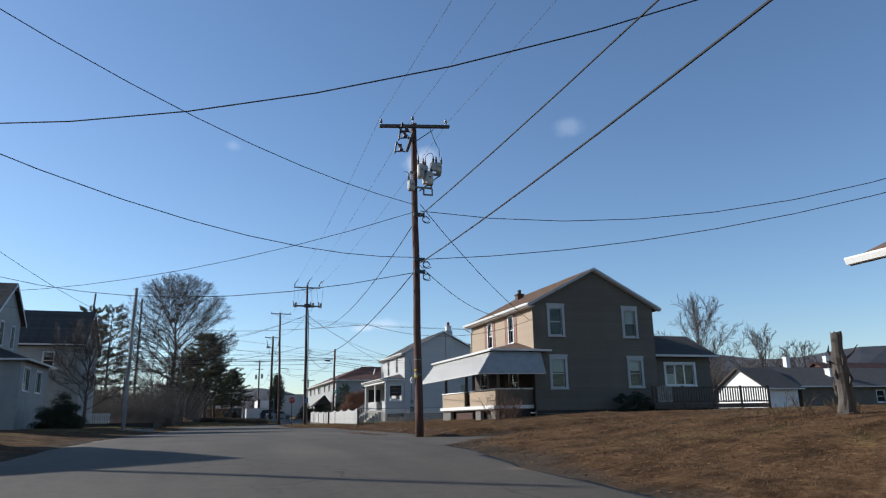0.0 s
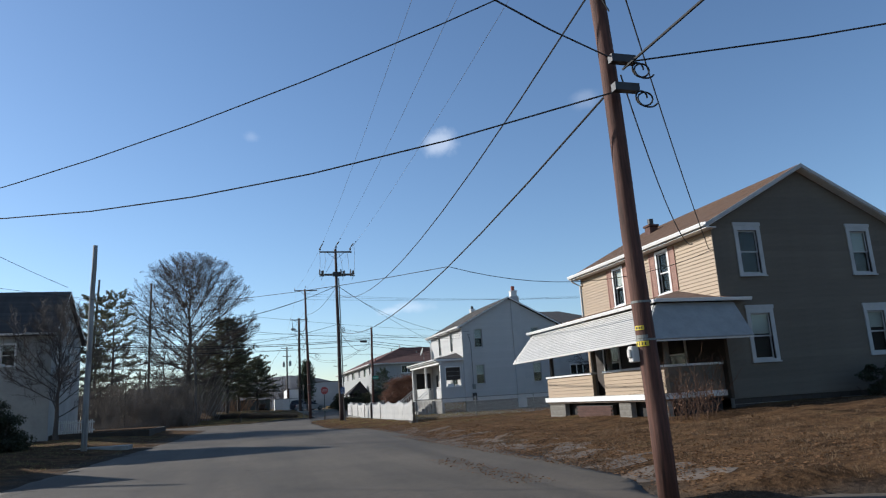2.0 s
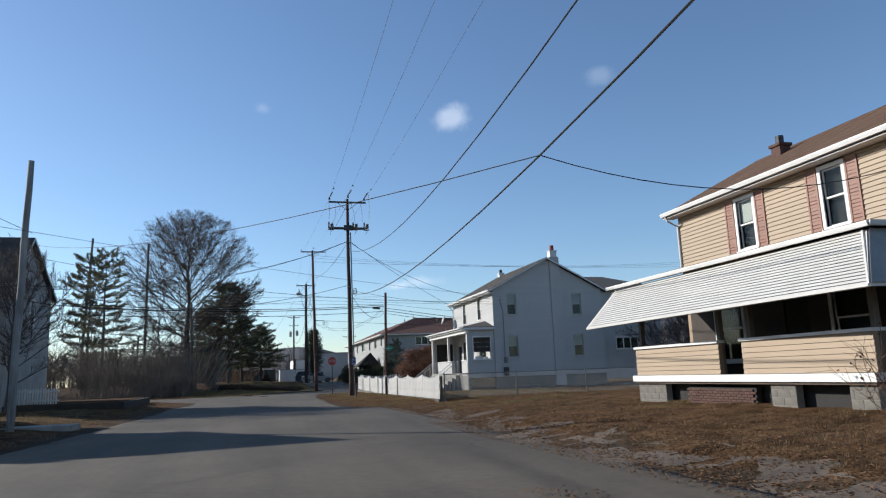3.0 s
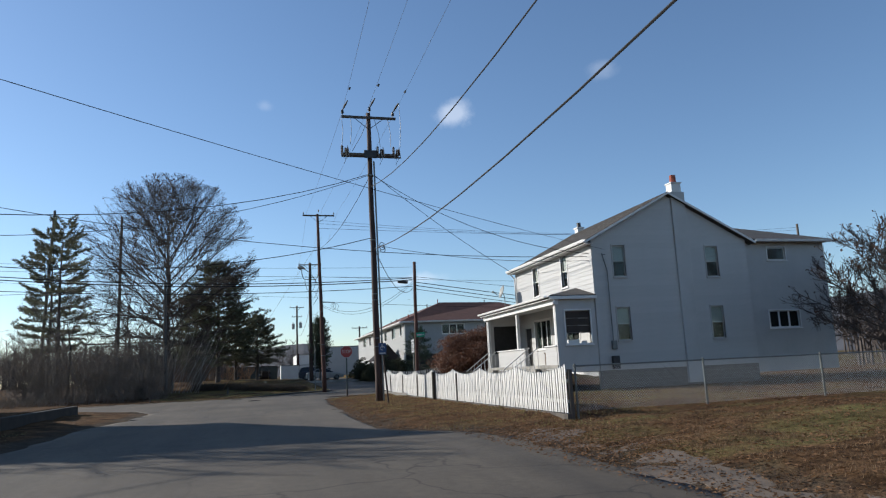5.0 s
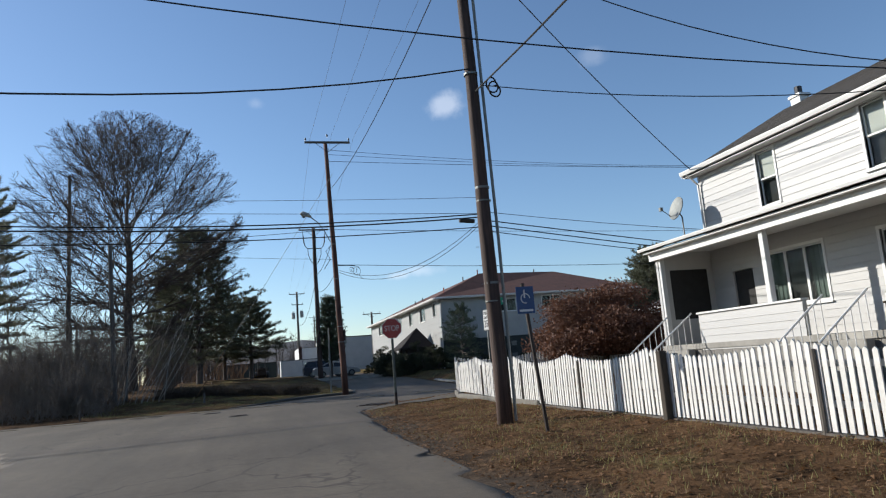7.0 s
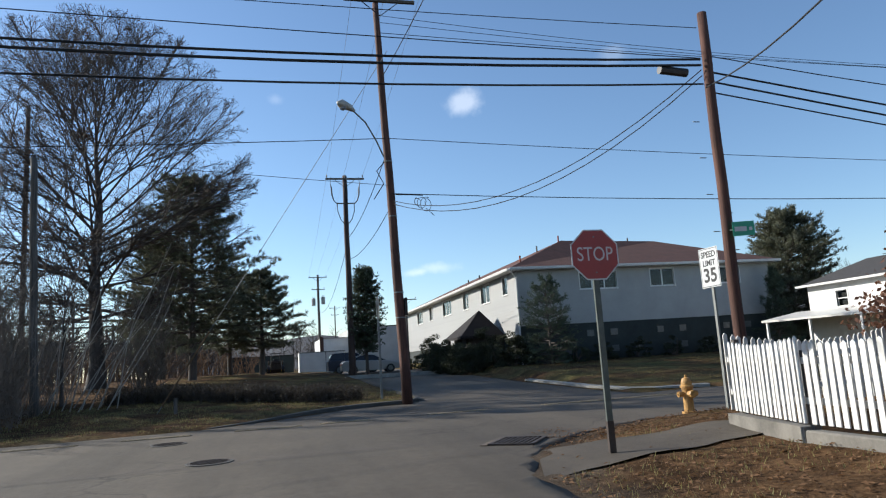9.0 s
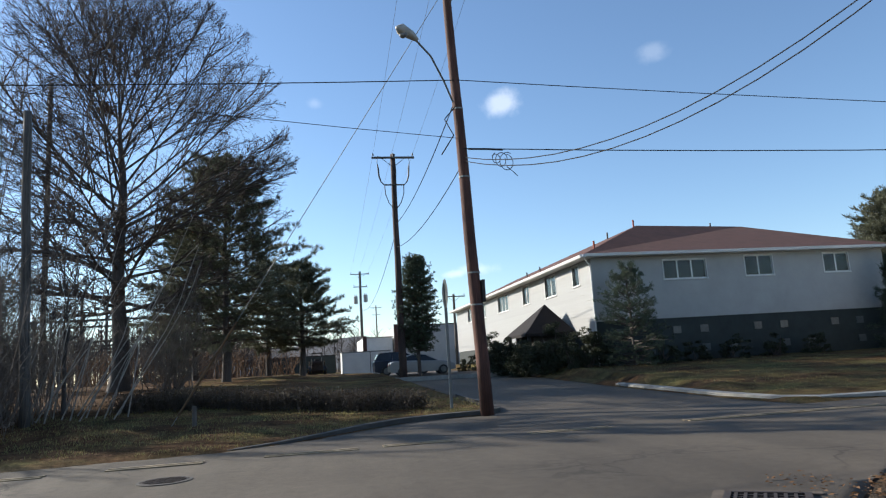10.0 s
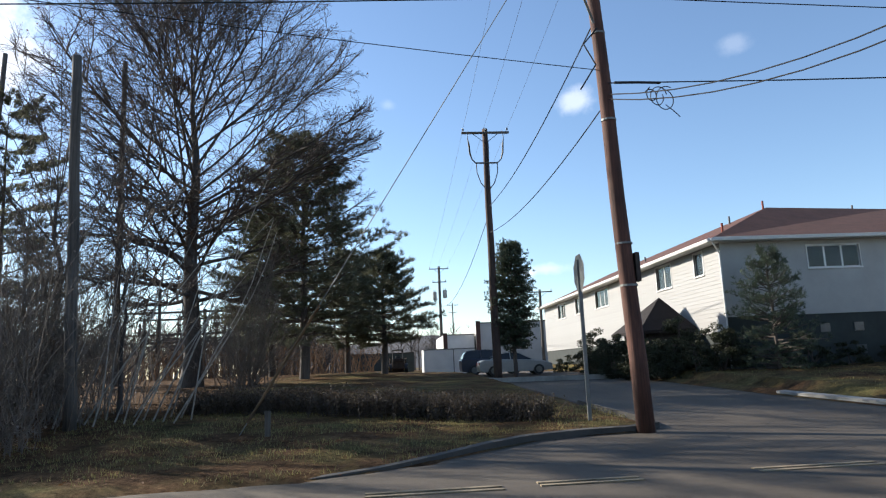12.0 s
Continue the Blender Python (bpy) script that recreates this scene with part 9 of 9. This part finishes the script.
flat_building("warehouse", "low white warehouse behind the parked cars", 15.2, 23.5, 172, 190, 6.3, WHITE_SIDING, DARK, (15.0,))
flat_building("warehouse", "low white flat-roofed building with a dark pier", 11.2, 15.0, 174, 186, 5.1, WHITE, CONCRETE, (11.2,))
flat_building("workshop", "dark low workshop behind the container", -2.0, 8.0, 185, 195, 3.4, GREEN_BLOCK, DARK)
def small_loader(x, y, z):
    """A skid loader seen from behind: tub, open cage, lift arms, four lugged wheels and its bucket."""
    m = thing("small_loader", (x, y, z), "dark rusty compact loader parked beside the container", "machine")
    part("body", Geo().box(x - 0.55, x + 0.55, y, y + 2.2, z + 0.35, z + 1.0), IRON, m, bevel=0.05)
    part("engine_cover", Geo().box(x - 0.5, x + 0.5, y - 0.12, y + 0.6, z + 0.95, z + 1.25), IRON, m, bevel=0.05)
    cage = Geo()
    for dx in (-0.45, 0.45):
        for dy in (0.6, 1.7):
            cage.tube([(x + dx, y + dy, z + 1.0), (x + dx * 0.95, y + dy, z + 1.95)], 0.045, 6)
    part("cage", cage, DARK_METAL, m)
    part("cage_roof", Geo().box(x - 0.5, x + 0.5, y + 0.5, y + 1.8, z + 1.95, z + 2.03), DARK_METAL, m, bevel=0.02)
    part("seat", Geo().box(x - 0.25, x + 0.25, y + 0.8, y + 1.3, z + 1.0, z + 1.45), SIGN_BLACK, m, bevel=0.05)
    for dx in (-0.68, 0.68):
        part("lift_arm", Geo().tube([(x + dx, y + 0.2, z + 1.3), (x + dx, y + 1.8, z + 1.2), (x + dx, y + 2.7, z + 0.55)], 0.07, 6), IRON, m)
        for dy in (0.45, 1.65):
            w = part("wheel", Geo().tube([(x + dx - 0.13, y + dy, z + 0.4), (x + dx + 0.13, y + dy, z + 0.4)], 0.4, 16), SIGN_BLACK, m)
            part("rim", Geo().tube([(x + dx - 0.14, y + dy, z + 0.4), (x + dx + 0.14, y + dy, z + 0.4)], 0.2, 10), YELLOW_TAG, w)
    part("bucket", Geo().hexa([(x - 0.9, y + 2.5, z + 0.05), (x + 0.9, y + 2.5, z + 0.05), (x + 0.9, y + 3.2, z + 0.05), (x - 0.9, y + 3.2, z + 0.05)], [(x - 0.9, y + 2.4, z + 0.6), (x + 0.9, y + 2.4, z + 0.6), (x + 0.9, y + 2.6, z + 0.65), (x - 0.9, y + 2.6, z + 0.65)]), IRON, m)


small_loader(5.3, 150.3, land(5.3, 150.3))


def small_house(name, label, x0, x1, y0, y1, z0, ze, zr, wall, roof, along_x=True, chim=None, win=(), west=()):
    h = thing(name, ((x0 + x1) / 2, y0, z0), label, "house")
    part("wall", wall_mesh("y", y0, -1, x0, x1, z0 - 0.3, ze, list(win)), wall, h)
    part("wall", wall_mesh("x", x0, -1, y0 + 0.16, y1 - 0.16, z0 - 0.3, ze, list(west)), wall, h)
    for q in west:
        window(h, "x", x0, -1, *q, casing=0.07)
    part("wall", wall_mesh("x", x1, 1, y0 + 0.16, y1 - 0.16, z0 - 0.3, ze, []), wall, h)
    part("wall", wall_mesh("y", y1, 1, x0, x1, z0 - 0.3, ze, []), wall, h)
    for s in win:
        window(h, "y", y0, -1, *s, casing=0.07, slider=2 if s[1] - s[0] > 1.2 else 0)
    if along_x:
        ym = (y0 + y1) / 2
        for ye in (y0 - 0.4, y1 + 0.4):
            roof_slope(h, "roof", roof, (ye, ze), (ym, zr), x0 - 0.4, x1 + 0.4, "x", courses=False)
        gable_wall(h, wall, "x", x0, -1, y0, y1, ze, ym, zr - 0.12)
        gable_wall(h, wall, "x", x1, 1, y0, y1, ze, ym, zr - 0.12)
        gutter(h, "y", y0 - 0.4, -1, x0 - 0.4, x1 + 0.4, ze + 0.02)
    else:
        xm = (x0 + x1) / 2
        for xe in (x0 - 0.4, x1 + 0.4):
            roof_slope(h, "roof", roof, (xe, ze), (xm, zr), y0 - 0.4, y1 + 0.4, "y", courses=False)
        gable_wall(h, wall, "y", y0, -1, x0, x1, ze, xm, zr - 0.12)
        gable_wall(h, wall, "y", y1, 1, x0, x1, ze, xm, zr - 0.12)
        for xe in (x0 - 0.42, x1 + 0.42):
            part("bargeboard", tidy(Geo().hexa([(xe, y0 - 0.44, ze - 0.2), (xm, y0 - 0.44, zr - 0.18), (xm, y0 - 0.41, zr - 0.18), (xe, y0 - 0.41, ze - 0.2)], [(xe, y0 - 0.44, ze), (xm, y0 - 0.44, zr + 0.02), (xm, y0 - 0.41, zr + 0.02), (xe, y0 - 0.41, ze)]), "bargeboard"), WHITE, h)
        gutter(h, "x", x0 - 0.4, -1, y0 - 0.4, y1 + 0.4, ze + 0.02)
    for c in chim or ():
        chimney(h, c[0], c[1], ze, c[2], 0.6, 0.6, c[3], 0.2)
    return h


small_house("white_garage", "small white gabled shed catching the sun", 48.0, 51.4, 52.05, 58.7, 0.3, 2.5, 4.6, WHITE, SHINGLE_GREY, True)
small_house("brown_house", "low dark brown house with a dark roof", 52.3, 67.5, 52.5, 60.0, 0.3, 2.7, 4.7, BROWN_AND_SHADE_SIDING, SHINGLE_GREY, True, [(58.0, 54.4, 4.4, WHITE)], [(61.4, 62.4, 1.2, 2.3)])
small_house("brown_house", "low dark brown house behind the yards", 66, 80, 68, 77, 0.3, 3.0, 6.0, BROWN_AND_SHADE_SIDING, SHINGLE_GREY, True, [(70.5, 72.5, 7.2, WHITE)], [(69, 70.4, 1.2, 2.4)])
small_house("brown_roofed_house", "brick house with a brown roof behind the yards", 82, 98, 74, 84, 0.3, 4.0, 7.2, BRICK, SHINGLE_RED, True, [(84, 79, 8.0, WHITE)], [(86, 87.5, 1.5, 2.8)])
small_house("white_cottage", "white house with a dark roof across the cross street", 36.0, 46.0, 100.6 + 3.0, 113.5, 0.2, 4.3, 5.9, WHITE, SHINGLE_GREY, False, None, (), [(107.2, 108.1, 2.9, 3.8), (110.6, 111.4, 2.9, 3.8)])
part("porch_roof", Geo().hexa([(33.4, 103.6, 2.3), (35.98, 103.6, 2.7), (35.98, 114.6, 2.7), (33.4, 114.6, 2.3)], [(33.4, 103.6, 2.42), (35.98, 103.6, 2.85), (35.98, 114.6, 2.85), (33.4, 114.6, 2.42)]), WHITE_METAL, bpy.data.objects["white_cottage"])
for y in (103.9, 107.4, 110.9, 114.3):
    part("porch_post", Geo().box(33.5, 33.62, y - 0.06, y + 0.06, -0.2, 2.32), WHITE, bpy.data.objects["white_cottage"])
small_house("corner_house", "one-storey white house with deep white eaves beside the street", 11.06, 22.0, -6.0, 9.06, -0.2, 3.0, 5.4, WHITE_SIDING, SHINGLE, False, None, [(14, 15, 1.0, 2.3), (18, 19, 1.0, 2.3)])

stump = thing("topped_tree_trunk", (12.9, 12.0, 0.1), "topped grey tree trunk with torn bark and drooping stubs", "tree trunk")
sx, sz = 12.9, land(12.9, 12.0)
rng = random.Random(19)
g = Geo()
rings = ((0.25, -0.15), (0.19, 0.05), (0.155, 0.3), (0.15, 0.6), (0.17, 0.85), (0.145, 1.0), (0.16, 1.15), (0.12, 1.25), (0.105, 1.4), (0.115, 1.62))
ring_n = 14
for r, h in rings:
    g.v += [(sx + 0.03 * math.sin(h * 4) + r * (1 + 0.16 * wobble(k * 0.7, h * 3, 1.0, 5.0)) * math.cos(2 * math.pi * k / ring_n), 12.0 + r * math.sin(2 * math.pi * k / ring_n), sz + h + (0.05 * (k % 3) if h > 1.6 else 0)) for k in range(ring_n)]
g.f = [(i * ring_n + k, i * ring_n + (k + 1) % ring_n, (i + 1) * ring_n + (k + 1) % ring_n, (i + 1) * ring_n + k) for i in range(len(rings) - 1) for k in range(ring_n)] + [tuple((len(rings) - 1) * ring_n + k for k in range(ring_n))]
part("trunk", g, BARK, stump)
for k in range(14):
    a, h = rng.uniform(0, 6.28), rng.uniform(0.2, 1.2)
    o = Vector((sx + 0.17 * math.cos(a), 12.0 + 0.17 * math.sin(a), sz + h))
    part("bark_flake", Geo().prism([o, o + Vector((0.05 * math.cos(a), 0.05 * math.sin(a), 0.1)), o + Vector((0.01, 0.01, 0.24))], (0.03 * math.sin(a), -0.03 * math.cos(a), 0)), BARK, stump)
for way, l in (((1, -0.1, 0.35), 1.0), ((1, 0.3, 0.1), 0.9), ((0.8, -0.4, 0.7), 0.7), ((-0.8, 0.2, 0.6), 0.35)):
    g = Geo()
    limb(g, rng, (sx, 12.0, sz + rng.uniform(0.95, 1.2)), Vector(way), l, 0.035, 0.01, 5, 5, 0.2, -0.03)
    part("stub", g, BARK, stump)

# switchyard framework beyond the trees
yard = thing("switchyard_gantry", (-11, 156, 0.5), "grey steel switchyard gantries behind the trees", "gantry")
for x in (-20, -16, -12, -8, -4):
    for y in (154, 162):
        part("column", Geo().box(x - 0.12, x + 0.12, y - 0.12, y + 0.12, 0.3, 9.5 if x in (-16, -8) else 7.5), POLE_GREY, yard)
for z in (4.5, 5.2, 7.2):
    for y in (154, 162):
        part("beam", Geo().box(-20.5, -3.5, y - 0.1, y + 0.1, z, z + 0.18), POLE_GREY, yard)
for k in range(10):
    part("insulator", Geo().lathe([(0.08, 0), (0.16, 0.15), (0.08, 0.3), (0.16, 0.45), (0.08, 0.6), (0.16, 0.75), (0.05, 1.0)], (-19.4 + 1.7 * k, 154, 5.4), 8), CERAMIC, yard)

# far woods and hills
def far_woods(name, label, x0, x1, y0, y1, count, tall, seed, material):
    rng = random.Random(seed)
    g = Geo()
    for _ in range(count):
        x, y = rng.uniform(x0, x1), rng.uniform(y0, y1)
        z = land(x, y)
        h = tall * rng.uniform(0.6, 1.15)
        g.tube([(x, y, z - 0.2), (x + rng.gauss(0, 0.3), y, z + h)], [0.14, 0.02], 4, caps=False)
        for _ in range(26):
            f = rng.uniform(0.2, 0.98)
            a = rng.uniform(0, 2 * math.pi)
            l = h * 0.33 * (1.15 - f) + 0.4
            p = Vector((x, y, z + h * f))
            g.tube([p, p + Vector((math.cos(a) * l, math.sin(a) * l, l * rng.uniform(0.4, 1.3)))], [0.045, 0.012], 3, caps=False)
    return solo(name, g, material, label, "woods", kind="stuff")


far_woods("far_woods", "thin band of leafless woods on the skyline", -140, 20, 210, 260, 240, 8.5, 61, TWIG)
far_woods("far_woods", "dense leafless scrub behind the switchyard", -75, -1, 166, 205, 420, 7.0, 63, TWIG)
far_woods("far_woods", "thin band of leafless woods behind the yards", 60, 210, 100, 150, 200, 8.0, 62, TWIG)


far_woods("far_woods", "brown leafless scrub behind the low houses", 50, 120, 78, 96, 300, 6.5, 64, TWIG)


def hills():
    verts, faces = [], []
    n = 90
    for i in range(n + 1):
        a = radians(-8 + 150 * i / n)
        r = 1500 + 120 * math.sin(i * 0.7)
        crest = 62 + 100 * smooth(0.14, 0.31, i / n) + 22 * math.sin(i * 0.33) + 9 * math.sin(i * 0.9 + 1)
        for d, z in ((0, -5), (250, crest * 0.55), (520, crest), (1000, crest * 0.4)):
            verts.append((math.sin(a) * (r + d) + 5, math.cos(a) * (r + d) + 60, z))
    for i in range(n):
        for k in range(3):
            faces.append((i * 4 + k, (i + 1) * 4 + k, (i + 1) * 4 + k + 1, i * 4 + k + 1))
    # The slight blue in this base colour stands for distance haze.
    m = plain("haze_blue_hillside", (0.05, 0.052, 0.062), 1.0, vary=0.35, scale=0.01, grain=0.2, bump=0)
    solo("backdrop_hills", tidy(Geo().add(verts, faces), "hills"), m, "low wooded hills on the horizon", "hills", kind="structure", smooth_faces=True)


hills()
